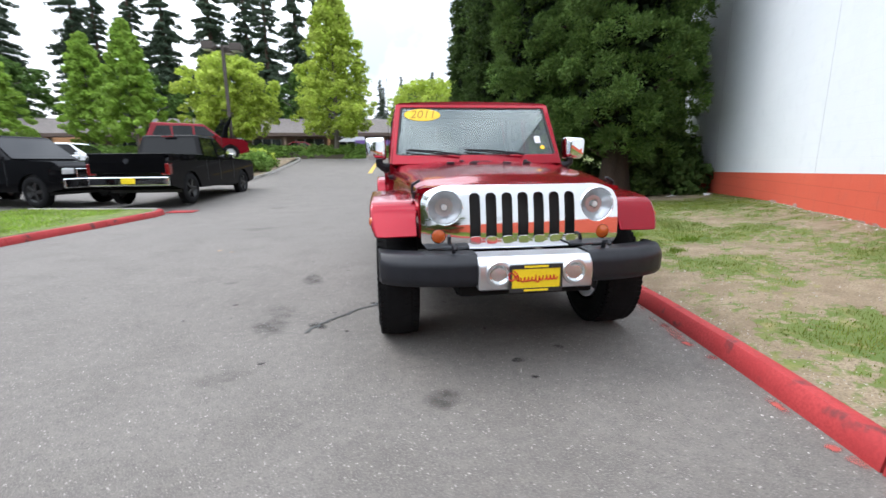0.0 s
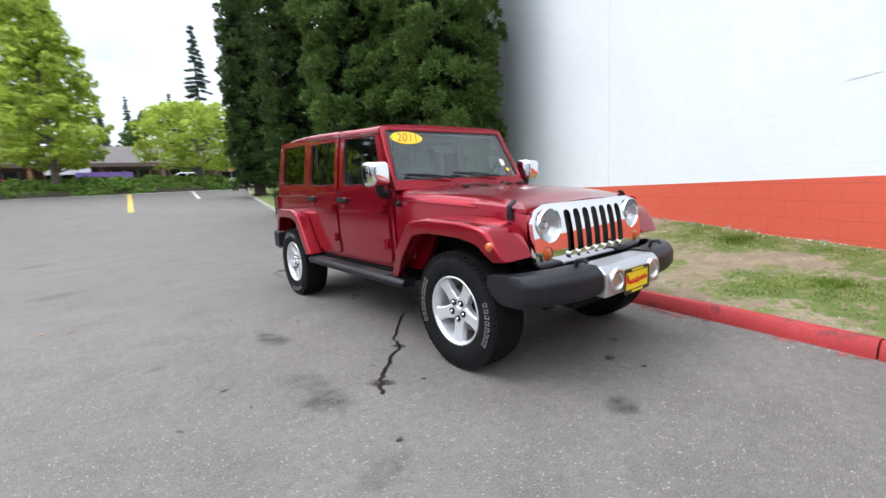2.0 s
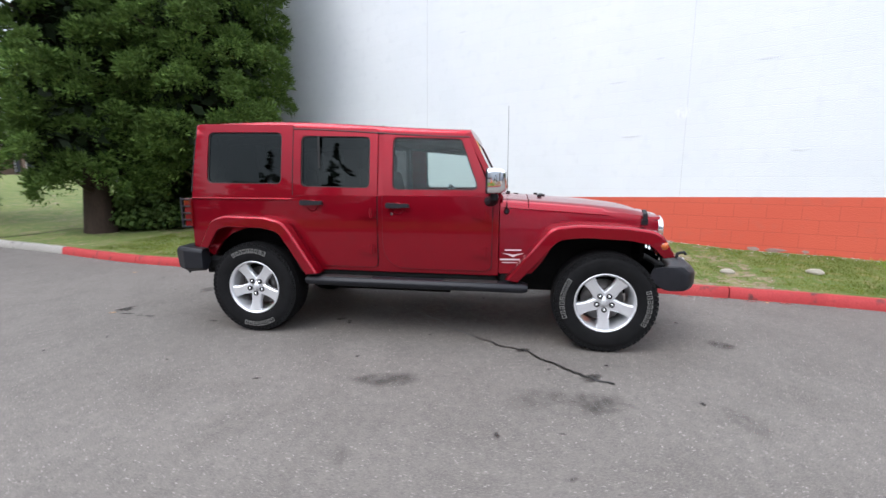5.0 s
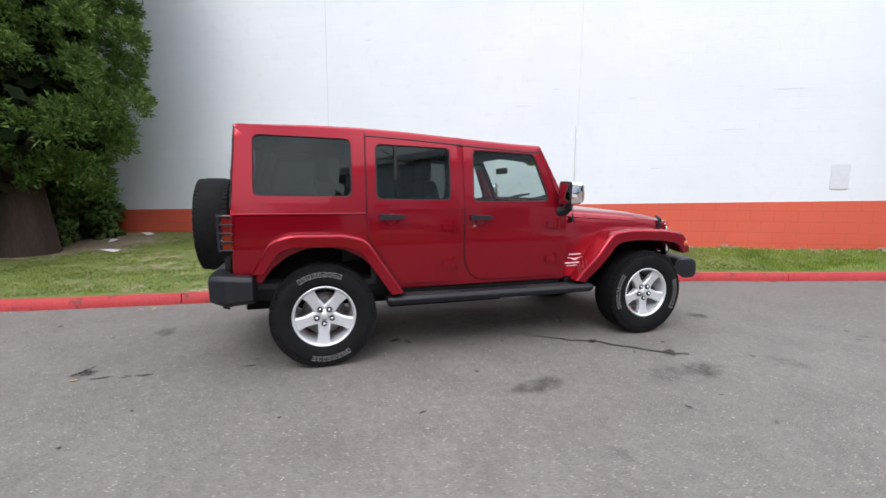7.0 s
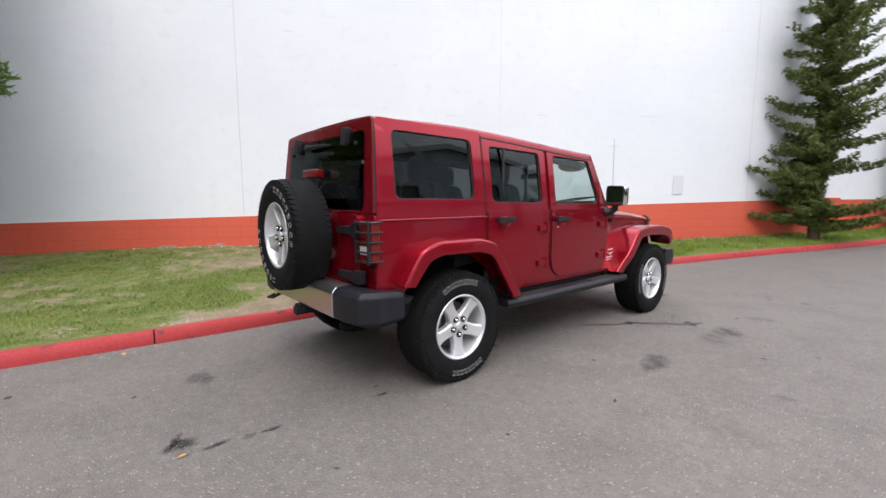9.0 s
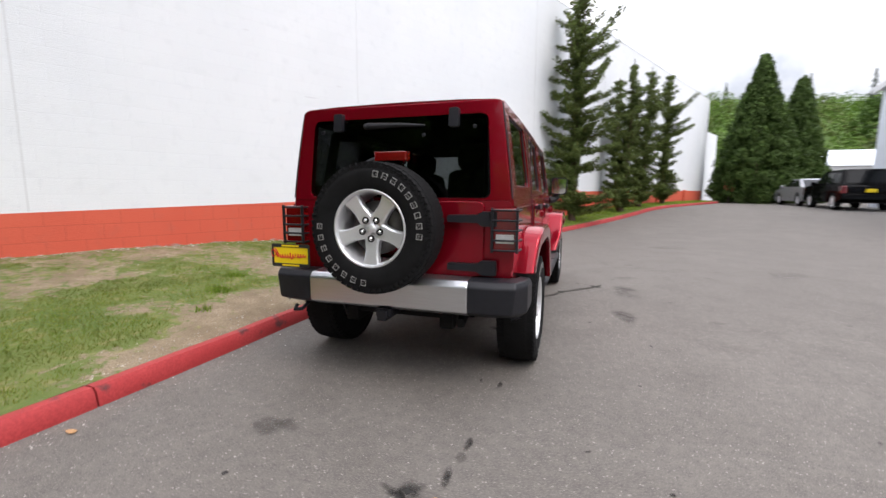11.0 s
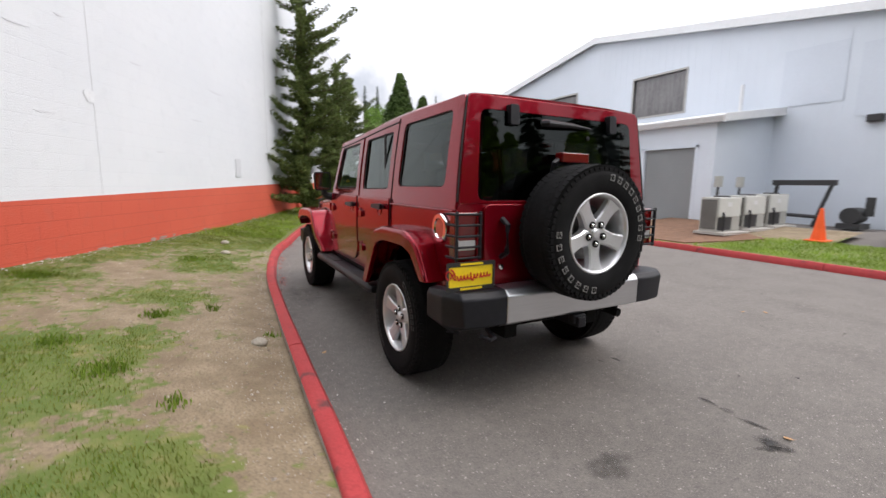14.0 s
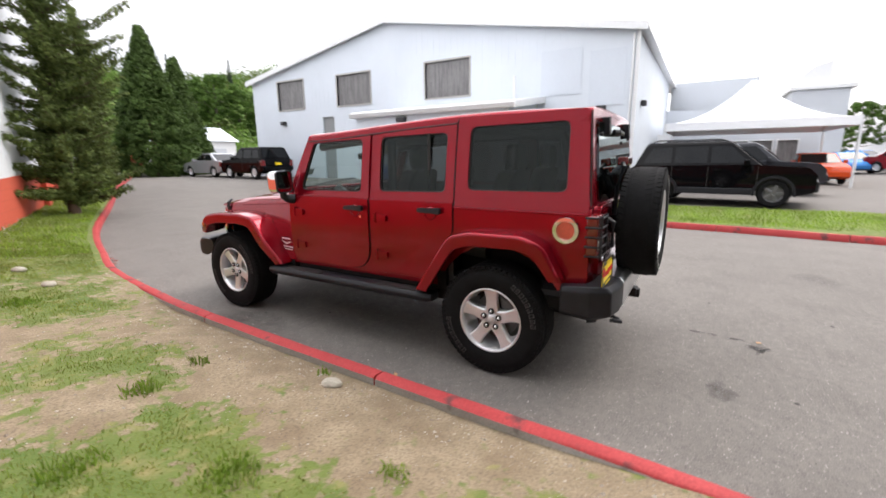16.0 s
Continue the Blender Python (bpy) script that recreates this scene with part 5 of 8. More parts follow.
spoke_bm = bmesh.new()
a = radians(-90)
sec = []
for r, w, h, th in ((0.035, 0.050, 0.084, 0.05), (0.085, 0.045, 0.090, 0.05), (0.13, 0.040, 0.094, 0.045), (0.175, 0.044, 0.100, 0.04), (0.212, 0.054, 0.106, 0.035)):
    ring = []
    for u, v in ((-1, -1), (-1, -0.15), (-0.78, 0), (0.78, 0), (1, -0.15), (1, -1)):
        hh = h + (v * th if v < 0 else 0)
        ring.append(Vector((-hh, r * math.cos(a) - u * w * math.sin(a), r * math.sin(a) + u * w * math.cos(a))))
    sec.append(ring)
loft(sec, spoke_bm)
SPOKE = mesh_of("spoke", spoke_bm, ALLOY, False)
HUB = mesh_of("hub", lathe([(0.0, 0.098), (0.022, 0.098), (0.030, 0.092), (0.032, 0.084), (0.07, 0.086), (0.085, 0.080), (0.085, 0.03)], 30), ALLOY, True)
NUT = mesh_of("lug_nut", lathe([(0.0, 0.104), (0.009, 0.102), (0.012, 0.086), (0.012, 0.07)], 10, None, Matrix.Translation((0, 0, -0.060))), CHROME, True)
NUT_RING = mesh_of("nut_seat", lathe([(0.021, 0.0875), (0.021, 0.0975), (0.017, 0.0985), (0.013, 0.090)], 12, None, Matrix.Translation((0, 0, -0.060))), CHASSIS, True)
BRAKE = mesh_of("brake_disc", lathe([(0.06, 0.0), (0.165, 0.002), (0.165, -0.02), (0.06, -0.03)], 36), material("brake_iron", (0.16, 0.15, 0.145), 0.5, 0.8), True)


# darker tone for the letters of the left-hand tyres
LETTER_DIM = material("dim_tyre_letters", (0.055, 0.054, 0.052), 0.75, 0, 0.2, 30, 200)
LETTER_SPARE = material("clean_white_tyre_letters", (0.30, 0.295, 0.285), 0.7, 0, 0.2, 30, 200)


def letter(kind, mat, pitch):
    """One raised outline letter of the sidewall, drawn as plain bars, at the top of the tyre."""
    bm = bmesh.new()
    m = Matrix.Translation((-(W_T / 2 + 0.0085), 0, 0.325))
    hw, hh = 0.0125 * min(1.35, pitch / 6.6), 0.018
    for (u0, v0, u1, v1) in ((-hw, -hh, -hw + 0.004, hh), (-hw, hh - 0.004, hw, hh), (hw - 0.004, -hh, hw, hh - 0.012 * (kind == 1)), (-hw, -hh, hw - 0.010 * (kind == 2), -hh + 0.004), (-hw, -0.002, hw * (kind != 0), 0.002)):
        box((-0.0012, u0, v0), (0.0012, u1, v1), bm, m)
    return mesh_of("sidewall_letter", bm, mat)


def word(count, mat, pitch=6.6):
    shapes = [letter(k, mat, pitch) for k in range(3)]
    return [(shapes[i * 2 % 3], (i - (count - 1) / 2) * pitch) for i in range(count)]


MARKS_A, MARKS_B = word(9, LETTER_WHITE), word(8, LETTER_WHITE)
SPARE_A, SPARE_B = word(9, LETTER_SPARE, 10.8), word(8, LETTER_SPARE, 12.2)
DIM_A, DIM_B = word(9, LETTER_DIM), word(8, LETTER_DIM)


def wheel(name, m, roll, label, parent, marks=(60, -120), plates=(MARKS_A, MARKS_B)):
    w = new(name, TYRE)
    w.parent = parent
    w.matrix_basis = m @ Matrix.Rotation(radians(roll), 4, "X")
    tagged(w, label)
    for nm, me in (("tread", TREAD), ("rim", RIM), ("hub", HUB), ("brake_disc", BRAKE)):
        part(nm, me, None, w)
    for k in range(5):
        for nm, me in (("spoke", SPOKE), ("lug_nut", NUT), ("nut_seat", NUT_RING)):
            part(nm, me, None, w).matrix_basis = Matrix.Rotation(radians(72 * k), 4, "X")
    for letters, mid in zip(plates, marks):
        for me, a in letters:
            part("sidewall_letter", me, None, w).matrix_basis = Matrix.Rotation(radians(mid - roll + a), 4, "X")
    return w


FLIP = Matrix.Rotation(math.pi, 4, "Z")
for y, rl, rr_, mk in ((-1.473, 0, 0, (-85, 95)), (1.473, 36, 3, (-5, 172))):
    wheel("wheel", Matrix.Translation((-0.768, y, 0.398)), rr_, "silver five-spoke alloy wheel with a white-lettered off-road tyre", suv, mk)
    wheel("wheel", Matrix.Translation((0.768, y, 0.398)) @ FLIP, rl, "silver five-spoke alloy wheel with a faintly lettered black off-road tyre", suv, plates=(DIM_A, DIM_B))
wheel("spare_wheel", Matrix.Translation((0.018, 2.315, 1.045)) @ Matrix.Rotation(radians(-90), 4, "Z"), 0, "spare alloy wheel on the tailgate", suv, (53, -131), (SPARE_A, SPARE_B))
part("spare_carrier", tube([(0.018, 2.10, 1.045), (0.018, 2.30, 1.045)], 0.10, 16), CHASSIS, suv)

# cabin: seats, dashboard, wheel, roll bars
part("cabin_floor", box((-0.74, -0.6, 0.60), (0.74, 2.05, 0.64)), SEAT, suv)
bm = loft([[(x, y, z) for y, z in rr([(-0.64, 0.70), (-0.28, 0.80), (-0.27, 1.08), (-0.36, 1.17), (-0.62, 1.19)], 0.04)] for x in (-0.72, 0.72)])
dash = part("dashboard", bm, DASH, suv, smooth=True, angle=50)
m = Matrix.Translation((0.37, -0.17, 1.12)) @ Matrix.Rotation(radians(-28), 4, "X")
ring = [m @ Vector((0.185 * math.cos(a), 0, 0.185 * math.sin(a))) for a in np.linspace(0, 2 * math.pi, 33)]
sw = part("steering_wheel", tube(ring, 0.015, 8, caps=False), DASH, suv, smooth=True)
part("wheel_boss", tube([m @ Vector((0, -0.02, 0)), m @ Vector((0, 0.02, 0))], [0.07, 0.06], 14), DASH, sw, smooth=True)
for a in (0, 180, 270):
    part("wheel_spoke", tube([m @ Vector((0.05 * math.cos(radians(a)), 0, 0.05 * math.sin(radians(a)))), m @ Vector((0.18 * math.cos(radians(a)), 0, 0.18 * math.sin(radians(a))))], 0.014, 6), DASH, sw)
part("steering_column", tube([m @ Vector((0, -0.02, 0)), m @ Vector((0, -0.28, 0.0))], 0.04, 10), DASH, suv, smooth=True)
for x, y in ((-0.37, 0.18), (0.37, 0.18), (-0.38, 1.05), (0.38, 1.05)):
    cushion = loft([[(x + a, yy, zz + b) for a, b in rr([(-0.24, -0.08), (0.24, -0.08), (0.24, 0.06), (-0.24, 0.06)], 0.05, 3)] for yy, zz in ((y - 0.26, 0.86), (y, 0.87), (y + 0.26, 0.84))])
    seat = part("cabin_seat", cushion, SEAT, suv, "dark cloth seat", smooth=True, angle=60)
    back = loft([[(x + a * k, yy + b, zz) for a, b in rr([(-0.24, -0.06), (0.24, -0.06), (0.24, 0.07), (-0.24, 0.07)], 0.05, 3)] for yy, zz, k in ((y + 0.24, 0.86, 1), (y + 0.32, 1.15, 1.02), (y + 0.38, 1.40, 0.85), (y + 0.39, 1.43, 0.6))])
    part("seat_back", back, SEAT, seat, smooth=True, angle=60)
    head = loft([[(x + a * k, y + 0.40 + b * k, zz) for a, b in rr([(-0.13, -0.05), (0.13, -0.05), (0.13, 0.05), (-0.13, 0.05)], 0.04, 3)] for zz, k in ((1.43, 0.8), (1.47, 1), (1.58, 1), (1.62, 0.75))])
    part("headrest", head, SEAT, seat, smooth=True, angle=60)
for s in (-1, 1):
    part("roll_bar", tube([(s * 0.60, -0.36, 1.63), (s * 0.58, 0.40, 1.70), (s * 0.58, 1.2, 1.72), (s * 0.58, 1.85, 1.66), (s * 0.60, 1.98, 1.2)], 0.035, 10), DASH, suv, smooth=True)
part("roll_bar", tube([(-0.58, 0.42, 1.20), (-0.57, 0.42, 1.66), (-0.5, 0.42, 1.71), (0.5, 0.42, 1.71), (0.57, 0.42, 1.66), (0.58, 0.42, 1.20)], 0.035, 10), DASH, suv, smooth=True)
part("headliner", plate([[(-0.64, -0.34), (0.64, -0.34), (0.64, 2.0), (-0.64, 2.0)]], lambda u, v, d: (u, v, 1.67 + 0.05 * smoothstep(-0.6, 1.4, v) + d), 0.004), SEAT, suv)
part("rear_view_mirror", box((-0.12, -0.37, 1.52), (0.12, -0.34, 1.58)), DASH, suv, bevel=0.01)
for s in (-1, 1):
    part("door_lining", plate([[(1.1, 0.64), (1.1, 1.24), (-0.56, 1.24), (-0.56, 0.64)]], lambda u, v, d: (s * (0.745 - d), u, v), 0.02), DASH, suv)


# ---- plants ----
def leaf_material(name, dark, light, vary=0.6, through=0.25):
    m = bpy.data.materials.new(name)
    m.use_nodes = True
    nt = m.node_tree
    b = nt.nodes["Principled BSDF"]
    b.inputs["Roughness"].default_value, b.inputs["Specular IOR Level"].default_value = 0.6, 0.12
    geo, tc = nt.nodes.new("ShaderNodeNewGeometry"), nt.nodes.new("ShaderNodeTexCoord")
    n = noisy_mask_nodes(nt, tc, 1.7, 0.38, 0.62, 3)
    c = mix_nodes(nt, geo.outputs["Random Per Island"], (*dark, 1), (*light, 1))
    c = mix_nodes(nt, n.outputs[0], c, (*(0.5 * (a + d) * 0.62 for a, d in zip(dark, light)), 1))
    nt.links.new(c, b.inputs["Base Color"])
    tr, mx = nt.nodes.new("ShaderNodeBsdfTranslucent"), nt.nodes.new("ShaderNodeMixShader")
    nt.links.new(c, tr.inputs[0])
    mx.inputs[0].default_value = through
    nt.links.new(b.outputs[0], mx.inputs[1])
    nt.links.new(tr.outputs[0], mx.inputs[2])
    nt.links.new(mx.outputs[0], nt.nodes["Material Output"].inputs[0])
    return m


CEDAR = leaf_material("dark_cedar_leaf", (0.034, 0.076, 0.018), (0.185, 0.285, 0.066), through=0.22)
# near-black leaf colour that holds the shade inside the cedar crowns
INNER_SHADE = leaf_material("inner_leaf_painted_shade", (0.008, 0.016, 0.005), (0.016, 0.030, 0.009), through=0.0)
# darker copy of CEDAR: shade over the left cedars is put into its colour
CEDAR_SHADED = leaf_material("shade_darkened_cedar_leaf", (0.026, 0.054, 0.015), (0.120, 0.185, 0.048), through=0.20)
SPRUCE = leaf_material("spruce_needle", (0.055, 0.086, 0.022), (0.190, 0.240, 0.070))
CYPRESS = leaf_material("cypress_leaf", (0.045, 0.085, 0.020), (0.105, 0.165, 0.042))
MAPLE = leaf_material("fresh_spring_leaf", (0.34, 0.46, 0.05), (0.58, 0.68, 0.13), through=0.45)
MID_LEAF = leaf_material("mid_green_leaf", (0.20, 0.35, 0.045), (0.38, 0.55, 0.09), through=0.4)
FAR_FIR = leaf_material("far_fir_needle", (0.050, 0.078, 0.050), (0.105, 0.145, 0.088))
IVY = leaf_material("ivy_leaf", (0.11, 0.21, 0.035), (0.25, 0.38, 0.075), through=0.3)
HILL_LEAF = leaf_material("hill_leaf", (0.09, 0.17, 0.03), (0.17, 0.28, 0.055), through=0.3)
BARK = material("rough_brown_bark", (0.075, 0.048, 0.032), 0.95, 0, 0.35, 6, 40, bump=0.02, bump_scale=14, stretch=(1, 1, 0.25))
DARK_BARK = material("dark_cedar_bark", (0.035, 0.022, 0.015), 0.95, 0, 0.35, 6, 40, bump=0.02, bump_scale=14, stretch=(1, 1, 0.25))
GREY_BARK = material("grey_bark", (0.14, 0.12, 0.10), 0.95, 0, 0.3, 6, 40, bump=0.01, bump_scale=20, stretch=(1, 1, 0.3))


def foliage(puffs, per, size, seed, flat=0.75, droop=0.0, slim=0.55, shell=0.55, loose=0.55):
    """One mesh of small bent leaves round puffs (centre, radius)."""
    rng = np.random.default_rng(seed)
    c = np.array([p[0] for p in puffs], float)
    r = np.array([p[1] for p in puffs], float)
    counts = np.maximum(6, (per * (r / r.mean()) ** 2)).astype(int)
    idx = np.repeat(np.arange(len(c)), counts)
    n = len(idx)
    d = rng.normal(size=(n, 3))
    d /= np.linalg.norm(d, axis=1)[:, None]
    rad = r[idx] * (shell + (1.05 - shell) * rng.random(n) ** 0.5)
    pos = c[idx] + d * rad[:, None] * np.array([1, 1, flat])
    nrm = d + loose * rng.normal(size=(n, 3)) + np.array([0, 0, 0.35])
    nrm /= np.linalg.norm(nrm, axis=1)[:, None]
    a = np.cross(nrm, rng.normal(size=(n, 3)))
    a /= np.linalg.norm(a, axis=1)[:, None]
    a[:, 2] -= droop
    b = np.cross(nrm, a)
    s = size * (0.6 + 0.8 * rng.random(n))[:, None]
    quad = np.stack([pos - a * s, pos + b * s * slim, pos + a * s, pos - b * s * slim + nrm * s * 0.15], 1)
    me = bpy.data.meshes.new("leaves")
    me.vertices.add(n * 4)
    me.vertices.foreach_set("co", quad.reshape(-1))
    me.loops.add(n * 4)
    me.loops.foreach_set("vertex_index", np.arange(n * 4, dtype=np.int32))
    me.polygons.add(n)
    me.polygons.foreach_set("loop_start", np.arange(0, n * 4, 4, dtype=np.int32))
    me.update(calc_edges=True)
    return me


def crown(name, me, mat, parent):
    me.materials.append(mat)
    return part(name, me, None, parent)


def trunk_mesh(h, r, lean=0.0, seed=0, limbs=()):
    pts, rad = [], []
    for i in range(9):
        t = i / 8
        pts.append((0.06 * math.sin(seed + 3 * t) * h * 0.1 + lean * t, 0.05 * math.cos(seed * 2 + 4 * t) * h * 0.1, t * h))
        rad.append(r * (1.35 if i == 0 else 1) * (1 - 0.85 * t))
    bm = tube(pts, rad, 12)
    for z, ang, ln, rise in limbs:
        k = z / h
        p = Vector(pts[min(8, int(k * 8))])
        p.z = z
        e = p + Vector((math.cos(ang) * ln, math.sin(ang) * ln, rise))
        mid = (p + e) / 2 + Vector((0, 0, -0.06 * ln))
        tube([p, mid, e], [r * 0.34, r * 0.22, r * 0.05], 7, bm)
    return bm


def tufts(tips, per, size, seed, slim=0.36):
    """One mesh of short leaf sprays set on the upper and outer side of every tuft (centre, radius, outward)."""
    rng = np.random.default_rng(seed)
    c, r, o = (np.array([t[k] for t in tips], float) for k in range(3))
    counts = np.maximum(8, per * (r / r.mean()) ** 2).astype(int)
    idx = np.repeat(np.arange(len(c)), counts)
    n = len(idx)
    d = rng.normal(size=(n, 3))
    d /= np.linalg.norm(d, axis=1)[:, None]
    d = d + 0.75 * o[idx] + np.array([0, 0, 0.45])
    d /= np.linalg.norm(d, axis=1)[:, None]
    knob = 1 + 0.22 * np.sin(9 * d[:, 0] + idx) * np.sin(8 * d[:, 1] + 2 * idx) + 0.16 * np.sin(11 * d[:, 2] + idx)
    pos = c[idx] + d * (r[idx] * knob * (0.55 + 0.5 * rng.random(n) ** 0.6))[:, None] * np.array([1, 1, 0.82])
    a = d + 0.5 * rng.normal(size=(n, 3)) + np.array([0, 0, 0.15])
    a /= np.linalg.norm(a, axis=1)[:, None]
    b = np.cross(a, rng.normal(size=(n, 3)))
    b /= np.linalg.norm(b, axis=1)[:, None]
    s = size * (0.6 + 0.8 * rng.random(n))[:, None]
    tri = np.stack([pos - b * s * slim, pos + b * s * slim, pos + a * s * 1.6], 1)
    me = bpy.data.meshes.new("sprays")
    me.vertices.add(n * 3)
    me.vertices.foreach_set("co", tri.reshape(-1))
    me.loops.add(n * 3)
    me.loops.foreach_set("vertex_index", np.arange(n * 3, dtype=np.int32))
    me.polygons.add(n)
    me.polygons.foreach_set("loop_start", np.arange(0, n * 3, 3, dtype=np.int32))
    me.update(calc_edges=True)
    return me


def big_cedar(at, h, rad, seed, label, clear=1.0, per=190, size=0.055, leaf=None, stem=0.24):
    """A column of drooping boughs, each ending in a few rounded tufts, with dark gaps between over a shade-coloured
    core.
    """
    tree = thing("cedar_tree", label, "tree", "dark cedars by the wall", at=at)
    rng = random.Random(seed)
    tips, limbs = [], []
    n = int(250 * (h - clear) / 11 * rad / 1.8)
    for i in range(n):
        t = (i + rng.random()) / n
        z = clear + (h - clear) * t
        env = rad * (0.72 + 0.34 * smoothstep(0, 0.16, t) - 0.95 * smoothstep(0.45, 1.05, t) ** 1.4)
        ang = i * 2.39996 + rng.uniform(-0.35, 0.35)
        out = Vector((math.cos(ang), math.sin(ang), 0))
        q = env * (1 + 0.12 * math.sin(3 * ang + seed)) * rng.uniform(0.78, 1.10)
        side = Vector((-out.y, out.x, 0))
        for k in range(rng.choice((3, 4, 4, 5))):
            f = 1 - 0.16 * k * rng.uniform(0.6, 1.2)
            p = out * q * f + side * rng.uniform(-0.42, 0.42) + Vector((0, 0, z + rng.uniform(-0.20, 0.22) - 0.10 * q))
            tips.append((tuple(p), rng.uniform(0.17, 0.36) * (1 - 0.3 * t), tuple(out)))
        if i % 4 == 0 and t < 0.8:
            limbs.append((max(0.6, z - 0.4), ang, q * 0.85, 0.25))
    part("trunk", trunk_mesh(h * 0.92, stem, 0, seed, limbs), DARK_BARK, tree, smooth=True, angle=60)
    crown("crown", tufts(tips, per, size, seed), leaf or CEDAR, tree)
    # added core that blocks light; its leaf colour holds the crown's inner shade
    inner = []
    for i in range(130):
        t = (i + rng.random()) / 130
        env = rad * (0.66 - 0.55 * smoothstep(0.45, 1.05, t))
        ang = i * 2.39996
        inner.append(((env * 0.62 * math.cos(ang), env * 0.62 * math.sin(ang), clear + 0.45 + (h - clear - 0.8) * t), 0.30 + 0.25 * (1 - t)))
    crown("inner_shade_core", foliage(inner, 60, 0.13, seed + 50, 0.9), INNER_SHADE, tree)
    return tree


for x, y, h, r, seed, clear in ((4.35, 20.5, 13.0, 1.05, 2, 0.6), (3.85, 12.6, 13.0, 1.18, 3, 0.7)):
    big_cedar((x, y, bank_height(x, y) - 0.05), h, r, seed, "tall cedar with a dense clumped crown in shade-darkened green", clear, 120, 0.075, leaf=CEDAR_SHADED)
big_cedar((4.05, 8.2, bank_height(4.05, 8.2) - 0.05), 12.0, 1.40, 5, "dark green cedar with bright tufted boughs", 1.1, 260, 0.050)
big_cedar((5.15, 6.35, bank_height(5.15, 6.35) - 0.05), 11.5, 1.80, 8, "tall dark green cedar standing against the white wall", 1.3, 300, 0.046, stem=0.33)
# added tree, mostly hidden, placed to keep sky light off the wall
big_cedar((7.1, 8.7, bank_height(7.1, 8.7) - 0.05), 11.0, 1.35, 9, "added dark cedar hidden behind the others, shading the wall", 0.8, 110, 0.075, leaf=CEDAR_SHADED)


def spruce(at, h, rad, seed, label, leaders=1, name="spruce_tree", mat=None, size=0.055, per=36):
    """A young conifer with up-swept ragged branches."""
    tree = thing(name, label, "tree", "ragged conifers along the wall", at=at)
    rng = random.Random(seed)
    puffs, bm = [], None
    for l in range(leaders):
        ox = (l - (leaders - 1) / 2) * 0.5
        hh = h * (1 - 0.12 * l)
        tb = tube([(0, 0, 0), (ox * 0.5, 0, hh * 0.25), (ox, ox * 0.3, hh * 0.6), (ox, ox * 0.3, hh)], [0.13, 0.10, 0.06, 0.01], 9, bm)
        bm = tb
        z = 0.35
        while z < hh - 0.1:
            t = z / hh
            for _k in range(3 if leaders == 1 else 2):
                ang = rng.uniform(0, 2 * math.pi)
                ln = rad * ((0.74 - 0.16 * t) if t < 0.70 else 0.60 * (1.02 - t) / 0.32 + 0.05) * rng.uniform(0.5, 1.3) * (1.8 if rng.random() < 0.26 and 0.45 < t < 0.78 else 1)
                up = rng.uniform(0.05, 0.35) + 0.25 * t
                cx, cy = ox * min(1, t * 1.6), ox * 0.3 * t
                tip = (cx + math.cos(ang) * ln, cy + math.sin(ang) * ln, z + up * ln)
                tube([(cx, cy, z), (cx + math.cos(ang) * ln * 0.6, cy + math.sin(ang) * ln * 0.6, z + up * ln * 0.35), tip], [0.025, 0.016, 0.004], 5, bm, False)
                m = max(2, int(ln / 0.11))
                for j in range(m + 1):
                    f = (j + 0.5) / (m + 0.5)
                    lift = up * ln * (0.58 * f if f < 0.6 else 0.35 + (f - 0.6) * 1.6)
                    puffs.append(((cx + math.cos(ang) * ln * f, cy + math.sin(ang) * ln * f, z + lift), 0.08 + 0.12 * (1 - f) * (1 - 0.5 * t) + 0.02))
            z += 0.16 + 0.09 * t
    part("trunk", bm, BARK, tree, smooth=True, angle=60)
    crown("crown", foliage(puffs, per, size, seed, 0.8, 0.0, 0.36, 0.4, 0.5), mat or SPRUCE, tree)
    return tree


def bank_at(x, y):
    return (x, y, bank_height(x, y) - 0.03)


spruce(bank_at(-0.92, -10.4), 7.45, 1.72, 11, "ragged dark green spruce with up-swept branches by the wall")
spruce(bank_at(-2.70, -14.0), 5.9, 0.85, 12, "ragged twin-stemmed conifer by the wall", 2)
spruce(bank_at(-3.60, -16.0), 5.9, 0.92, 13, "ragged twin-stemmed conifer by the wall", 2)
spruce(bank_at(-5.05, -19.1), 6.2, 1.0, 14, "ragged conifer by the wall")


def column_puffs(h, rad, seed, n, pr, taper=1.3):
    rng = random.Random(seed)
    out = []
    for i in range(n):
        t = (i + rng.random()) / n
        env = rad * (1 - t ** taper) * (0.85 + 0.15 * smoothstep(0, 0.08, t)) + 0.08
        ang = i * 2.39996 + rng.uniform(-0.4, 0.4)
        q = env * rng.uniform(0.72, 1.02)
        out.append(((q * math.cos(ang), q * math.sin(ang), 0.15 + h * t), pr * rng.uniform(0.7, 1.3) * (1 - 0.45 * t)))
    return out


for i, (x, y, h, r) in enumerate(((-11.9, -28.4, 8.9, 2.4), (-14.6, -29.9, 7.7, 1.75))):
    tree = thing("cypress_tree", "dense dark green pointed cypress at the end of the drive", "tree", "pointed cypresses", at=(x, y, road_height(x, y)))
    part("trunk", trunk_mesh(h * 0.9, 0.2, 0, i), BARK, tree, smooth=True)
    crown("crown", foliage(column_puffs(h, r, 40 + i, 520, 0.40), 90, 0.09, 60 + i, 1.1), CYPRESS, tree)

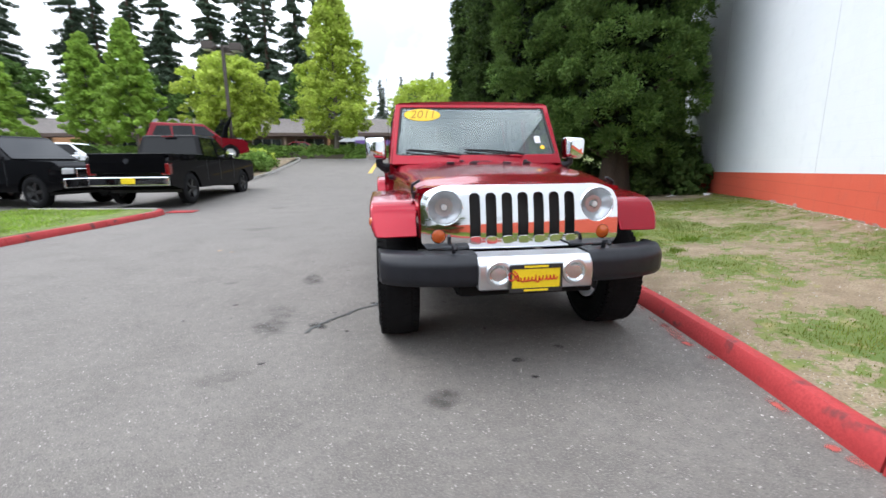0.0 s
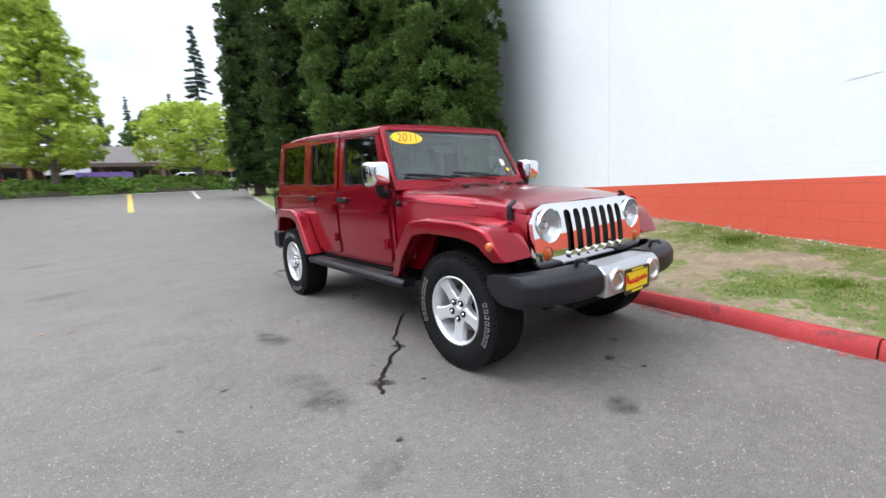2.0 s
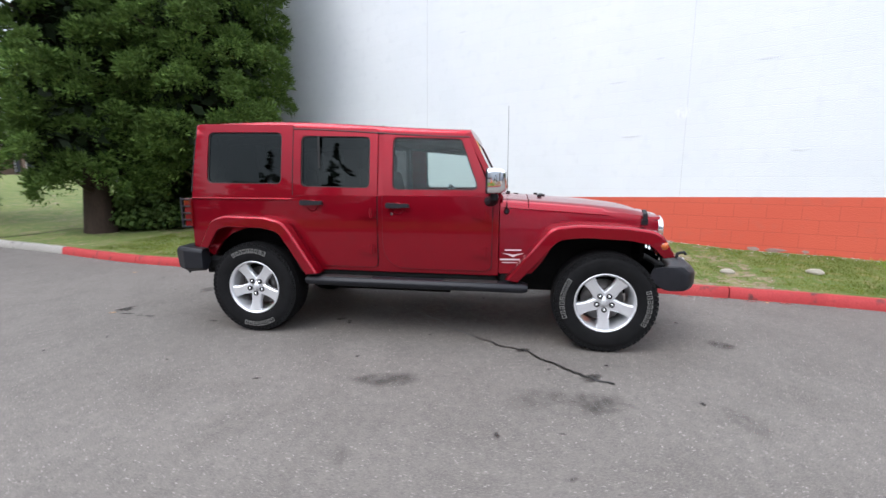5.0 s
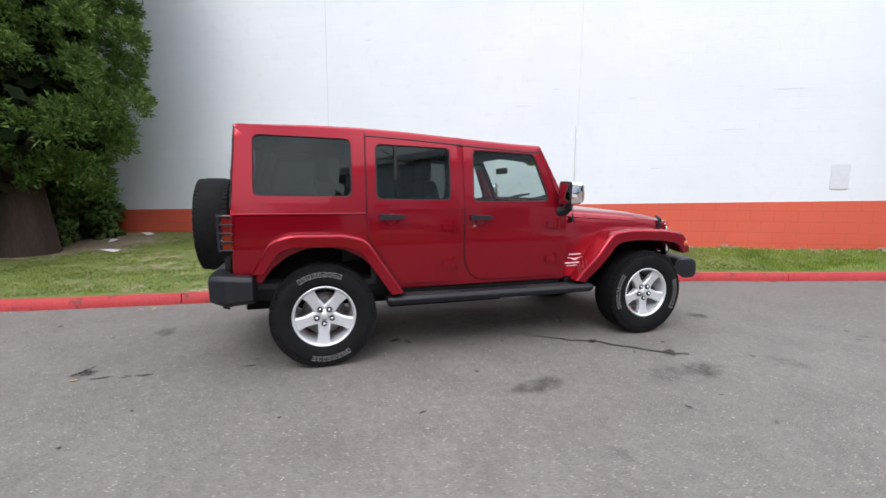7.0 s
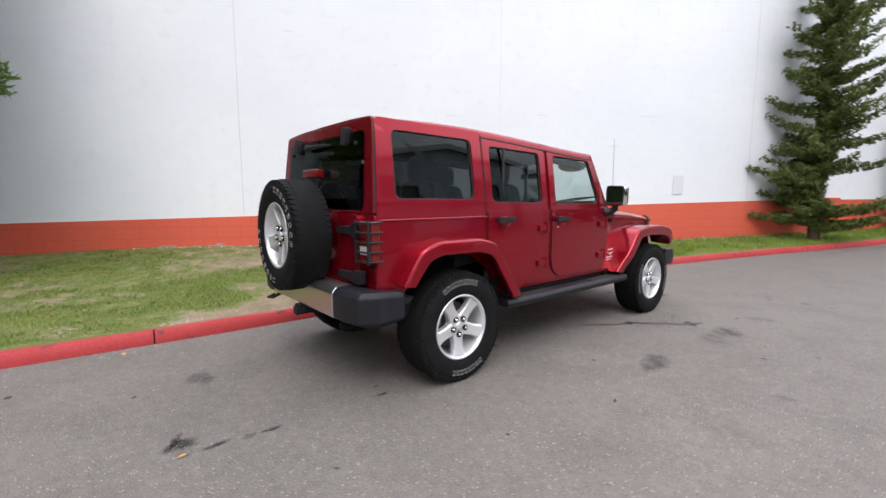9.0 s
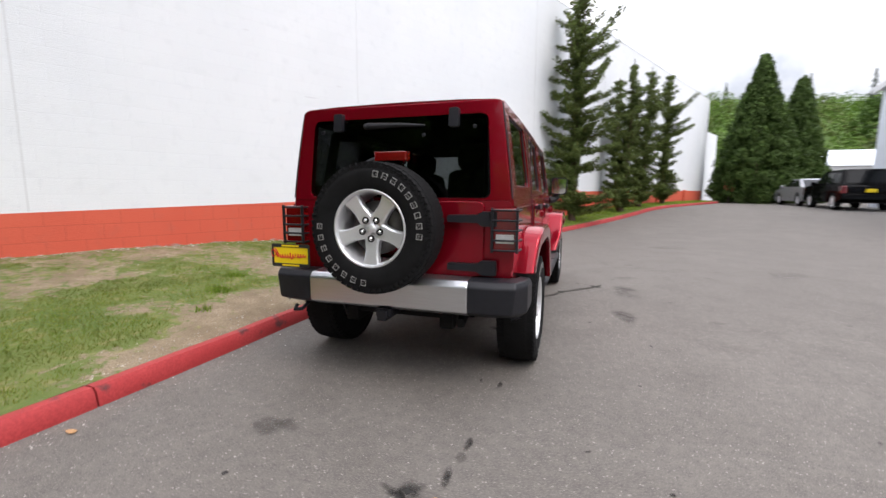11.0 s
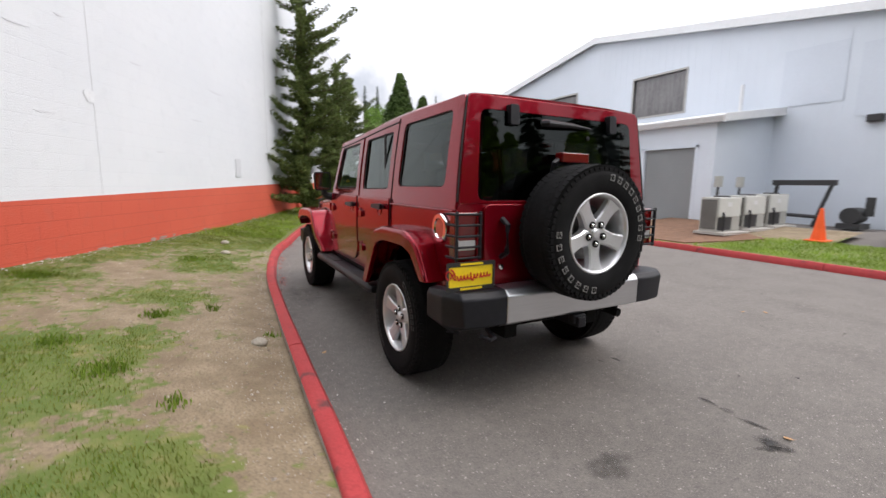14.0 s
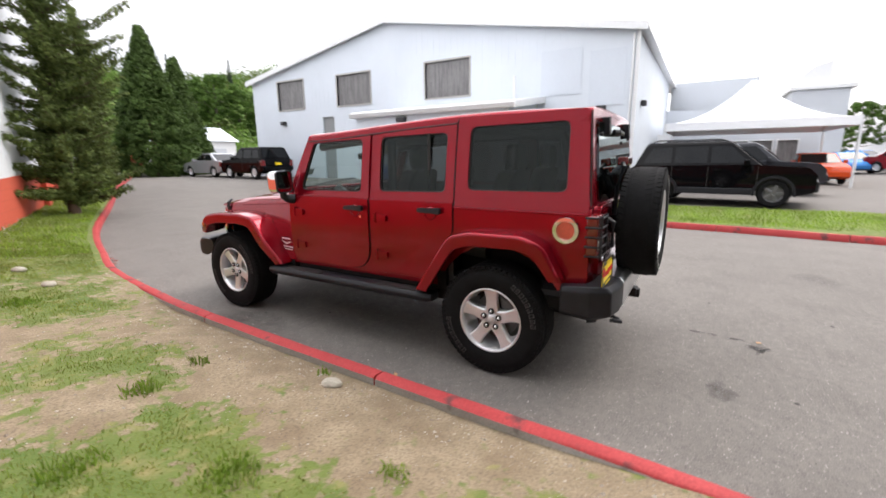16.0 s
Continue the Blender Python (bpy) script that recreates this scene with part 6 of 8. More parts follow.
# shrub at the wall's foot
def shrub(at, rad, h, seed, mat, label, n=60, size=0.07, per=70, name="shrub"):
    s = thing(name, label, "shrub", at=at)
    rng = random.Random(seed)
    puffs = []
    for i in range(n):
        a, q = rng.uniform(0, 6.283), math.sqrt(rng.random()) * rad
        puffs.append(((q * math.cos(a), q * math.sin(a), 0.12 + rng.random() * h * math.sqrt(max(0.05, 1 - (q / rad) ** 2))), rng.uniform(0.14, 0.30)))
    crown("leaves", foliage(puffs, per, size, seed, 0.8), mat, s)
    stems = bmesh.new()
    for i in range(7):
        a = i * 0.9
        tube([(0.05 * math.cos(a), 0.05 * math.sin(a), 0), (rad * 0.5 * math.cos(a), rad * 0.5 * math.sin(a), h * 0.6)], [0.025, 0.008], 6, stems)
    part("stem", stems, BARK, s)
    return s


shrub(bank_at(7.05, 6.4), 0.75, 1.4, 21, CYPRESS, "dark green shrub at the foot of the wall")
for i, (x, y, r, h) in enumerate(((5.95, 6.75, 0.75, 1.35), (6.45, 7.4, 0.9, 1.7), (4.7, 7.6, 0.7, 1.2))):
    shrub(bank_at(x, y), r, h, 120 + i, CEDAR_SHADED, "dark green undergrowth at the foot of the cedar", 70, 0.055, 110)
shrub(bank_at(7.9, 7.6), 0.9, 1.7, 22, CYPRESS, "dark green shrub behind the cedar")


# bright spring trees and dark firs beyond the lot
def broadleaf(name, h, rad, base, seed, mat, shape, label, group, n=150, per=70, size=0.13):
    tree = thing(name, label, "tree", group)
    rng = random.Random(seed)
    puffs, limbs = [], []
    for i in range(n):
        t = (i + rng.random()) / n
        if shape == "pyramid":
            env = rad * (1 - t) ** 0.75 * (0.6 + 0.4 * smoothstep(0, 0.12, t))
        else:
            env = rad * math.sqrt(max(0.02, 1 - (2 * t - 0.85) ** 2 / 1.35))
        ang = i * 2.39996 + rng.uniform(-0.5, 0.5)
        q = env * rng.uniform(0.35, 1.14)
        puffs.append(((q * math.cos(ang), q * math.sin(ang), base + (h - base) * t + 0.12 * q), rng.uniform(0.16, 0.40) * rad / 2.4))
        if i % 11 == 0:
            limbs.append((max(base * 0.8, base + (h - base) * t - 0.5), ang, q * 0.9, 0.5))
    part("trunk", trunk_mesh(h * 0.93, 0.14 * rad / 2.2, 0, seed, limbs), GREY_BARK, tree, smooth=True)
    crown("crown", foliage(puffs, per, size, seed, 0.7), mat, tree)
    return tree


def put(tree, x, y, turn=0, k=1.0, z=None):
    tree.matrix_basis = pose(x, y, road_height(x, y) if z is None else z, 0, 0, turn) @ Matrix.Scale(k, 4)


pyramid = broadleaf("spring_tree", 11.0, 3.1, 1.6, 31, MAPLE, "pyramid", "bright yellow-green tree in fresh spring leaf", "spring trees", 420, 46)
put(pyramid, -3.9, 27.6)
round_tree = broadleaf("spring_tree", 6.6, 3.0, 1.5, 32, MAPLE, "round", "bright yellow-green tree in fresh spring leaf", "spring trees", 330, 46)
put(round_tree, -10.9, 28.0)
third = broadleaf("spring_tree", 5.4, 3.2, 1.3, 33, MAPLE, "round", "thin-topped yellow-green tree in spring leaf", "spring trees", 220, 32)
put(third, 3.2, 28.8)
copy_thing(third, pose(9.6, 30.5, 1.5, 0, 0, 100))
copy_thing(pyramid, pose(17.5, 33.0, 1.5, 0, 0, 70) @ Matrix.Scale(0.7, 4))
mid_tree = broadleaf("young_tree", 9.0, 2.2, 1.3, 34, MID_LEAF, "pyramid", "mid-green young tree behind the parked trucks", "young trees", 340, 44)
put(mid_tree, -16.6, 27.2, 0, 0.95)
copy_thing(mid_tree, pose(-21.0, 30.5, 1.5, 0, 0, 50))
copy_thing(mid_tree, pose(-23.5, 25.5, 1.3, 0, 0, 130) @ Matrix.Scale(0.9, 4))
copy_thing(mid_tree, pose(-28.0, 28.5, 1.5, 0, 0, 200) @ Matrix.Scale(1.05, 4))
back_tree = broadleaf("garden_tree", 9.0, 4.2, 1.5, 35, leaf_material("dull_green_leaf", (0.06, 0.13, 0.026), (0.14, 0.23, 0.05)), "round", "dull green tree behind the low building", "garden trees", 140, 60, 0.18)
put(back_tree, -8.5, 47)
for x, y, t, k in ((4, 50, 40, 0.9), (14, 52, 90, 1.1), (24, 46, 140, 1.0), (33, 50, 10, 1.2), (-26, 48, 200, 1.0), (-38, 46, 20, 1.1), (44, 44, 60, 1.3), (-60, 38, 60, 1.5), (-75, 20, 60, 0.7), (40, 30, 80, 1.0)):
    copy_thing(back_tree, pose(x, y, 1.5, 0, 0, t) @ Matrix.Scale(k, 4))


def fir(h, rad, seed, label):
    tree = thing("fir_tree", label, "tree", "tall dark firs")
    rng = random.Random(seed)
    puffs = []
    z = 2.0
    while z < h:
        t = z / h
        env = rad * (1 - t) ** 0.85
        for k in range(max(3, int(9 * (1 - t)))):
            ang = rng.uniform(0, 6.283)
            ln = env * rng.uniform(0.5, 1.1) + 0.15
            for f in (0.3, 0.55, 0.8, 1.0):
                puffs.append(((math.cos(ang) * ln * f, math.sin(ang) * ln * f, z - 0.30 * ln * f), 0.28 + 0.50 * (1 - t) * (1.25 - f)))
        z += 0.62
    part("trunk", trunk_mesh(h, 0.35, 0, seed), BARK, tree, smooth=True)
    crown("crown", foliage(puffs, 46, 0.20, seed, 0.45, 0.3, 0.34, 0.3), FAR_FIR, tree)
    return tree


fir_a, fir_b = fir(26, 4.2, 51, "tall dark fir on the skyline"), fir(24, 3.4, 52, "tall dark narrow fir on the skyline")
put(fir_a, -30, 56, 0, 1.0, 1.4)
put(fir_b, -25.5, 54, 0, 1.15, 1.4)
for k, (x, y, sc) in enumerate(((-35, 58, 0.95), (-43, 54, 1.05), (-17.5, 58, 1.15), (-11.5, 60, 1.05), (-9, 62, 0.95), (-50, 50, 1.0), (-58, 52, 1.2), (-21.5, 57, 1.1), (-14.5, 56, 1.0), (-38.5, 60, 1.1), (8, 70, 0.55), (3, 72, 0.5), (0, 74, 0.48), (30, 64, 0.95), (33, 66, 0.7), (20, 72, 0.6), (13.8, 79.8, 1.05), (-3.6, 60, 0.52), (-0.6, 63, 0.45), (46, 60, 0.8), (-70, 45, 1.0), (-66, 30, 0.9))):
    copy_thing((fir_a, fir_b)[k % 2], pose(x, y, 1.4, 0, 0, 40 * k) @ Matrix.Scale(sc, 4))

# ivy bank between the lot and the street
rng = random.Random(77)
puffs = []
for i in range(900):
    x, v = rng.uniform(-30, 4.6), rng.random()
    puffs.append(((x, 26.6 + 2.6 * v + 0.3 * math.sin(x), 1.5 + 0.75 * math.sin(v * 2.4) + rng.uniform(-0.1, 0.12)), rng.uniform(0.22, 0.42)))
ivy = thing("ivy_bank", "low bank of leafy green ivy along the lot's edge", "hedge", kind="stuff")
crown("ivy_leaves", foliage(puffs, 60, 0.085, 78, 0.7), IVY, ivy)
bm = loft([[(x, 26.2, 1.2), (x, 26.9, 1.75), (x, 28.2, 2.05), (x, 29.6, 1.6)] for x in np.linspace(-30.5, 5, 30)])
part("bank_soil", bm, material("dark_soil", (0.05, 0.04, 0.025), 0.95), ivy)
# planted bed at the corner of the lot, with its kerb
bed_kerb = thing("kerb_4", "grey concrete kerb round the planted bed", "kerb", kind="structure")
kerb_stones(bed_kerb, smooth_line([(-9.6, 14.9), (-7.6, 14.9), (-6.75, 15.6), (-6.35, 17.4), (-6.1, 20.5), (-6.0, 25.0), (-6.6, 26.6)]), -1, lambda p: KERB_GREY, length=2.4)
bm = bmesh.new()
rows = [[bm.verts.new((x, y, road_height(x, y) + 0.11)) for x in np.linspace(-13.0, -6.35 - 0.9 * max(0, (16.5 - y) / 1.5), 6)] for y in np.linspace(15.1, 26.4, 12)]
for a, b in zip(rows, rows[1:]):
    for i in range(5):
        bm.faces.new((a[i], a[i + 1], b[i + 1], b[i]))
bed = part("planting_bed", bm, BANK, None, "planted bed of soil and low plants")
tagged(bed, category="bed", kind="structure")
for i, (x, y, r, h) in enumerate(((-7.6, 16.6, 0.8, 0.75), (-7.2, 18.6, 0.8, 0.8), (-8.6, 18.0, 0.9, 0.9), (-7.3, 20.6, 0.8, 0.6), (-9.3, 16.4, 0.7, 0.7), (-8.0, 22.5, 0.9, 0.8), (-10.4, 18.4, 0.9, 1.0))):
    shrub((x, y, road_height(x, y) + 0.1), r, h, 90 + i, (IVY, MAPLE)[i % 3 == 2], "leafy green shrub in the planted bed", 45, 0.08, 50)


# ---- lawn strip, yard and warehouse ----
bm = bmesh.new()
lay = bm.verts.layers.float.new("grass")
rows = []
for y in np.arange(-4.35, 7.1, 0.15):
    x0 = min((p.x for p in line_b if abs(p.y - y) < 0.3), default=-6.9) - 0.15
    row = []
    for i in range(22):
        x = x0 + (-11.3 - x0) * i / 21 if y < 0.2 else x0 + (-9.35 - x0) * i / 21
        v = bm.verts.new((x, y, road_height(x, y) + 0.115 + 0.02 * noise.noise((x, y, 0))))
        v[lay] = 0.95 if x > -9.4 - 0.4 * noise.noise((y, 0, 0)) and y > -1.3 - 0.35 * (x + 7) + 0.3 * noise.noise((x * 2, 3, 0)) else 0.1
        row.append(v)
    rows.append(row)
for a, b in zip(rows, rows[1:]):
    for i in range(21):
        bm.faces.new((a[i], a[i + 1], b[i + 1], b[i]))
LAWN = bank_material()
lawn_3 = part("lawn_3", bm, LAWN, None, "green lawn strip inside the red kerb", smooth=True, angle=80)
tagged(lawn_3, category="grass", kind="structure")
MULCH = material("brown_bark_mulch", (0.16, 0.085, 0.05), 0.95, 0, 0.35, 5, 60, bump=0.02, bump_scale=50)
CONCRETE = material("pale_concrete", (0.42, 0.40, 0.37), 0.85, 0, 0.12, 2, 60, bump=0.003)


def yard_patch(name, poly, lift, mat, label, kind="structure"):
    o = part(name, plate([poly], lambda u, v, d: (u, v, road_height(u, v) + lift - d), 0.08), mat, None, label)
    return tagged(o, category="ground", kind=kind)


yard_patch("mulch_bed", [(-8.62, -6.62), (-8.62, -7.1), (-9.0, -8.0), (-9.7, -9.5), (-10.5, -11.4), (-11.25, -11.4), (-11.25, -6.25)], 0.10, MULCH, "brown mulch bed under the barrels")
yard_patch("concrete_apron", [(-7.3, -4.95), (-8.35, -6.62), (-8.75, -6.55), (-11.25, -6.2), (-11.25, -4.5), (-8.0, -4.5)], 0.035, CONCRETE, "pale concrete apron before the roller door")
yard_patch("mulch_strip", [(-8.2, -4.55), (-11.2, -4.55), (-11.2, -3.7), (-8.9, -0.75), (-8.2, -1.05), (-7.15, -1.5), (-7.12, -3.6), (-7.4, -4.2)], 0.14, MULCH, "brown mulch beside the lawn")

SIDING = material("pale_blue_grey_siding", (0.62, 0.67, 0.73), 0.55, 0.1, 0.04, 0.8, 30)
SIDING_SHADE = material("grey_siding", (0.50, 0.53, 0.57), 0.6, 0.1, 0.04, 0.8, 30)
TRIM = material("white_metal_trim", (0.70, 0.71, 0.72), 0.5, 0.2, 0.05)
PANE_DARK = material("dusty_dark_pane", (0.17, 0.165, 0.165), 0.25, 0, 0.35, 1.5, 12, stretch=(1, 6, 0.6))
FRAME_METAL = material("dull_window_frame", (0.40, 0.39, 0.37), 0.6, 0.3)
ROLLER = material("grey_roller_door", (0.25, 0.26, 0.265), 0.6, 0.2, 0.05, 2, 40)
LAMP_BLACK = material("dark_lamp_housing", (0.03, 0.03, 0.032), 0.6)

FX = -14.4
warehouse = thing("warehouse", "pale blue-grey metal warehouse with a gabled front and dusty windows", "building")
front = [(-21.3, -0.2), (0.25, -0.2), (0.25, 5.92), (-11.0, 7.85), (-21.3, 6.05)]
wins = [(-19.05, -16.95, 4.35, 5.88), (-14.4, -12.15, 4.30, 5.80), (-8.85, -6.55, 4.25, 5.80)]
win_loops = [[(a, c), (b, c), (b, d), (a, d)] for a, b, c, d in wins]
w1 = part("front_wall", plate([front] + win_loops + [[(-15.6, 0.32), (-14.75, 0.32), (-14.75, 3.8), (-15.6, 3.8)]], lambda u, v, d: (FX - d, u, v), 0.15), SIDING, warehouse)
ribs = bmesh.new()
y = -21.2
while y < 0.2:
    zt = float(np.interp(y, [-21.3, -11.0, 0.25], [6.05, 7.85, 5.92])) - 0.05
    spans = [(0.1, zt)]
    for a, b, c, d in wins + [(-15.7, -14.7, 0.0, 3.9)]:
        if a - 0.08 < y < b + 0.08:
            spans = [(0.1, c - 0.08), (d + 0.08, zt)] if c > 0.5 else [(d + 0.08, zt)]
    for s0, s1 in spans:
        if s1 > s0:
            box((FX + 0.001, y - 0.012, s0), (FX + 0.005, y + 0.012, s1), ribs)
    y += 0.305
part("siding_rib", ribs, SIDING, warehouse, "raised ribs of the metal siding")["kind"] = "stuff"
part("side_wall", plate([[(FX - 0.15, -0.2), (-30, -0.2), (-30, 6.0), (FX - 0.15, 5.92)]], lambda u, v, d: (u, 0.25 - d, v), 0.15), SIDING, warehouse)
part("far_side_wall", plate([[(FX - 0.15, -0.2), (-34, -0.2), (-34, 6.0), (FX - 0.15, 6.0)]], lambda u, v, d: (u, -21.3 + d, v), 0.15), SIDING, warehouse)
for (ya, za), (yb, zb) in (((-21.6, 6.0), (-11.0, 7.95)), ((-11.0, 7.95), (0.55, 5.97))):
    rings = [[(x, ya, za), (x, yb, zb), (x, yb, zb + 0.12), (x, ya, za + 0.12)] for x in (FX + 0.25, -34.5)]
    part("roof_slope", loft(rings), TRIM, warehouse, "pale metal roof slope")
    rings = [[(x, ya, za - 0.14), (x, yb, zb - 0.14), (x, yb, zb + 0.13), (x, ya, za + 0.13)] for x in (FX + 0.27, FX + 0.21)]
    part("roof_trim", loft(rings), TRIM, warehouse)
part("corner_trim", box((FX - 0.05, 0.2, 0.1), (FX + 0.06, 0.32, 5.9)), TRIM, warehouse)
part("downpipe", tube([(FX + 0.08, 0.12, 5.8), (FX + 0.08, 0.12, 0.3)], 0.045, 8), TRIM, warehouse)
for a, b, c, d in wins:
    w = part("window", box((FX - 0.13, a, c), (FX - 0.09, b, d)), PANE_DARK, warehouse, "dusty dark window with hanging blinds")
    part("window_frame", plate([[(a - 0.07, c - 0.07), (b + 0.07, c - 0.07), (b + 0.07, d + 0.07), (a - 0.07, d + 0.07)], [(a, c), (b, c), (b, d), (a, d)]], lambda u, v, dd: (FX + 0.03 - dd, u, v), 0.14), FRAME_METAL, w)
    n = 9
    for i in range(n):
        yy = a + (b - a) * (i + 0.5) / n
        part("blind_strip", box((FX - 0.09, yy - 0.09, c + 0.02 + 0.1 * (i % 3 == 1)), (FX - 0.085, yy + 0.09, d - 0.02)), PANE_DARK, w)
part("entry_door", box((FX - 0.12, -15.6, 0.3), (FX - 0.08, -14.75, 3.8)), ROLLER, warehouse)
for y, z in ((-18.7, 3.6), (-0.9, 3.3)):
    l = part("wall_lamp", box((FX, y - 0.18, z - 0.1), (FX + 0.2, y + 0.18, z + 0.1)), LAMP_BLACK, warehouse, bevel=0.03)
for i, (y0, w, z0, h) in enumerate(((-3.3, 1.6, 3.9, 1.7), (-1.4, 1.3, 3.4, 2.0))):
    part("faded_panel", box((FX + 0.016, y0, z0), (FX + 0.02, y0 + w, z0 + h)), material("faded_siding_patch", (0.585, 0.635, 0.70), 0.6, 0.1, 0.04, 0.8, 30), warehouse)
part("side_lamp", box((-16.6, 0.26, 3.5), (-16.2, 0.45, 3.7)), LAMP_BLACK, warehouse, bevel=0.03)
part("vent_pipe", tube([(FX + 0.35, -4.3, 3.7), (FX + 0.35, -4.3, 4.75)], 0.06, 8), TRIM, warehouse)

# lean-to shed in front of the warehouse
SX = -11.25
shed = thing("shed", "pale blue-grey lean-to shed with a grey roller door", "building")
part("front_wall", plate([[(-10.4, 0.0), (-3.4, 0.0), (-3.4, 3.30), (-10.4, 3.30)], [(-5.72, 0.2), (-4.0, 0.2), (-4.0, 2.55), (-5.72, 2.55)]], lambda u, v, d: (SX - d, u, v), 0.12), SIDING, shed)
part("end_wall", plate([[(SX - 0.12, 0.0), (FX, 0.0), (FX, 3.75), (SX - 0.12, 3.30)]], lambda u, v, d: (u, -3.4 - d, v), 0.12), SIDING, shed)
part("end_wall", plate([[(SX - 0.12, 0.0), (FX, 0.0), (FX, 3.75), (SX - 0.12, 3.30)]], lambda u, v, d: (u, -10.4 + d, v), 0.12), SIDING, shed)
part("roof", loft([[(SX + 0.22, y, 3.32), (FX, y, 3.80), (FX, y, 3.88), (SX + 0.22, y, 3.40)] for y in (-10.6, -3.15)]), TRIM, shed)
gut = part("gutter", loft([[(SX + 0.02, y, 3.22), (SX + 0.20, y, 3.22), (SX + 0.26, y, 3.38), (SX + 0.02, y, 3.42)] for y in (-10.62, -3.12)]), TRIM, shed, "white gutter", bevel=0.01)
for i in range(24):
    y = -10.5 + i * 0.31
    part("roof_corrugation", loft([[(x, y - 0.03, z), (x, y, z + 0.035), (x, y + 0.03, z)] for x, z in ((SX + 0.2, 3.405), (FX, 3.885))]), TRIM, shed)
part("eave_trim", loft([[(SX + 0.2, -3.14, 3.2), (FX, -3.14, 3.66), (FX, -3.14, 3.9), (SX + 0.2, -3.14, 3.42)], [(SX + 0.2, -3.08, 3.2), (FX, -3.08, 3.66), (FX, -3.08, 3.9), (SX + 0.2, -3.08, 3.42)]]), TRIM, shed)
door = part("roller_door", box((SX - 0.12, -5.72, 0.2), (SX - 0.08, -4.0, 2.55)), ROLLER, shed, "closed grey roller door")
for i in range(22):
    part("door_slat", box((SX - 0.079, -5.70, 0.23 + i * 0.105), (SX - 0.074, -4.02, 0.23 + i * 0.105 + 0.098)), ROLLER, door, bevel=0.006)
for y in (-5.79, -3.93):
    part("door_jamb", box((SX - 0.02, y - 0.045, 0.1), (SX + 0.015, y + 0.045, 2.62)), SIDING, shed)
part("door_head", box((SX - 0.02, -5.86, 2.55), (SX + 0.015, -3.86, 2.62)), SIDING, shed)
l = part("wall_lamp", box((SX, -8.15, 2.95), (SX + 0.22, -7.75, 3.15)), LAMP_BLACK, shed, "dark wall lamp", bevel=0.04)
part("alarm_bell", lathe([(0.0, 0.06), (0.06, 0.05), (0.09, 0.0)], 16, m=Matrix.Translation((SX, -9.6, 2.15)) @ FLIP), TRIM, shed)

# link building and marquee
link = thing("link_building", "low grey flat-roofed building behind the marquee", "building")
LINK_WINDOWS = (3.9, 5.1, 6.3)
part("wall", plate([[(0.3, 0.0), (8.2, 0.0), (8.2, 4.05), (0.3, 4.3)]] + [[(a, 0.9), (a + 0.95, 0.9), (a + 0.95, 2.3), (a, 2.3)] for a in LINK_WINDOWS], lambda u, v, d: (-29.0 - d, u, v), 0.2), SIDING_SHADE, link)
part("end_wall", box((-36.0, 8.0, 0.0), (-29.2, 8.2, 4.0)), SIDING_SHADE, link)
part("upper_wall", box((-31.5, 0.3, 3.5), (-31.2, 5.2, 6.25)), SIDING_SHADE, link)
hall = thing("far_hall", "pale far hall with a curved roof fin beyond the lot", "building")
part("wall", box((-56, 9.2, 0.0), (-50, 13.4, 7.3)), SIDING_SHADE, hall, bevel=0.05)
part("cornice", box((-56.2, 9.0, 7.3), (-49.8, 13.8, 7.6)), TRIM, hall)
fin = [(9.6, 7.6), (12.0, 7.6), (12.0, 9.8)] + [(12.0 - 2.4 * math.sin(a), 7.6 + 2.1 * math.cos(a)) for a in np.linspace(0.15, 1.4, 8)]
part("roof_fin", plate([fin], lambda u, v, d: (-50.5 - d, u, v), 0.3), TRIM, hall)
for a in LINK_WINDOWS:
    w = part("window", box((-29.15, a, 0.9), (-29.1, a + 0.95, 2.3)), PANE_DARK, link)
    part("window_frame", plate([[(a - 0.06, 0.84), (a + 1.01, 0.84), (a + 1.01, 2.36), (a - 0.06, 2.36)], [(a, 0.9), (a + 0.95, 0.9), (a + 0.95, 2.3), (a, 2.3)]], lambda u, v, d: (-28.97 - d, u, v), 0.1), TRIM, w)
TENT = material("white_marquee_fabric", (0.82, 0.83, 0.85), 0.6, 0, 0.03, 1, 20)
marquee = thing("marquee", "white peaked marquee tent on poles", "tent")
TX0, TX1, TY0, TY1, TZ = -27.2, -20.6, 0.9, 8.0, 3.0
bm = bmesh.new()
cx, cy, N = (TX0 + TX1) / 2, (TY0 + TY1) / 2, 12
rows = []
for k in range(N + 1):
    t = k / N
    z = TZ + 2.1 * t ** 1.9
    row = []
    for x, y in [(TX0 + (TX1 - TX0) * i / 8, TY0) for i in range(8)] + [(TX1, TY0 + (TY1 - TY0) * i / 8) for i in range(8)] + [(TX1 - (TX1 - TX0) * i / 8, TY1) for i in range(8)] + [(TX0, TY1 - (TY1 - TY0) * i / 8) for i in range(8)]:
        row.append((cx + (x - cx) * (1 - t * 0.97), cy + (y - cy) * (1 - t * 0.97), z))
    rows.append(row)
part("canopy", loft(rows, caps=False), TENT, marquee, smooth=True, angle=30)
val = [[(x + (0.02 if x > cx else -0.02), y, z) for x, y, _z in rows[0]] for z in (TZ + 0.01, TZ - 0.36)]
part("valance", loft(val, caps=False), TENT, marquee)
for x in (TX0, TX1):
    for y in (TY0, TY1):
        part("pole", tube([(x, y, road_height(x, y)), (x, y, TZ)], 0.05, 8), TRIM, marquee)
part("banner_leg", box((TX1 + 0.02, TY0 - 0.3, 1.2), (TX1 + 0.1, TY0 + 0.3, 2.5)), TRIM, marquee)

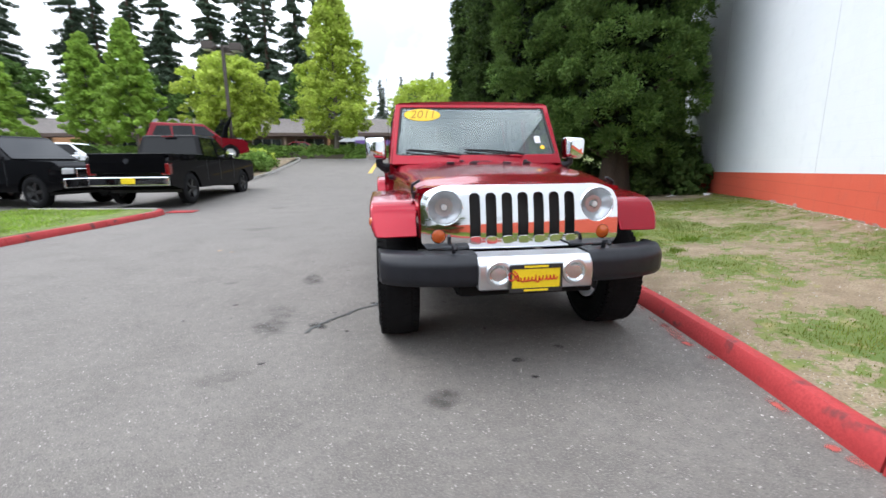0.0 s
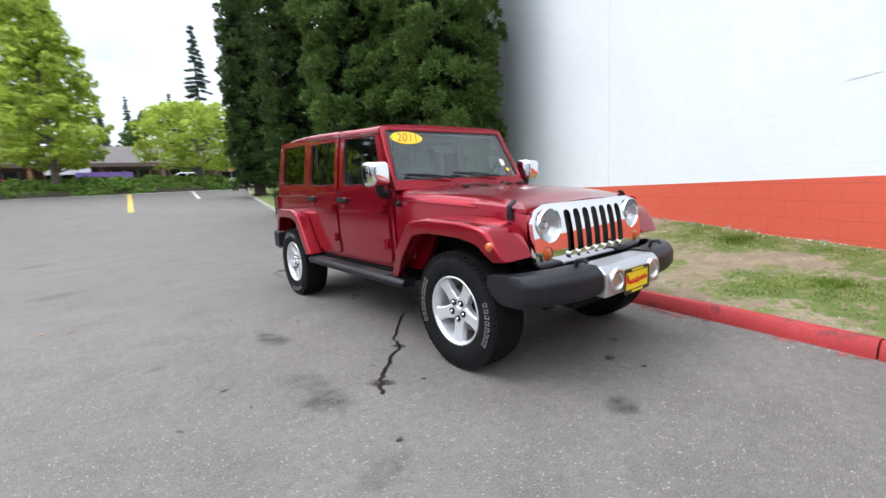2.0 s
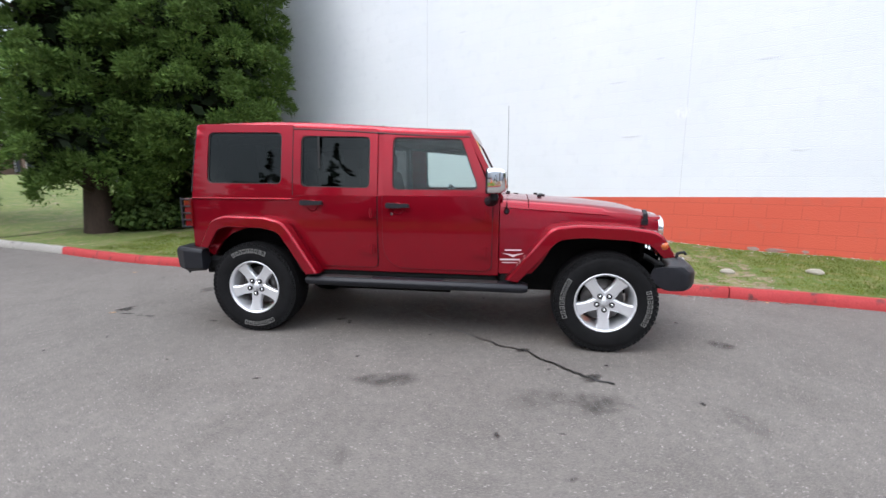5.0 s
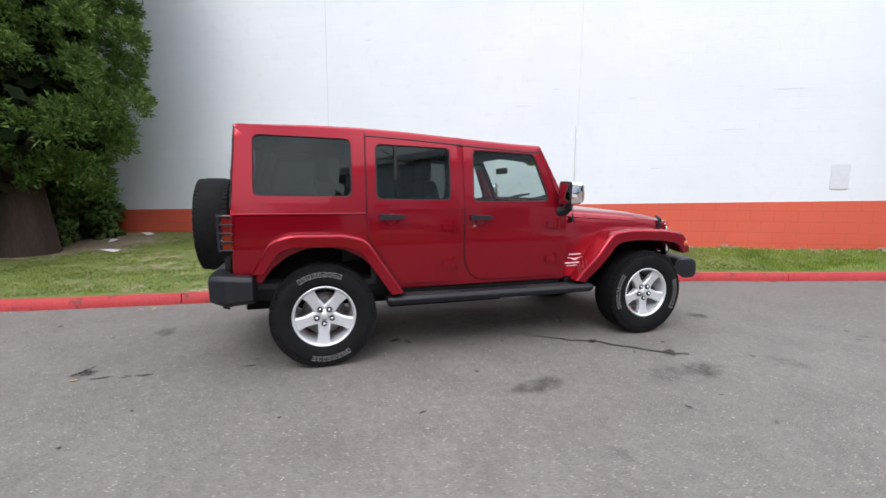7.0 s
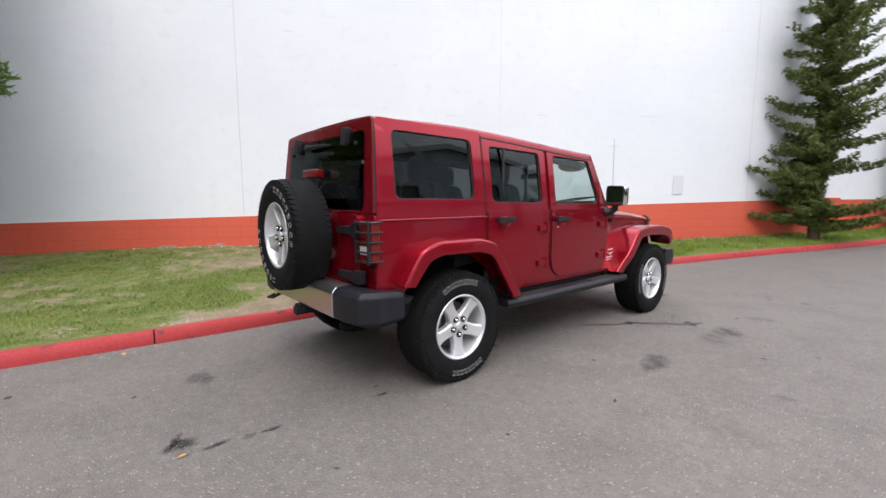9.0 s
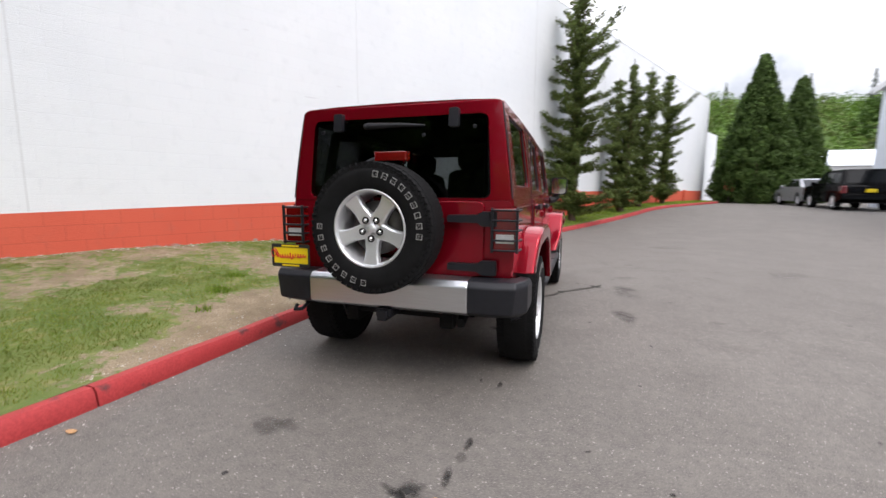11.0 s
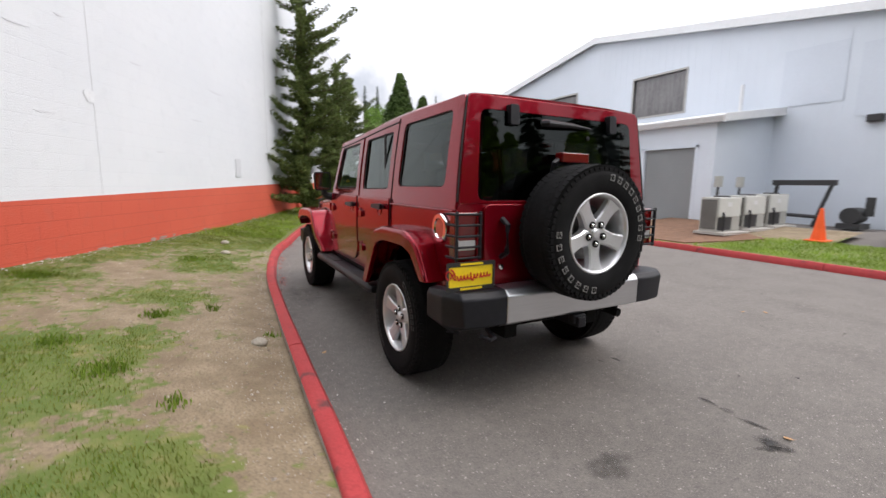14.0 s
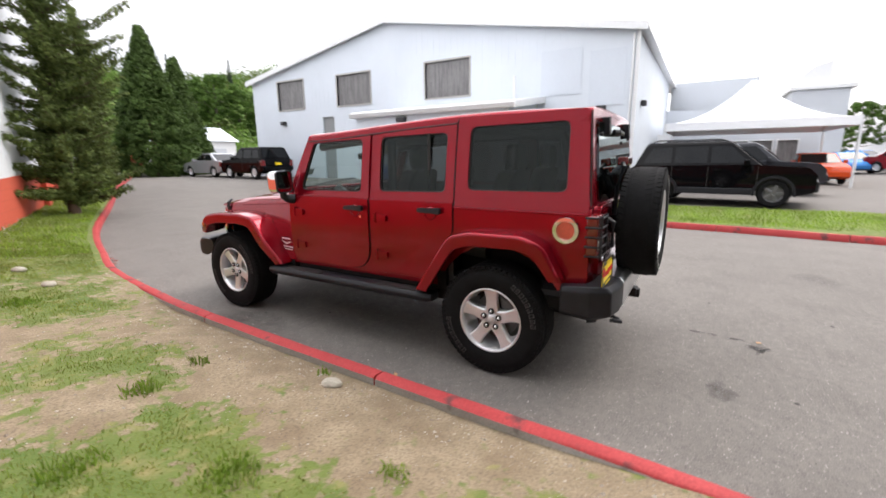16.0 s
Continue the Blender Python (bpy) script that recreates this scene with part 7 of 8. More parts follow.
# air conditioners, barrels, cone, rubbish
AC_METAL = material("beige_grey_ac_metal", (0.42, 0.42, 0.39), 0.5, 0.2, 0.08, 3, 40)
GRILL = material("dark_grille", (0.05, 0.05, 0.05), 0.6, 0.3)


AC_PALE = material("pale_ac_panel", (0.60, 0.61, 0.58), 0.5, 0.1, 0.08, 3, 40)
COIL = material("dark_condenser_coil", (0.075, 0.072, 0.065), 0.7, 0.2, 0.3, 12, 90)


def ac_unit(at):
    u = thing("air_conditioner", "pale outdoor air conditioner over a dark pipe recess", "machine", "air conditioners", at=at)
    part("cabinet", box((-0.49, -0.22, 0.06), (0.49, 0.20, 0.88)), AC_METAL, u, bevel=0.02)
    part("base_pad", box((-0.56, -0.30, 0.0), (0.56, 0.42, 0.06)), CONCRETE, u)
    part("coil_panel", box((0.491, -0.19, 0.12), (0.496, 0.17, 0.82)), COIL, u)
    for i in range(8):
        part("coil_guard", box((0.497, -0.18 + i * 0.047, 0.13), (0.502, -0.172 + i * 0.047, 0.81)), AC_METAL, u)
    part("service_panel", box((-0.47, 0.201, 0.42), (0.47, 0.216, 0.86)), AC_PALE, u, bevel=0.006)
    # flat black plate: the shade of a recess is put into its colour
    part("painted_recess", box((-0.10, 0.201, 0.10), (0.46, 0.208, 0.40)), LAMP_BLACK, u)
    part("lower_panel", box((-0.46, 0.201, 0.10), (-0.12, 0.212, 0.40)), AC_METAL, u, bevel=0.006)
    part("rating_label", box((-0.05, 0.217, 0.66), (0.12, 0.219, 0.76)), TRIM, u)
    part("pipe", tube([(0.30, 0.22, 0.52), (0.31, 0.26, 0.42), (0.30, 0.25, 0.08)], 0.028, 8), LAMP_BLACK, u)
    part("fan_grille", lathe([(0.18, 0.0), (0.18, 0.03), (0.15, 0.035), (0.0, 0.03)], 20, m=Matrix.Translation((0, -0.01, 0.88)) @ Matrix.Rotation(radians(90), 4, "Y")), GRILL, u)
    return u


zz = road_height(-10.9, -2.0) + 0.10
AC_Z = road_height(-9.05, -1.85) + 0.135
first = ac_unit((-9.05, -1.85, AC_Z))
for x in (-10.2, -11.35):
    copy_thing(first, pose(x, -1.85, AC_Z + 0.035 * (-9.05 - x)))
for x in (-10.35, -11.42):
    valve = thing("gas_valve", "small grey gas meter on a pipe", "meter", "meters", at=(x, -2.7, zz))
    part("meter_body", tube([(0, 0, 1.05), (0, 0, 1.34)], 0.10, 12), AC_METAL, valve, smooth=True)
    part("meter_pipe", tube([(0, 0, 0), (0, 0, 1.2)], 0.03, 8), GRILL, valve)
rack = thing("pipe_rack", "dark steel rack of scrap pipes beside the wall", "rack", at=(-13.0, -1.82, zz - 0.02))
part("beam", box((-0.1, -0.74, 1.15), (0.1, 0.74, 1.3)), LAMP_BLACK, rack)
part("leg", tube([(0, 0.66, 1.2), (0.1, 0.36, 0.0)], 0.05, 8), LAMP_BLACK, rack)
part("leg", tube([(0, -0.64, 1.2), (0.1, -0.7, 0.0)], 0.05, 8), LAMP_BLACK, rack)
part("rail", tube([(0.5, -0.9, 0.35), (0.5, 0.7, 0.30)], 0.05, 8), LAMP_BLACK, rack)
pump = thing("pump", "dark grey pump on the yard slab", "machine", at=(-13.4, -0.75, zz - 0.02))
part("casing", tube([(-0.3, 0, 0.35), (0.3, 0, 0.35)], 0.22, 14), GRILL, pump, smooth=True)
part("flange", tube([(0.0, 0.3, 0.35), (0.0, 0.3, 0.85)], 0.10, 12), GRILL, pump, smooth=True)
part("foot", box((-0.35, -0.25, 0), (0.35, 0.25, 0.14)), GRILL, pump)


def barrel(at, mat, label):
    b = thing("barrel", label, "barrel", "barrels by the shed", at=at)
    prof = [(0.0, 0.02), (0.27, 0.02), (0.285, 0.0), (0.29, 0.05), (0.285, 0.28), (0.298, 0.30), (0.285, 0.32), (0.285, 0.56), (0.298, 0.58), (0.285, 0.60), (0.285, 0.84), (0.29, 0.88), (0.275, 0.88), (0.27, 0.86), (0.0, 0.86)]
    part("drum", lathe([(r, h) for r, h in prof], 28, m=Matrix.Rotation(radians(90), 4, "Y")), mat, b, smooth=True, angle=50)
    part("bung", tube([(0.12, 0, 0.86), (0.12, 0, 0.885)], 0.035, 10), mat, b)
    return b


BLUE = material("blue_barrel_plastic", (0.015, 0.11, 0.42), 0.4, 0, 0.15, 3, 40)
BLACK_DRUM = material("black_barrel_steel", (0.02, 0.02, 0.02), 0.5, 0.2, 0.3, 3, 40)
bz = road_height(-10.7, -9) + 0.10
barrel((-10.75, -9.35, bz), BLACK_DRUM, "black steel barrel beside the blue one")
barrel((-10.88, -8.72, bz), BLUE, "blue plastic barrel on the mulch")
barrel((-10.42, -8.02, bz), BLUE, "blue plastic barrel on the mulch")
barrel((-10.22, -8.88, bz), BLACK_DRUM, "black steel barrel beside the blue one")
CONE = material("orange_cone_plastic", (0.85, 0.10, 0.01), 0.5, 0, 0.1, 5, 50)


def traffic_cone(at):
    c = thing("traffic_cone", "orange plastic traffic cone", "cone", "traffic cones", at=at)
    part("cone_body", lathe([(0.14, 0.03), (0.10, 0.25), (0.06, 0.5), (0.03, 0.70), (0.0, 0.71)], 24, m=Matrix.Rotation(radians(90), 4, "Y")), CONE, c, smooth=True, angle=60)
    part("cone_base", box((-0.19, -0.19, 0), (0.19, 0.19, 0.035)), CONE, c, bevel=0.015)
    return c


traffic_cone((-9.4, 0.0, road_height(-9.4, 0) + 0.115))
for x, y in ((-16.2, 8.4), (-17.5, 10.2)):
    post = thing("lane_post", "white lane post on a red rubber base", "post", "lane posts", at=(x, y, road_height(x, y)))
    part("post_tube", tube([(0, 0, 0.1), (0, 0, 1.1)], 0.04, 10), TRIM, post)
    part("post_base", tube([(0, 0, 0), (0, 0, 0.28)], [0.14, 0.07], 12), CONE, post)

# low shops across the street
SHINGLE = material("brown_grey_shingle", (0.115, 0.10, 0.092), 0.9, 0, 0.25, 3, 40, bump=0.01)
SHOP_WALL = material("brown_shop_wall", (0.20, 0.14, 0.10), 0.85, 0, 0.2, 2, 20)
SHOP_GLASS = material("dark_shop_window", (0.03, 0.035, 0.04), 0.12, 0, 0.3, 0.7, 5)
shops = thing("shop_row", "long low row of shops with a grey shingle roof", "building")
SY, SZ = 40.0, 1.5
part("back_wall", box((-46, SY + 0.5, SZ), (34, SY + 6, SZ + 2.6)), SHOP_WALL, shops)
part("roof", loft([[(x, SY - 1.6, SZ + 2.45), (x, SY + 3, SZ + 4.15), (x, SY + 7.5, SZ + 2.5), (x, SY + 7.5, SZ + 2.35), (x, SY - 1.6, SZ + 2.25)] for x in (-47, 35)]), SHINGLE, shops)
part("fascia", box((-47, SY - 1.68, SZ + 2.18), (35, SY - 1.6, SZ + 2.48)), material("dark_brown_fascia", (0.10, 0.07, 0.055), 0.8), shops)
BRICK = material("orange_brown_brick", (0.36, 0.19, 0.09), 0.85, 0, 0.2, 2, 30)
for i in range(20):
    x = -45 + i * 4.0
    w = part("shop_window", box((x, SY + 0.42, SZ + 0.4), (x + 2.6, SY + 0.48, SZ + 2.0)), SHOP_GLASS, shops)
    for k in range(4):
        part("mullion", box((x + k * 0.866 - 0.03, SY + 0.38, SZ + 0.4), (x + k * 0.866 + 0.03, SY + 0.42, SZ + 2.0)), TRIM, w)
    part("porch_post", box((x + 3.2, SY - 1.4, SZ), (x + 3.45, SY - 1.15, SZ + 2.3)), (SHOP_WALL, BRICK)[i % 3 == 0], shops)
    if i % 3 == 1:
        part("sign_board", box((x + 0.1, SY - 1.72, SZ + 1.65), (x + 2.7, SY - 1.69, SZ + 2.1)), (TRIM, BRICK, SHOP_GLASS)[i // 3 % 3], shops)
part("railing_panel", box((-17.5, SY - 2.4, SZ + 0.8), (-13.0, SY - 2.3, SZ + 0.9)), TRIM, shops)
for i in range(22):
    part("railing_bar", box((-17.5 + i * 0.21, SY - 2.38, SZ), (-17.42 + i * 0.21, SY - 2.32, SZ + 2.0)), TRIM, shops)
part("sign_board", box((-3.2, SY - 2.3, SZ + 0.9), (0.2, SY - 1.7, SZ + 1.75)), material("violet_shop_sign", (0.16, 0.09, 0.30), 0.6), shops)

# white outbuilding, green hill
house = thing("outbuilding", "small white outbuilding with a pale roof", "building", at=(-24.5, -46, 0.6))
part("wall", box((-3.2, -3, 0), (3.2, 3, 3.1)), TRIM, house)
part("roof", loft([[(x, -3.3, 3.0), (x, 0, 4.6), (x, 3.3, 3.0)] for x in (-3.5, 3.5)]), SIDING, house)
part("garage_door", box((-2.0, 3.0, 0.0), (1.0, 3.04, 2.2)), SIDING_SHADE, house)
bm = bmesh.new()
hx, hy = np.linspace(-150, 60, 36), np.linspace(-230, -50, 26)


def hill(x, y):
    t = smoothstep(-52, -130, y)
    return 0.3 + t * (20 + 6 * noise.noise((x * 0.02, y * 0.02, 0)) - 0.08 * (x + 40))


rows = [[bm.verts.new((x, y, hill(x, y))) for x in hx] for y in hy]
for a, b in zip(rows, rows[1:]):
    for i in range(len(hx) - 1):
        bm.faces.new((a[i], a[i + 1], b[i + 1], b[i]))
hillside = part("hillside", bm, material("green_hillside", (0.10, 0.17, 0.035), 0.95, 0, 0.4, 0.06, 0.6), None, "green wooded hillside behind the yard", smooth=True, angle=90)
tagged(hillside, category="hill", kind="structure")
rng = random.Random(5)
puffs_a, puffs_b = [], []
for i in range(1500):
    x, y = rng.uniform(-140, 50), rng.uniform(-150, -56)
    (puffs_a if rng.random() < 0.62 else puffs_b).append(((x, y, hill(x, y) + rng.uniform(0.5, 2.2)), rng.uniform(1.6, 3.4)))
woods = thing("far_woods", "mixed bright and dark green woods on the hill", "woods", kind="stuff")
crown("light_canopy", foliage(puffs_a, 95, 0.34, 81, 0.9), HILL_LEAF, woods)
crown("dark_canopy", foliage(puffs_b, 95, 0.34, 82, 0.9), SPRUCE, woods)
for k, (x, y, sc) in enumerate(((-40, -120, 0.6), (-46, -126, 0.65), (-35, -124, 0.5), (-62, -118, 0.6), (-24, -122, 0.45), (-78, -116, 0.55), (-90, -110, 0.6), (-12, -118, 0.4), (-55, -130, 0.7))):
    copy_thing((fir_a, fir_b)[k % 2], pose(x, y, hill(x, y) - 1, 0, 0, 33 * k) @ Matrix.Scale(sc * 0.62, 4))
for k, (x, y, sc) in enumerate(((-66, 15.5, 0.5), (-58, 24, 0.6), (-64, 0, 0.8), (-56, 32, 1.1), (-40, -30, 1.0), (-46, -36, 1.1), (-47.5, -84, 0.95), (-51, -82, 1.2), (-54.5, -80, 1.0), (-58, -77, 0.8))):
    copy_thing(back_tree, pose(x, y, 0.6 if y > -50 else hill(x, y) - 0.6, 0, 0, 57 * k) @ Matrix.Scale(sc, 4))


# ---- parked vehicles ----
CAR_GLASS = material("dark_car_window", (0.005, 0.006, 0.007), 0.03, 0, 0.1, 1, 5, spec=0.22)
CAR_TYRE = RUBBER
GREY_RIM = material("grey_and_black_rim", (0.16, 0.16, 0.165), 0.4, 0.5)
DARK_RIM = material("black_alloy_rim", (0.03, 0.03, 0.03), 0.35, 0.6)


def paint_of(name, c, metal=0.2, coat=0.45):
    return material(name, c, 0.25, metal, 0.05, 3, 500, coat=coat, spec=0.0)


BLACK_PAINT, RED_PAINT, WHITE_PAINT = paint_of("black_car_paint", (0.0035, 0.0035, 0.004), 0, 0.28), paint_of("red_car_paint", (0.17, 0.008, 0.014)), paint_of("white_car_paint", (0.72, 0.73, 0.74), 0)
GREY_PAINT, SILVER_PAINT, BLUE_PAINT = paint_of("dark_grey_car_paint", (0.035, 0.036, 0.042)), paint_of("silver_car_paint", (0.42, 0.43, 0.45), 0.6), paint_of("blue_car_paint", (0.03, 0.16, 0.42))
ORANGE_PAINT = paint_of("orange_red_car_paint", (0.55, 0.07, 0.02), 0)


def road_car(name, label, at, turn, top, axles, R, W, cabin, paint, wins, rim=None, plate_mat=None, low=0.28, lamps="suv", clad=False, group="parked vehicles", mirrors=True, chrome=False, tilt=0.0):
    """A parked vehicle: +y is its front. top: outline from tail to nose; cabin: (tail foot, tail top, front top, front foot, foot z, top z)."""
    v = thing(name, label, "car", group, at=at, turn=turn)
    if tilt:
        v.matrix_basis = v.matrix_basis @ Matrix.Rotation(radians(tilt), 4, "X")
    tail, nose_y = top[0][0], top[-1][0]
    outline = rr([(tail + 0.03, low + 0.12)] + list(top) + [(nose_y - 0.03, low + 0.08)], [0.05] + [0.13] * len(top) + [0.05], 3)
    under = []
    for ya in sorted(axles, reverse=True):
        under += [(ya + R + 0.09, low)] + [(ya + (R + 0.06) * math.cos(a), R + (R + 0.06) * math.sin(a)) for a in np.linspace(0.0, math.pi, 11)] + [(ya - R - 0.09, low)]
    seam_y = [q[0][0] - 0.04 for q in wins] + [cabin[3] - 0.12]
    body = part("body", plate([outline + under], lambda u, w, d: (-W / 2 + d, u, w), W), paint, v, bevel=0.075, angle=40, segments=4)
    for ya in axles:
        part("wheel_arch", box((-W / 2 + 0.10, ya - R - 0.02, R * 0.8), (W / 2 - 0.10, ya + R + 0.02, R * 2 + 0.03)), DARK_INK, v)
    a, b, c, d, z0, z1 = cabin
    hw0, hw1 = W / 2 - 0.06, W / 2 - 0.20
    rings = [[(-hw0, a, z0 - 0.03), (hw0, a, z0 - 0.03), (hw0, d, z0 - 0.03), (-hw0, d, z0 - 0.03)],
             [(-hw1, b, z1 - 0.04), (hw1, b, z1 - 0.04), (hw1, c, z1 - 0.04), (-hw1, c, z1 - 0.04)],
             [(-hw1 + 0.08, b + 0.06, z1), (hw1 - 0.08, b + 0.06, z1), (hw1 - 0.08, c - 0.06, z1), (-hw1 + 0.08, c - 0.06, z1)]]
    part("cabin", loft(rings), paint, v, bevel=0.05, angle=20, segments=3)

    def on_side(s):
        return lambda u, w, dd: (s * (hw0 + (hw1 - hw0) * (w - z0) / (z1 - 0.04 - z0) + 0.008 - dd), u, w)
    for s in (-1, 1):
        for q in wins:
            part("side_window", plate([rr(q, 0.03)], on_side(s), 0.012), CAR_GLASS, v)
        if mirrors:
            part("door_mirror", box((s * (W / 2 - 0.02), d - 0.42, z0 + 0.0), (s * (W / 2 + 0.16), d - 0.30, z0 + 0.16)), CHROME if chrome else paint, v, bevel=0.03)
        for u in [q[0][0] for q in wins]:
            part("door_handle", box((s * (W / 2 - 0.005), u + 0.05, z0 - 0.13), (s * (W / 2 + 0.022), u + 0.22, z0 - 0.10)), paint, v, bevel=0.008)
        for u in seam_y:
            part("door_seam", box((s * (W / 2 - 0.004), u - 0.006, low + 0.16), (s * (W / 2 + 0.003), u + 0.006, cabin[4] - 0.02)), DARK_INK, v)
        zl = top[-1][1]
        part("headlamp", box((s * (W / 2 - 0.36), nose_y - 0.22, zl - 0.20), (s * (W / 2 - 0.03), nose_y + 0.006, zl - 0.04)), WHITE_LENS, v, bevel=0.03)
        zt = min(top[1][1], 1.15)
        part("tail_lamp", box((s * (W / 2 - 0.22), tail - 0.012, zt - 0.34), (s * (W / 2 + 0.004), tail + 0.16, zt - 0.04)), RED_LENS, v, bevel=0.03)
        for ya in axles:
            wh = part("wheel", lathe([(R * 0.62, 0.10), (R * 0.7, 0.115), (R * 0.9, 0.112), (R, 0.08), (R, -0.09), (R * 0.9, -0.11)], 30, m=Matrix.Translation((s * (W / 2 - 0.13), ya, R)) @ (Matrix.Identity(4) if s < 0 else FLIP)), RUBBER, v, smooth=True, angle=40)
            m = Matrix.Translation((s * (W / 2 - 0.13), ya, R)) @ (Matrix.Identity(4) if s < 0 else FLIP)
            part("wheel_rim", lathe([(R * 0.64, 0.102), (R * 0.60, 0.085), (R * 0.52, 0.04), (0.0, 0.03)], 26, m=m), rim or ALLOY, wh, smooth=True)
            for k in range(5):
                an = radians(72 * k + 17)
                spoke = box((-0.098, -R * 0.10, 0.02), (-0.05, R * 0.10, R * 0.62), None, m @ Matrix.Rotation(an, 4, "X"))
                part("rim_spoke", spoke, rim or ALLOY, wh, bevel=0.01)

    def across(y0, za, y1, zb, w0, w1, push):
        n = Vector((0, zb - za, y0 - y1)).normalized() * push
        return lambda u, t, dd: (u * (w0 + (w1 - w0) * t), y0 + (y1 - y0) * t + n.y * (1 - dd * 60), za + (zb - za) * t + n.z * (1 - dd * 60))
    part("windshield", plate([rr([(-1, 0.06), (1, 0.06), (1, 0.95), (-1, 0.95)], 0.04)], across(d, z0, c, z1 - 0.04, hw0 - 0.09, hw1 - 0.07, 0.010), 0.012), CAR_GLASS, v)
    part("rear_window", plate([rr([(-1, 0.12), (1, 0.12), (1, 0.92), (-1, 0.92)], 0.05)], across(a, z0, b, z1 - 0.04, hw0 - 0.12, hw1 - 0.10, -0.010), 0.012), CAR_GLASS, v)
    trim = CHROME if chrome else (BLACK_PLASTIC if clad else paint)
    part("front_bumper", box((-W / 2 + 0.02, nose_y - 0.12, low + 0.10), (W / 2 - 0.02, nose_y + 0.05, low + 0.36)), trim, v, bevel=0.04)
    part("rear_bumper", box((-W / 2 + 0.02, tail - 0.07, low + 0.12), (W / 2 - 0.02, tail + 0.12, low + 0.36)), trim, v, bevel=0.04)
    part("front_grille", box((-W / 2 + 0.40, nose_y - 0.05, top[-1][1] - 0.32), (W / 2 - 0.40, nose_y + 0.012, top[-1][1] - 0.05)), CHROME if chrome else GRILL, v, bevel=0.02)
    if plate_mat:
        part("number_plate", box((-0.16, tail - 0.085, low + 0.42), (0.16, tail - 0.02, low + 0.56)), plate_mat, v)
    if clad:
        for s in (-1, 1):
            for ya in axles:
                ring = [(ya + (R + 0.10) * math.cos(t), R + (R + 0.10) * math.sin(t)) for t in np.linspace(-0.15, math.pi + 0.15, 15)] + [(ya + (R + 0.045) * math.cos(t), R + (R + 0.045) * math.sin(t)) for t in np.linspace(math.pi + 0.15, -0.15, 15)]
                part("arch_cladding", plate([ring], lambda u, w, dd: (s * (W / 2 + 0.018 - dd), u, w), 0.03), BLACK_PLASTIC, v)
            part("sill_cladding", box((s * (W / 2 - 0.04), axles[0] + R + 0.1, low), (s * (W / 2 + 0.02), axles[1] - R - 0.1, low + 0.16)), BLACK_PLASTIC, v, bevel=0.02)
            part("roof_rail", tube([(s * (hw1 - 0.05), b + 0.15, z1 + 0.005), (s * (hw1 - 0.05), b + 0.3, z1 + 0.05), (s * (hw1 - 0.05), c - 0.3, z1 + 0.05), (s * (hw1 - 0.05), c - 0.12, z1 + 0.005)], 0.018, 8), BLACK_PLASTIC, v, smooth=True, angle=60)
    return v


def on_road(x, y):
    return (x, y, road_height(x, y))


def pickup(label, at, turn, name="pickup_truck"):
    top = [(-2.85, 1.02), (-2.84, 1.28), (-0.95, 1.30), (1.05, 1.26), (2.55, 1.20), (2.78, 1.08)]
    v = road_car(name, label, at, turn, top, (-1.80, 1.78), 0.42, 2.02, (-0.95, -0.78, 0.28, 1.12, 1.25, 1.93), BLACK_PAINT,
                 [[(-0.80, 1.32), (-0.72, 1.80), (-0.05, 1.82), (-0.05, 1.32)], [(0.05, 1.32), (0.05, 1.82), (0.26, 1.82), (0.80, 1.32)]], DARK_RIM, None, 0.42, chrome=True)
    part("bed_floor", box((-0.88, -2.72, 1.301), (0.88, -1.05, 1.312)), DARK_INK, v)
    for s in (-1, 1):
        part("bed_rail", box((s * 0.86, -2.80, 1.28), (s * 1.0, -0.98, 1.36)), BLACK_PAINT, v, bevel=0.02)
    part("tailgate_panel", box((-0.92, -2.875, 0.86), (0.92, -2.80, 1.36)), BLACK_PAINT, v, bevel=0.02)
    part("tailgate_badge", plate([[(0.07 * math.cos(a), 1.16 + 0.07 * math.sin(a)) for a in np.linspace(0, 6.1, 14)]], lambda u, w, d: (u, -2.885 + d, w), 0.01), CHROME, v)
    part("number_plate", box((-0.17, -2.93, 0.60), (0.17, -2.90, 0.75)), YELLOW, v)
    part("brake_light", box((-0.16, -0.92, 1.86), (0.16, -0.86, 1.90)), RED_LENS, v)
    return v


pickup("black four-door pickup with chrome bumper and yellow plate, seen from behind", on_road(-6.95, 10.4), -5)
pickup("black four-door pickup with black off-road wheels and chrome grille", on_road(-11.25, 9.75), -109)
SUV_TOP = [(-2.1, 0.72), (-2.12, 1.02), (0.75, 1.06), (1.9, 0.98), (2.08, 0.80)]
SUV_CAB = (-2.05, -1.75, 0.30, 1.02, 1.03, 1.66)
SUV_WINS = [[(-1.80, 1.10), (-1.60, 1.50), (-1.08, 1.52), (-1.08, 1.10)], [(-1.0, 1.10), (-1.0, 1.53), (-0.22, 1.54), (-0.22, 1.10)], [(-0.14, 1.10), (-0.14, 1.54), (0.28, 1.53), (0.72, 1.10)]]
road_car("small_suv", "black small SUV with black cladding and roof rails behind the lawn", on_road(-10.95, 3.05), -6, SUV_TOP, (-1.30, 1.27), 0.345, 1.84, SUV_CAB, BLACK_PAINT, SUV_WINS, GREY_RIM, None, 0.30, clad=True)
road_car("small_suv", "dark grey SUV parked beyond the black one", on_road(-14.6, 3.9), -8, SUV_TOP, (-1.30, 1.27), 0.345, 1.84, SUV_CAB, GREY_PAINT, SUV_WINS, None, None, 0.30)
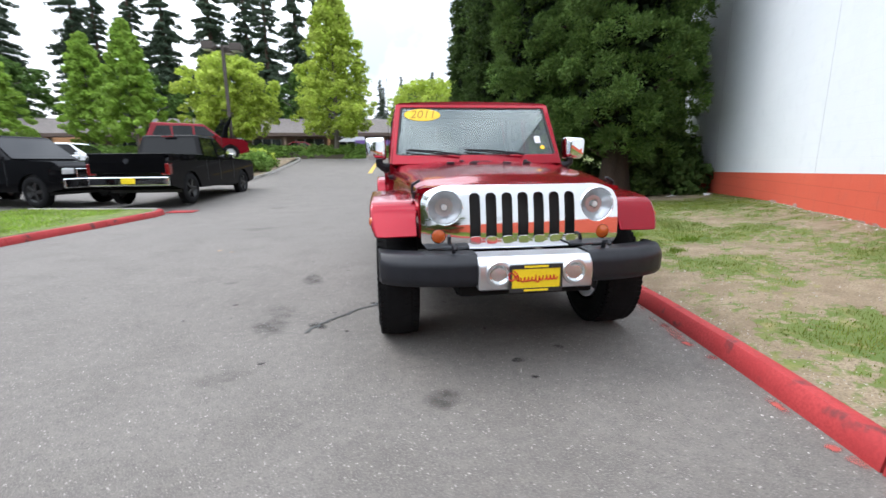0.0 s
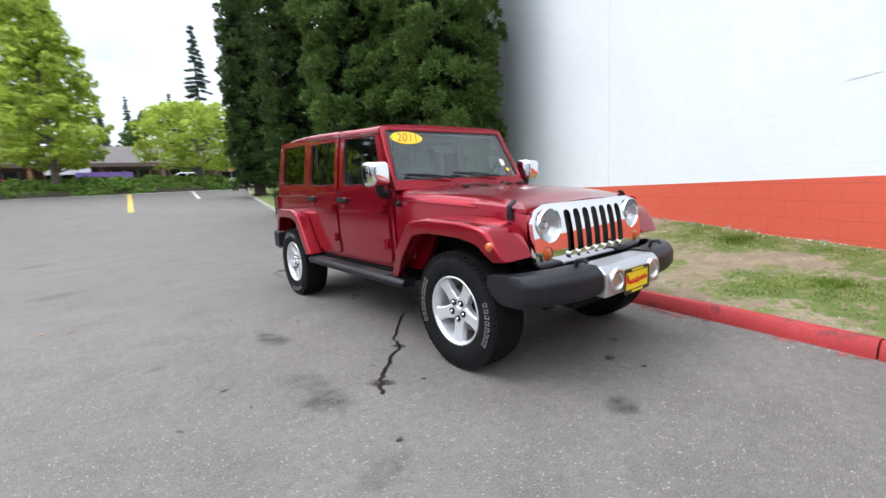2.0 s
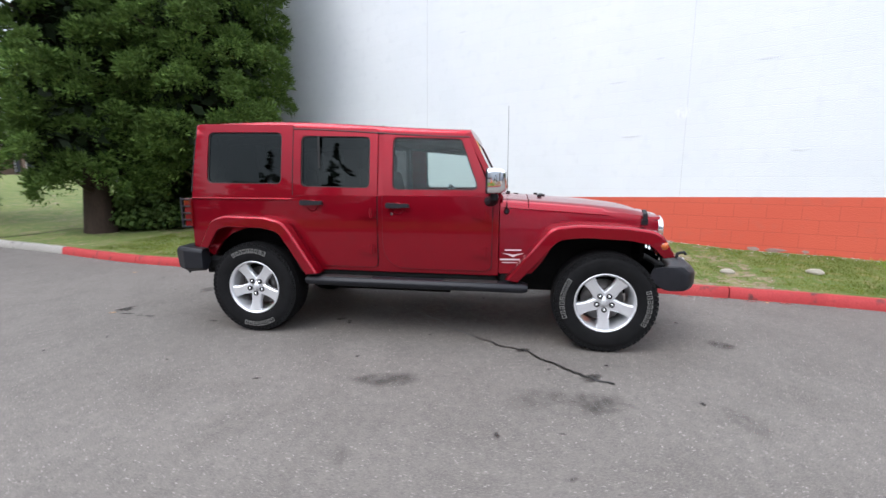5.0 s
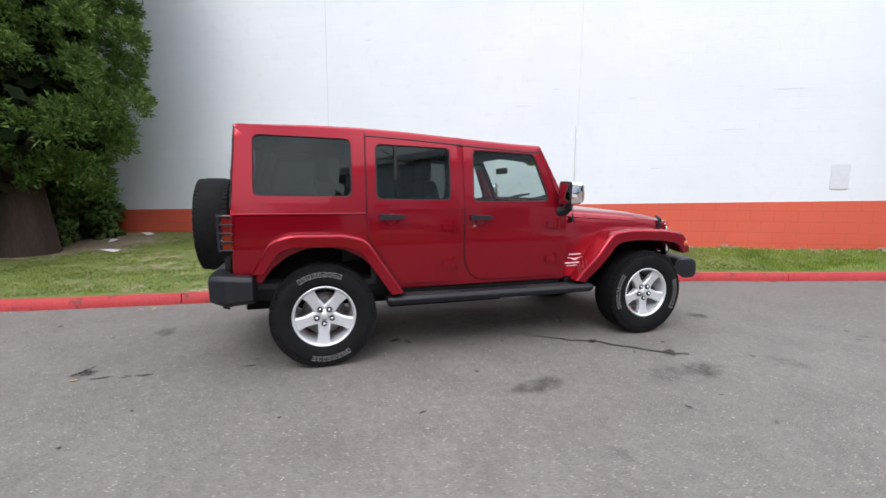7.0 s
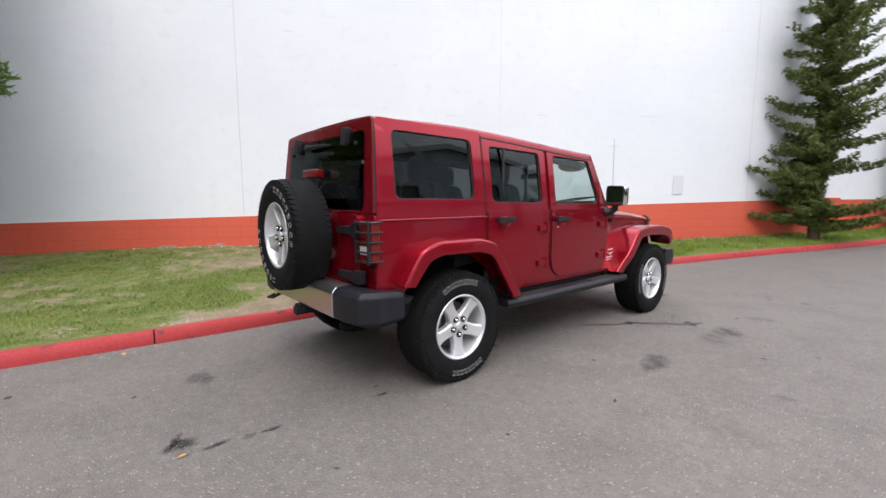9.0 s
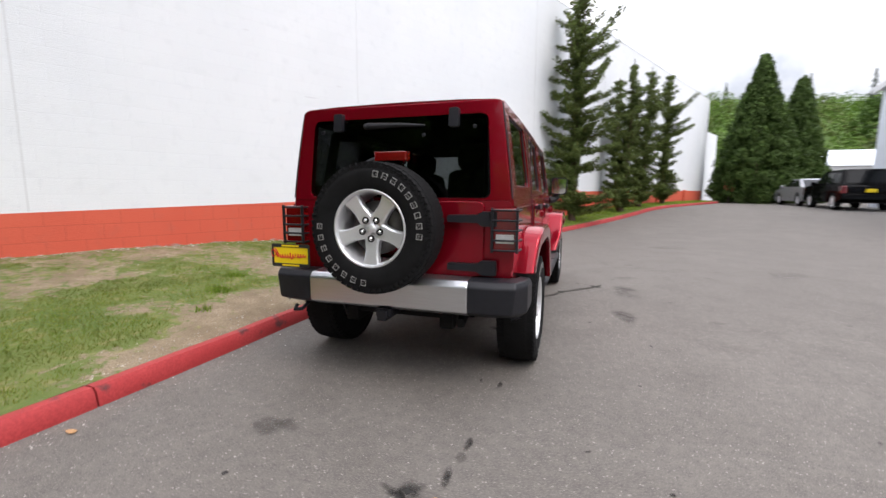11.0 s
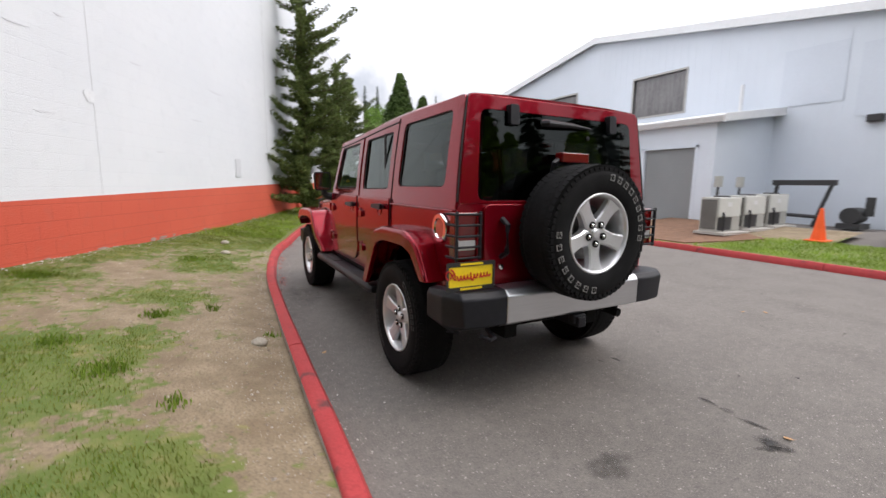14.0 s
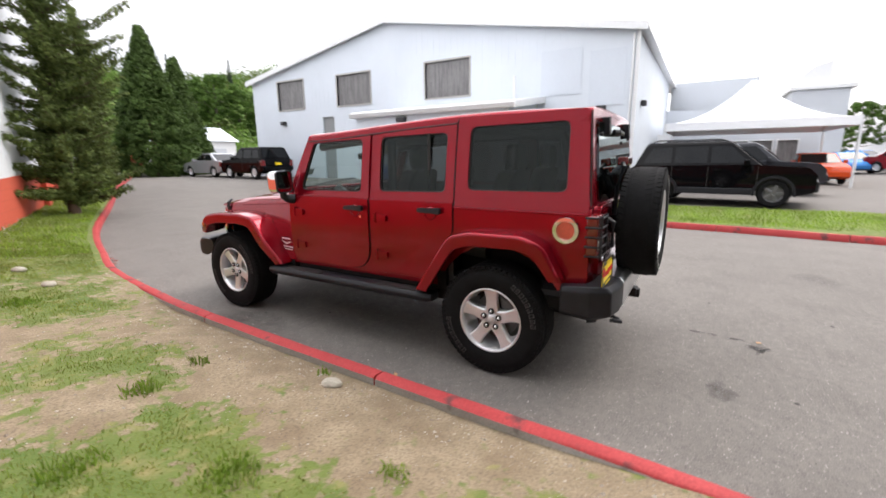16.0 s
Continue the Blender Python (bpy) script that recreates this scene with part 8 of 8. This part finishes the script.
road_car("small_suv", "dark SUV with a yellow plate at the end of the drive", on_road(-12.35, -18.9), 174, SUV_TOP, (-1.30, 1.27), 0.345, 1.86, SUV_CAB, BLACK_PAINT, SUV_WINS, None, YELLOW, 0.30)
CAR_TOP = [(-2.2, 0.70), (-2.22, 0.95), (-1.3, 0.98), (1.0, 0.96), (2.05, 0.80), (2.25, 0.62)]
CAR_CAB = (-1.75, -0.85, 0.15, 1.05, 0.93, 1.42)
CAR_WINS = [[(-1.25, 1.0), (-0.85, 1.32), (-0.35, 1.34), (-0.35, 1.0)], [(-0.27, 1.0), (-0.27, 1.34), (0.12, 1.34), (0.72, 1.0)]]
road_car("car", "dark saloon car parked at the end of the drive", on_road(-12.9, -23.6), 176, CAR_TOP, (-1.35, 1.4), 0.32, 1.8, CAR_CAB, SILVER_PAINT, CAR_WINS, None, None, 0.24)
road_car("small_suv", "white pickup-like SUV parked beyond", on_road(-14.6, -32.0), 170, SUV_TOP, (-1.30, 1.27), 0.345, 1.86, SUV_CAB, WHITE_PAINT, SUV_WINS, None, None, 0.30)
road_car("estate_car", "silver estate car behind the black trucks", on_road(-14.0, 16.6), -86, SUV_TOP, (-1.30, 1.27), 0.345, 1.84, (-2.05, -1.75, 0.30, 1.02, 1.03, 1.60), WHITE_PAINT, SUV_WINS, None, None, 0.30)
show = road_car("show_car", "red SUV raised on a ramp with its black hood open", (-9.5, 17.9, road_height(-9.5, 17.9) + 0.70), -58, SUV_TOP, (-1.30, 1.27), 0.345, 1.84, SUV_CAB, RED_PAINT, SUV_WINS, None, None, 0.30)
part("open_hood", loft([[(x, 0.95, 1.05), (x, 1.10, 1.55), (x, 1.45, 2.05), (x, 1.52, 2.02), (x, 1.30, 1.50), (x, 1.22, 1.02)] for x in (-0.80, 0.80)]), BLACK_PAINT, show, bevel=0.02)
ramp = thing("display_ramp", "low grey display ramp under the red SUV", "ramp", at=(-9.5, 17.9, road_height(-9.5, 17.9)), turn=-58)
part("deck", box((-1.0, -2.2, 0.58), (1.0, 2.2, 0.70)), CONCRETE, ramp)
part("plinth", box((-0.9, -2.0, 0.0), (0.9, 2.0, 0.58)), GRILL, ramp)
for x, y, tn, p, lb in ((-7.0, 33.0, -88, RED_PAINT, "red car on the street beyond the ivy"), (2.8, 34.0, 92, WHITE_PAINT, "white car by the shops"), (-24.5, 33.5, 88, SILVER_PAINT, "silver car by the shops"), (7.6, 33.0, 90, WHITE_PAINT, "white saloon on the street")):
    road_car("car", lb, (x, y, 1.5), tn, CAR_TOP, (-1.35, 1.4), 0.32, 1.8, CAR_CAB, p, CAR_WINS, None, None, 0.24)
for i, (x, y, p, lb) in enumerate(((-24.4, 7.4, ORANGE_PAINT, "orange-red car parked under the marquee"), (-36, 11.0, BLUE_PAINT, "blue car in the sales lot"), (-41, 9.6, RED_PAINT, "red car in the sales lot"), (-38, 14.6, WHITE_PAINT, "white car in the sales lot"), (-33, 13.4, RED_PAINT, "red car in the sales lot"), (-44, 13.6, BLUE_PAINT, "blue car in the sales lot"), (-46, 18, SILVER_PAINT, "silver car in the sales lot"))):
    road_car("car", lb, on_road(x, y), -90 + 9 * i, CAR_TOP, (-1.35, 1.4), 0.32, 1.8, CAR_CAB, p, CAR_WINS, None, None, 0.24, group="cars in the sales lot")

# lamp post with two box heads, and a smaller one
POLE = material("dark_bronze_metal", (0.07, 0.058, 0.05), 0.55, 0.5)
lamp_post = thing("street_lamp", "bronze lamp post with box-shaped heads", "lamp", at=(-8.4, 19.6, road_height(-8.4, 19.6)))
part("pole", box((-0.07, -0.07, 0), (0.07, 0.07, 6.1)), POLE, lamp_post, bevel=0.01)
part("pole_base", box((-0.2, -0.2, 0), (0.2, 0.2, 0.35)), CONCRETE, lamp_post, bevel=0.02)
for x, y in ((-0.62, -0.1), (0.62, 0.1), (0.05, 0.65)):
    h = part("lamp_head", box((x - 0.27, y - 0.27, 5.85), (x + 0.27, y + 0.27, 6.20)), POLE, lamp_post, bevel=0.04)
    part("lamp_glass", box((x - 0.2, y - 0.2, 5.83), (x + 0.2, y + 0.2, 5.852)), WHITE_LENS, h)
    part("lamp_bracket", tube([(0, 0, 6.0), (x * 0.6, y * 0.6, 6.02)], 0.035, 8), POLE, lamp_post)
sign = thing("sign_post", "small red-brown sign on a post by the kerb", "sign", at=(-10.3, -27.6, road_height(-10.3, -27.6)))
part("post", tube([(0, 0, 0), (0, 0, 1.4)], 0.05, 8), POLE, sign)
part("sign_board", box((-0.28, -0.03, 0.75), (0.28, 0.03, 1.35)), material("faded_red_sign", (0.42, 0.12, 0.07), 0.6), sign, bevel=0.01)


# ---- stains, crack, stones, grass blades ----
def stain_material(name, c, fade):
    m = bpy.data.materials.new(name)
    m.use_nodes = True
    nt = m.node_tree
    b = nt.nodes["Principled BSDF"]
    b.inputs["Roughness"].default_value, b.inputs["Base Color"].default_value = 0.7, (*c, 1)
    tc, at = nt.nodes.new("ShaderNodeTexCoord"), nt.nodes.new("ShaderNodeAttribute")
    at.attribute_name = "dense"
    n = noisy_mask_nodes(nt, tc, 11, 0.25, 0.75, 6)
    k = nt.nodes.new("ShaderNodeMath")
    k.operation, k.use_clamp = "MULTIPLY", True
    nt.links.new(at.outputs["Fac"], k.inputs[0])
    nt.links.new(n.outputs[0], k.inputs[1])
    g = nt.nodes.new("ShaderNodeMath")
    g.operation, g.use_clamp, g.inputs[1].default_value = "MULTIPLY", True, fade
    nt.links.new(k.outputs[0], g.inputs[0])
    nt.links.new(g.outputs[0], b.inputs["Alpha"])
    return m


OIL = stain_material("oil_stain", (0.02, 0.019, 0.018), 0.62)
STAIN_FAINT = stain_material("faint_dark_stain", (0.03, 0.028, 0.026), 0.30)
TAR = stain_material("tar_spot", (0.016, 0.015, 0.014), 1.25)


def stain(x, y, rx, ry, turn, mat, seed):
    bm = bmesh.new()
    lay = bm.verts.layers.float.new("dense")
    c = bm.verts.new((x, y, road_height(x, y) + 0.004))
    c[lay] = 1.0
    rings = []
    for k, q in enumerate((0.35, 0.65, 1.0)):
        ring = []
        for i in range(22):
            a = 2 * math.pi * i / 22
            w = 1 + 0.34 * noise.noise((math.cos(a) * 1.6 + seed, math.sin(a) * 1.6, seed * 0.7))
            u, v = rx * q * w * math.cos(a), ry * q * w * math.sin(a)
            px, py = x + u * math.cos(turn) - v * math.sin(turn), y + u * math.sin(turn) + v * math.cos(turn)
            vert = bm.verts.new((px, py, road_height(px, py) + 0.004))
            vert[lay] = (1.0, 0.75, 0.0)[k]
            ring.append(vert)
        rings.append(ring)
    for i in range(22):
        j = (i + 1) % 22
        bm.faces.new((c, rings[0][i], rings[0][j]))
        for a, b in zip(rings, rings[1:]):
            bm.faces.new((a[i], b[i], b[j], a[j]))
    o = part("stain", bm, mat, ground)
    o.visible_shadow = False


# the broad faint patch at (0, -0.2) lies under the car
for i, (x, y, rx, ry, t, m) in enumerate(((-1.63, 0.08, 0.13, 0.24, 0.2, OIL), (-1.76, -0.90, 0.15, 0.20, 0.6, STAIN_FAINT), (-1.75, -1.27, 0.15, 0.20, 0.2, OIL), (-1.72, -1.06, 0.09, 0.10, 0, STAIN_FAINT), (-0.60, -2.48, 0.13, 0.10, 0.2, OIL),
                                          (-1.84, -2.05, 0.18, 0.09, 0.4, STAIN_FAINT), (-2.46, 0.08, 0.10, 0.06, 0.4, STAIN_FAINT), (0.38, 2.90, 0.15, 0.10, 0.2, OIL), (-0.60, 3.18, 0.08, 0.05, 0.3, OIL), (-0.52, 3.17, 0.07, 0.09, 0, TAR),
                                          (-0.64, 3.03, 0.025, 0.09, 0.1, TAR), (-0.67, 2.75, 0.025, 0.07, 0, TAR), (-0.70, 2.04, 0.02, 0.05, 0, TAR), (-0.66, 2.87, 0.03, 0.05, 0.2, TAR), (-0.46, 3.19, 0.03, 0.09, 1.2, TAR), (1.05, -1.0, 0.2, 0.5, 0, STAIN_FAINT),
                                          (-0.08, -2.1, 0.05, 0.04, 0, TAR), (0.25, -1.95, 0.04, 0.03, 0, TAR), (-0.05, -2.32, 0.03, 0.02, 0, TAR), (-0.44, 0.87, 0.05, 0.06, 0.2, TAR), (-0.51, 0.76, 0.07, 0.03, 0.3, TAR), (0.0, -0.2, 0.5, 0.9, 0, STAIN_FAINT), (1.3, 8.4, 0.35, 0.1, 1.3, STAIN_FAINT),
                                          (-3.2, 4.0, 0.35, 0.25, 0.5, STAIN_FAINT), (-4.2, -3.0, 0.4, 0.25, 0.9, STAIN_FAINT), (-3.1, -6.0, 0.5, 0.3, 0.2, STAIN_FAINT), (-3.6, 7.6, 0.4, 0.25, 0.9, STAIN_FAINT), (-2.0, -3.3, 0.09, 0.06, 0, OIL), (-1.6, -3.4, 0.07, 0.05, 0.9, STAIN_FAINT), (-3.0, -2.4, 0.06, 0.04, 0.3, OIL))):
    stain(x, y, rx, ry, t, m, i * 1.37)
rng = random.Random(9)
for i in range(60):
    x, y = rng.uniform(-4.8, 1.0), rng.uniform(-5.5, 6.5)
    stain(x, y, rng.uniform(0.012, 0.035), rng.uniform(0.01, 0.025), rng.uniform(0, 3), TAR, i * 2.2)

OVERSPRAY = stain_material("red_paint_overspray", (0.40, 0.075, 0.06), 1.0)
for i in range(26):
    y = rng.uniform(-6.0, -1.2)
    x = kerb_edge(y) - rng.uniform(0.015, 0.085)
    stain(x, y, rng.uniform(0.015, 0.045), rng.uniform(0.03, 0.11), -0.15, OVERSPRAY, i * 1.9)

# the wandering crack that starts under the car
crack_pts = [(-0.05, 0.25), (-0.20, 0.08), (-0.35, -0.10), (-0.52, -0.20), (-0.70, -0.42), (-0.92, -0.70), (-0.96, -0.82), (-1.00, -0.90), (-1.13, -0.98), (-1.20, -1.08), (-1.28, -1.13), (-1.36, -1.24), (-1.42, -1.32), (-1.48, -1.45)]
bm = bmesh.new()
prev = None
fine_pts = []
rng = random.Random(4)
for (x0, y0), (x1, y1) in zip(crack_pts, crack_pts[1:]):
    for k in range(5):
        t = k / 5
        fine_pts.append((x0 + (x1 - x0) * t + rng.uniform(-0.012, 0.012), y0 + (y1 - y0) * t + rng.uniform(-0.012, 0.012)))
for i, (x, y) in enumerate(fine_pts):
    w = 0.003 + 0.009 * (i / len(fine_pts)) + rng.uniform(0, 0.005)
    a, b = bm.verts.new((x - w * 0.7, y + w * 0.7, 0.005)), bm.verts.new((x + w * 0.7, y - w * 0.7, 0.005))
    if prev:
        bm.faces.new((prev[0], prev[1], b, a))
    prev = (a, b)
part("crack", bm, material("dark_tarred_crack", (0.012, 0.011, 0.010), 0.30), ground, "dark wandering crack in the asphalt")
stain(-1.40, -1.30, 0.05, 0.11, 0.7, TAR, 3.3)
stain(-0.97, -0.85, 0.04, 0.07, 0.7, TAR, 5.3)

# worn paint marks on the lot
YELLOW_LINE = material("worn_yellow_paint", (0.55, 0.36, 0.06), 0.7, 0, 0.25, 8, 60)
WHITE_LINE = material("worn_white_paint", (0.55, 0.54, 0.5), 0.7, 0, 0.2, 8, 60)
for poly, mat in (([(-1.55, 17.8), (-1.35, 17.8), (-0.85, 25.6), (-1.05, 25.6)], YELLOW_LINE), ([(1.6, 21.5), (1.75, 21.5), (2.2, 26.0), (2.05, 26.0)], WHITE_LINE), ([(-5.6, 25.9), (4.8, 25.5), (4.8, 25.7), (-5.6, 26.1)], WHITE_LINE)):
    n = 12
    (ax, ay), (bx, by), (cx2, cy2), (dx, dy) = poly
    bm = bmesh.new()
    last = None
    for i in range(n + 1):
        t = i / n
        p, q = (ax + (dx - ax) * t, ay + (dy - ay) * t), (bx + (cx2 - bx) * t, by + (cy2 - by) * t)
        pair = [bm.verts.new((u, v, road_height(u, v) + 0.012)) for u, v in (p, q)]
        if last:
            bm.faces.new((last[0], last[1], pair[1], pair[0]))
        last = pair
    part("painted_line", bm, mat, ground)
cover = thing("drain_cover", "red painted drain cover in the asphalt", "cover", at=(-5.9, 7.2, road_height(-5.9, 7.2)))
part("lid", box((-0.32, -0.2, 0.0), (0.32, 0.2, 0.02)), KERB_RED, cover, bevel=0.008)

# stones and litter on the bank
STONE = material("pale_tan_stone", (0.36, 0.33, 0.27), 0.9, 0, 0.2, 8, 60, bump=0.01)


def stone(x, y, size, seed, label="pale tan stone lying on the dirt bank"):
    s = thing("stone", label, "stone", "stones on the bank", at=(x, y, bank_height(x, y) + size * 0.15))
    bm = bmesh.new()
    bmesh.ops.create_icosphere(bm, subdivisions=2, radius=size)
    for v in bm.verts:
        v.co *= 1 + 0.25 * noise.noise(v.co / size * 0.9 + Vector((seed, 0, 0)))
        v.co.z *= 0.6
        v.co.y *= 1.3
    part("rock", bm, STONE, s, smooth=True, angle=60)


stone(1.70, 0.72, 0.060, 1)
stone(1.72, -4.6, 0.08, 2)
stone(1.76, -3.58, 0.07, 4)
for x, y, k in ((6.2, 5.4, 0), (6.9, 5.0, 1), (4.9, 5.0, 2)):
    l = thing("litter", "crumpled white paper scrap on the grass", "litter", "litter", at=(x, y, bank_height(x, y) + 0.02), turn=k * 50)
    bm = plate([[(-0.16, -0.05), (0.02, -0.08), (0.17, -0.02), (0.12, 0.07), (-0.08, 0.06)]], lambda u, v, d: (u, v, 0.03 * math.sin(u * 18) + 0.01 - d), 0.004)
    part("paper", bm, WHITE_INK, l)


LEAF_TAN = material("dry_tan_leaf", (0.42, 0.24, 0.11), 0.8, 0, 0.25, 30, 200)
for i, (x, y, size) in enumerate(((1.36, 3.28, 0.035), (-3.2, 1.9, 0.03), (-0.64, 3.19, 0.022), (0.86, -3.6, 0.03), (1.25, 0.9, 0.025), (1.1, 4.6, 0.03), (-3.0, 1.78, 0.022))):
    leaf = thing("fallen_leaf", "small dry leaf lying on the asphalt", "leaf", "fallen leaves", at=(x, y, road_height(x, y) + 0.006), turn=i * 57)
    blade = [(size * math.cos(a), 0.5 * size * math.sin(a) * (1 - 0.35 * math.cos(a))) for a in np.linspace(0, 2 * math.pi, 11)[:-1]]
    part("leaf_blade", plate([blade], lambda u, v, d: (u, v, 6.0 * v * v + 0.002 - d), 0.0015), LEAF_TAN, leaf)
    part("leaf_stalk", tube([(size * 0.95, 0, 0.002), (size * 1.5, 0.1 * size, 0.004)], 0.0008, 5), LEAF_TAN, leaf)


# loose grit: along the kerb's back, on the bare dirt and at the foot of the wall
def grit(name, label, places, mat, seed):
    rng = random.Random(seed)
    verts, faces = [], []
    for x, y, z, r in places:
        b = len(verts)
        for dx, dy, dz in ((1, 0, 0), (0, 1, 0), (-1, 0, 0), (0, -1, 0), (0, 0, 1)):
            k = r * rng.uniform(0.6, 1.3)
            verts.append((x + dx * k, y + dy * k, z - 0.2 * r + dz * k * 0.8))
        faces += [(b, b + 1, b + 4), (b + 1, b + 2, b + 4), (b + 2, b + 3, b + 4), (b + 3, b, b + 4)]
    me = bpy.data.meshes.new(name)
    me.from_pydata(verts, [], faces)
    me.materials.append(mat)
    return tagged(new(name, me), label, "gravel", kind="stuff")


rng = random.Random(77)
spots = []
while len(spots) < 5200:
    y = rng.uniform(-6, 6)
    x = kerb_edge(y) + 0.17 + rng.random() ** 1.8 * 3.0
    if x < wall_x(y) - 0.1 and grass_mask(x, y) < 0.52:
        spots.append((x, y, bank_height(x, y), rng.uniform(0.002, 0.006) if rng.random() < 0.93 else rng.uniform(0.007, 0.016)))
grit("gravel", "fine tan grit on the bare dirt of the bank", spots, material("tan_grit", (0.20, 0.16, 0.125), 0.95, 0, 0.2, 3, 40, color2=(0.44, 0.40, 0.34), island=1.5), 1)
spots = []
for _k in range(900):
    s = rng.uniform(-7, 9)
    p = WALL_AT + WALL_ALONG * s - WALL_IN * (0.01 + 0.14 * rng.random() ** 2)
    spots.append((p.x, p.y, bank_height(p.x, p.y), rng.uniform(0.004, 0.018)))
grit("gravel", "pale paint flakes and rubble at the foot of the wall", spots, material("pale_rubble", (0.34, 0.28, 0.24), 0.95, 0, 0.2, 3, 40, color2=(0.66, 0.64, 0.62), island=1.5), 2)
spots = []
for _k in range(2600):
    x, y = rng.uniform(-6, 1.2), rng.uniform(-7, 8)
    if rng.random() < 0.45:
        x = kerb_edge(y) - 0.02 - 0.25 * rng.random() ** 2
    if x < kerb_edge(y) - 0.01:
        spots.append((x, y, road_height(x, y), rng.uniform(0.002, 0.005) if rng.random() < 0.85 else rng.uniform(0.005, 0.011)))
grit("gravel", "scattered pale grit on the asphalt", spots, material("pale_grit", (0.18, 0.17, 0.155), 0.95, 0, 0.2, 3, 40, color2=(0.52, 0.49, 0.45), island=1.5), 3)


# grass blades and clover clumps, thick where the bank's mask is high
def blades(name, area, count, hmin, hmax, seed, mat, label, thresh=0.55, z_of=bank_height, mask=grass_mask):
    rng = np.random.default_rng(seed)
    x0, x1, y0, y1 = area
    P = []
    tries = 0
    while len(P) < count and tries < count * 12:
        tries += 1
        x, y = rng.uniform(x0, x1), rng.uniform(y0, y1)
        if mask is grass_mask and not (kerb_edge(y) + 0.2 < x < wall_x(y) - 0.03):
            continue
        m = mask(x, y)
        if m + 0.8 * (rng.random() - 0.5) < thresh:
            continue
        P.append((x, y, z_of(x, y), m))
    P = np.array(P)
    n = len(P)
    a = rng.uniform(0, 6.283, n)
    h = (hmin + (hmax - hmin) * rng.random(n) ** 2) * (0.5 + 0.7 * P[:, 3])
    w = (0.0010 + 0.0018 * rng.random(n)) * (2.2 if hmax > 0.05 else 1)
    lean = 0.7 * h * rng.random(n)
    la = rng.uniform(0, 6.283, n)
    base = P[:, :3] - np.array([0, 0, 0.004])
    side = np.stack([np.cos(a) * w, np.sin(a) * w, np.zeros(n)], 1)
    tip = base + np.stack([np.cos(la) * lean, np.sin(la) * lean, h], 1)
    mid = base + np.stack([np.cos(la) * lean * 0.35, np.sin(la) * lean * 0.35, h * 0.6], 1)
    V = np.stack([base - side, base + side, mid + side * 0.8, tip, mid - side * 0.8], 1).reshape(-1, 3)
    me = bpy.data.meshes.new(name)
    me.vertices.add(n * 5)
    me.vertices.foreach_set("co", V.reshape(-1))
    me.loops.add(n * 5)
    me.loops.foreach_set("vertex_index", np.arange(n * 5, dtype=np.int32))
    me.polygons.add(n)
    me.polygons.foreach_set("loop_start", np.arange(0, n * 5, 5, dtype=np.int32))
    me.update(calc_edges=True)
    me.materials.append(mat)
    return tagged(new(name, me), label, "grass", kind="stuff")


BLADE = leaf_material("grass_blade", (0.150, 0.200, 0.028), (0.285, 0.285, 0.062), through=0.55)
BLADE_GREEN = leaf_material("lush_grass_blade", (0.20, 0.36, 0.04), (0.38, 0.50, 0.09), through=0.45)
blades("grass", (0.5, 7.5, -7.5, 6.5), 130000, 0.006, 0.026, 5, BLADE, "short patchy grass blades on the dirt bank", 0.60)
blades("grass", (0.5, 7.5, -7.5, 6.5), 34000, 0.008, 0.036, 15, leaf_material("clover_green_blade", (0.135, 0.225, 0.026), (0.255, 0.335, 0.05), through=0.55), "darker green tufts among the thin grass", 0.85)
blades("grass", (-9.0, 3.0, -27.0, -5.5), 25000, 0.03, 0.08, 6, BLADE_GREEN, "fresh green grass under the conifers", 0.4)
blades("grass", (-9.3, -6.9, -4.2, 6.9), 26000, 0.03, 0.07, 7, BLADE_GREEN, "green grass of the lawn strip", -1, lambda x, y: road_height(x, y) + 0.115, lambda x, y: 0.9 if x < -7.1 and y > -1.4 - 0.35 * (x + 7) else 0.0)


def tuft_mask(x, y):
    m = 0.0
    for sx, sy, r in ((2.59, 1.02, 0.17), (1.58, 0.54, 0.075), (2.93, 0.42, 0.16), (2.20, 1.62, 0.10), (2.42, -0.10, 0.14), (2.0, -0.24, 0.10), (3.6, -1.7, 0.25), (2.2, -2.9, 0.2)):
        m = max(m, math.exp(-((x - sx) ** 2 + (y - sy) ** 2) / (r * r)))
    return m


TUFT_BLADE = leaf_material("tuft_blade", (0.14, 0.25, 0.03), (0.27, 0.38, 0.06), through=0.55)
blades("grass", (1.4, 4.0, -3.3, 2.0), 6500, 0.025, 0.07, 25, TUFT_BLADE, "taller fresh green tufts standing in the bare dirt", 0.75, bank_height, tuft_mask)
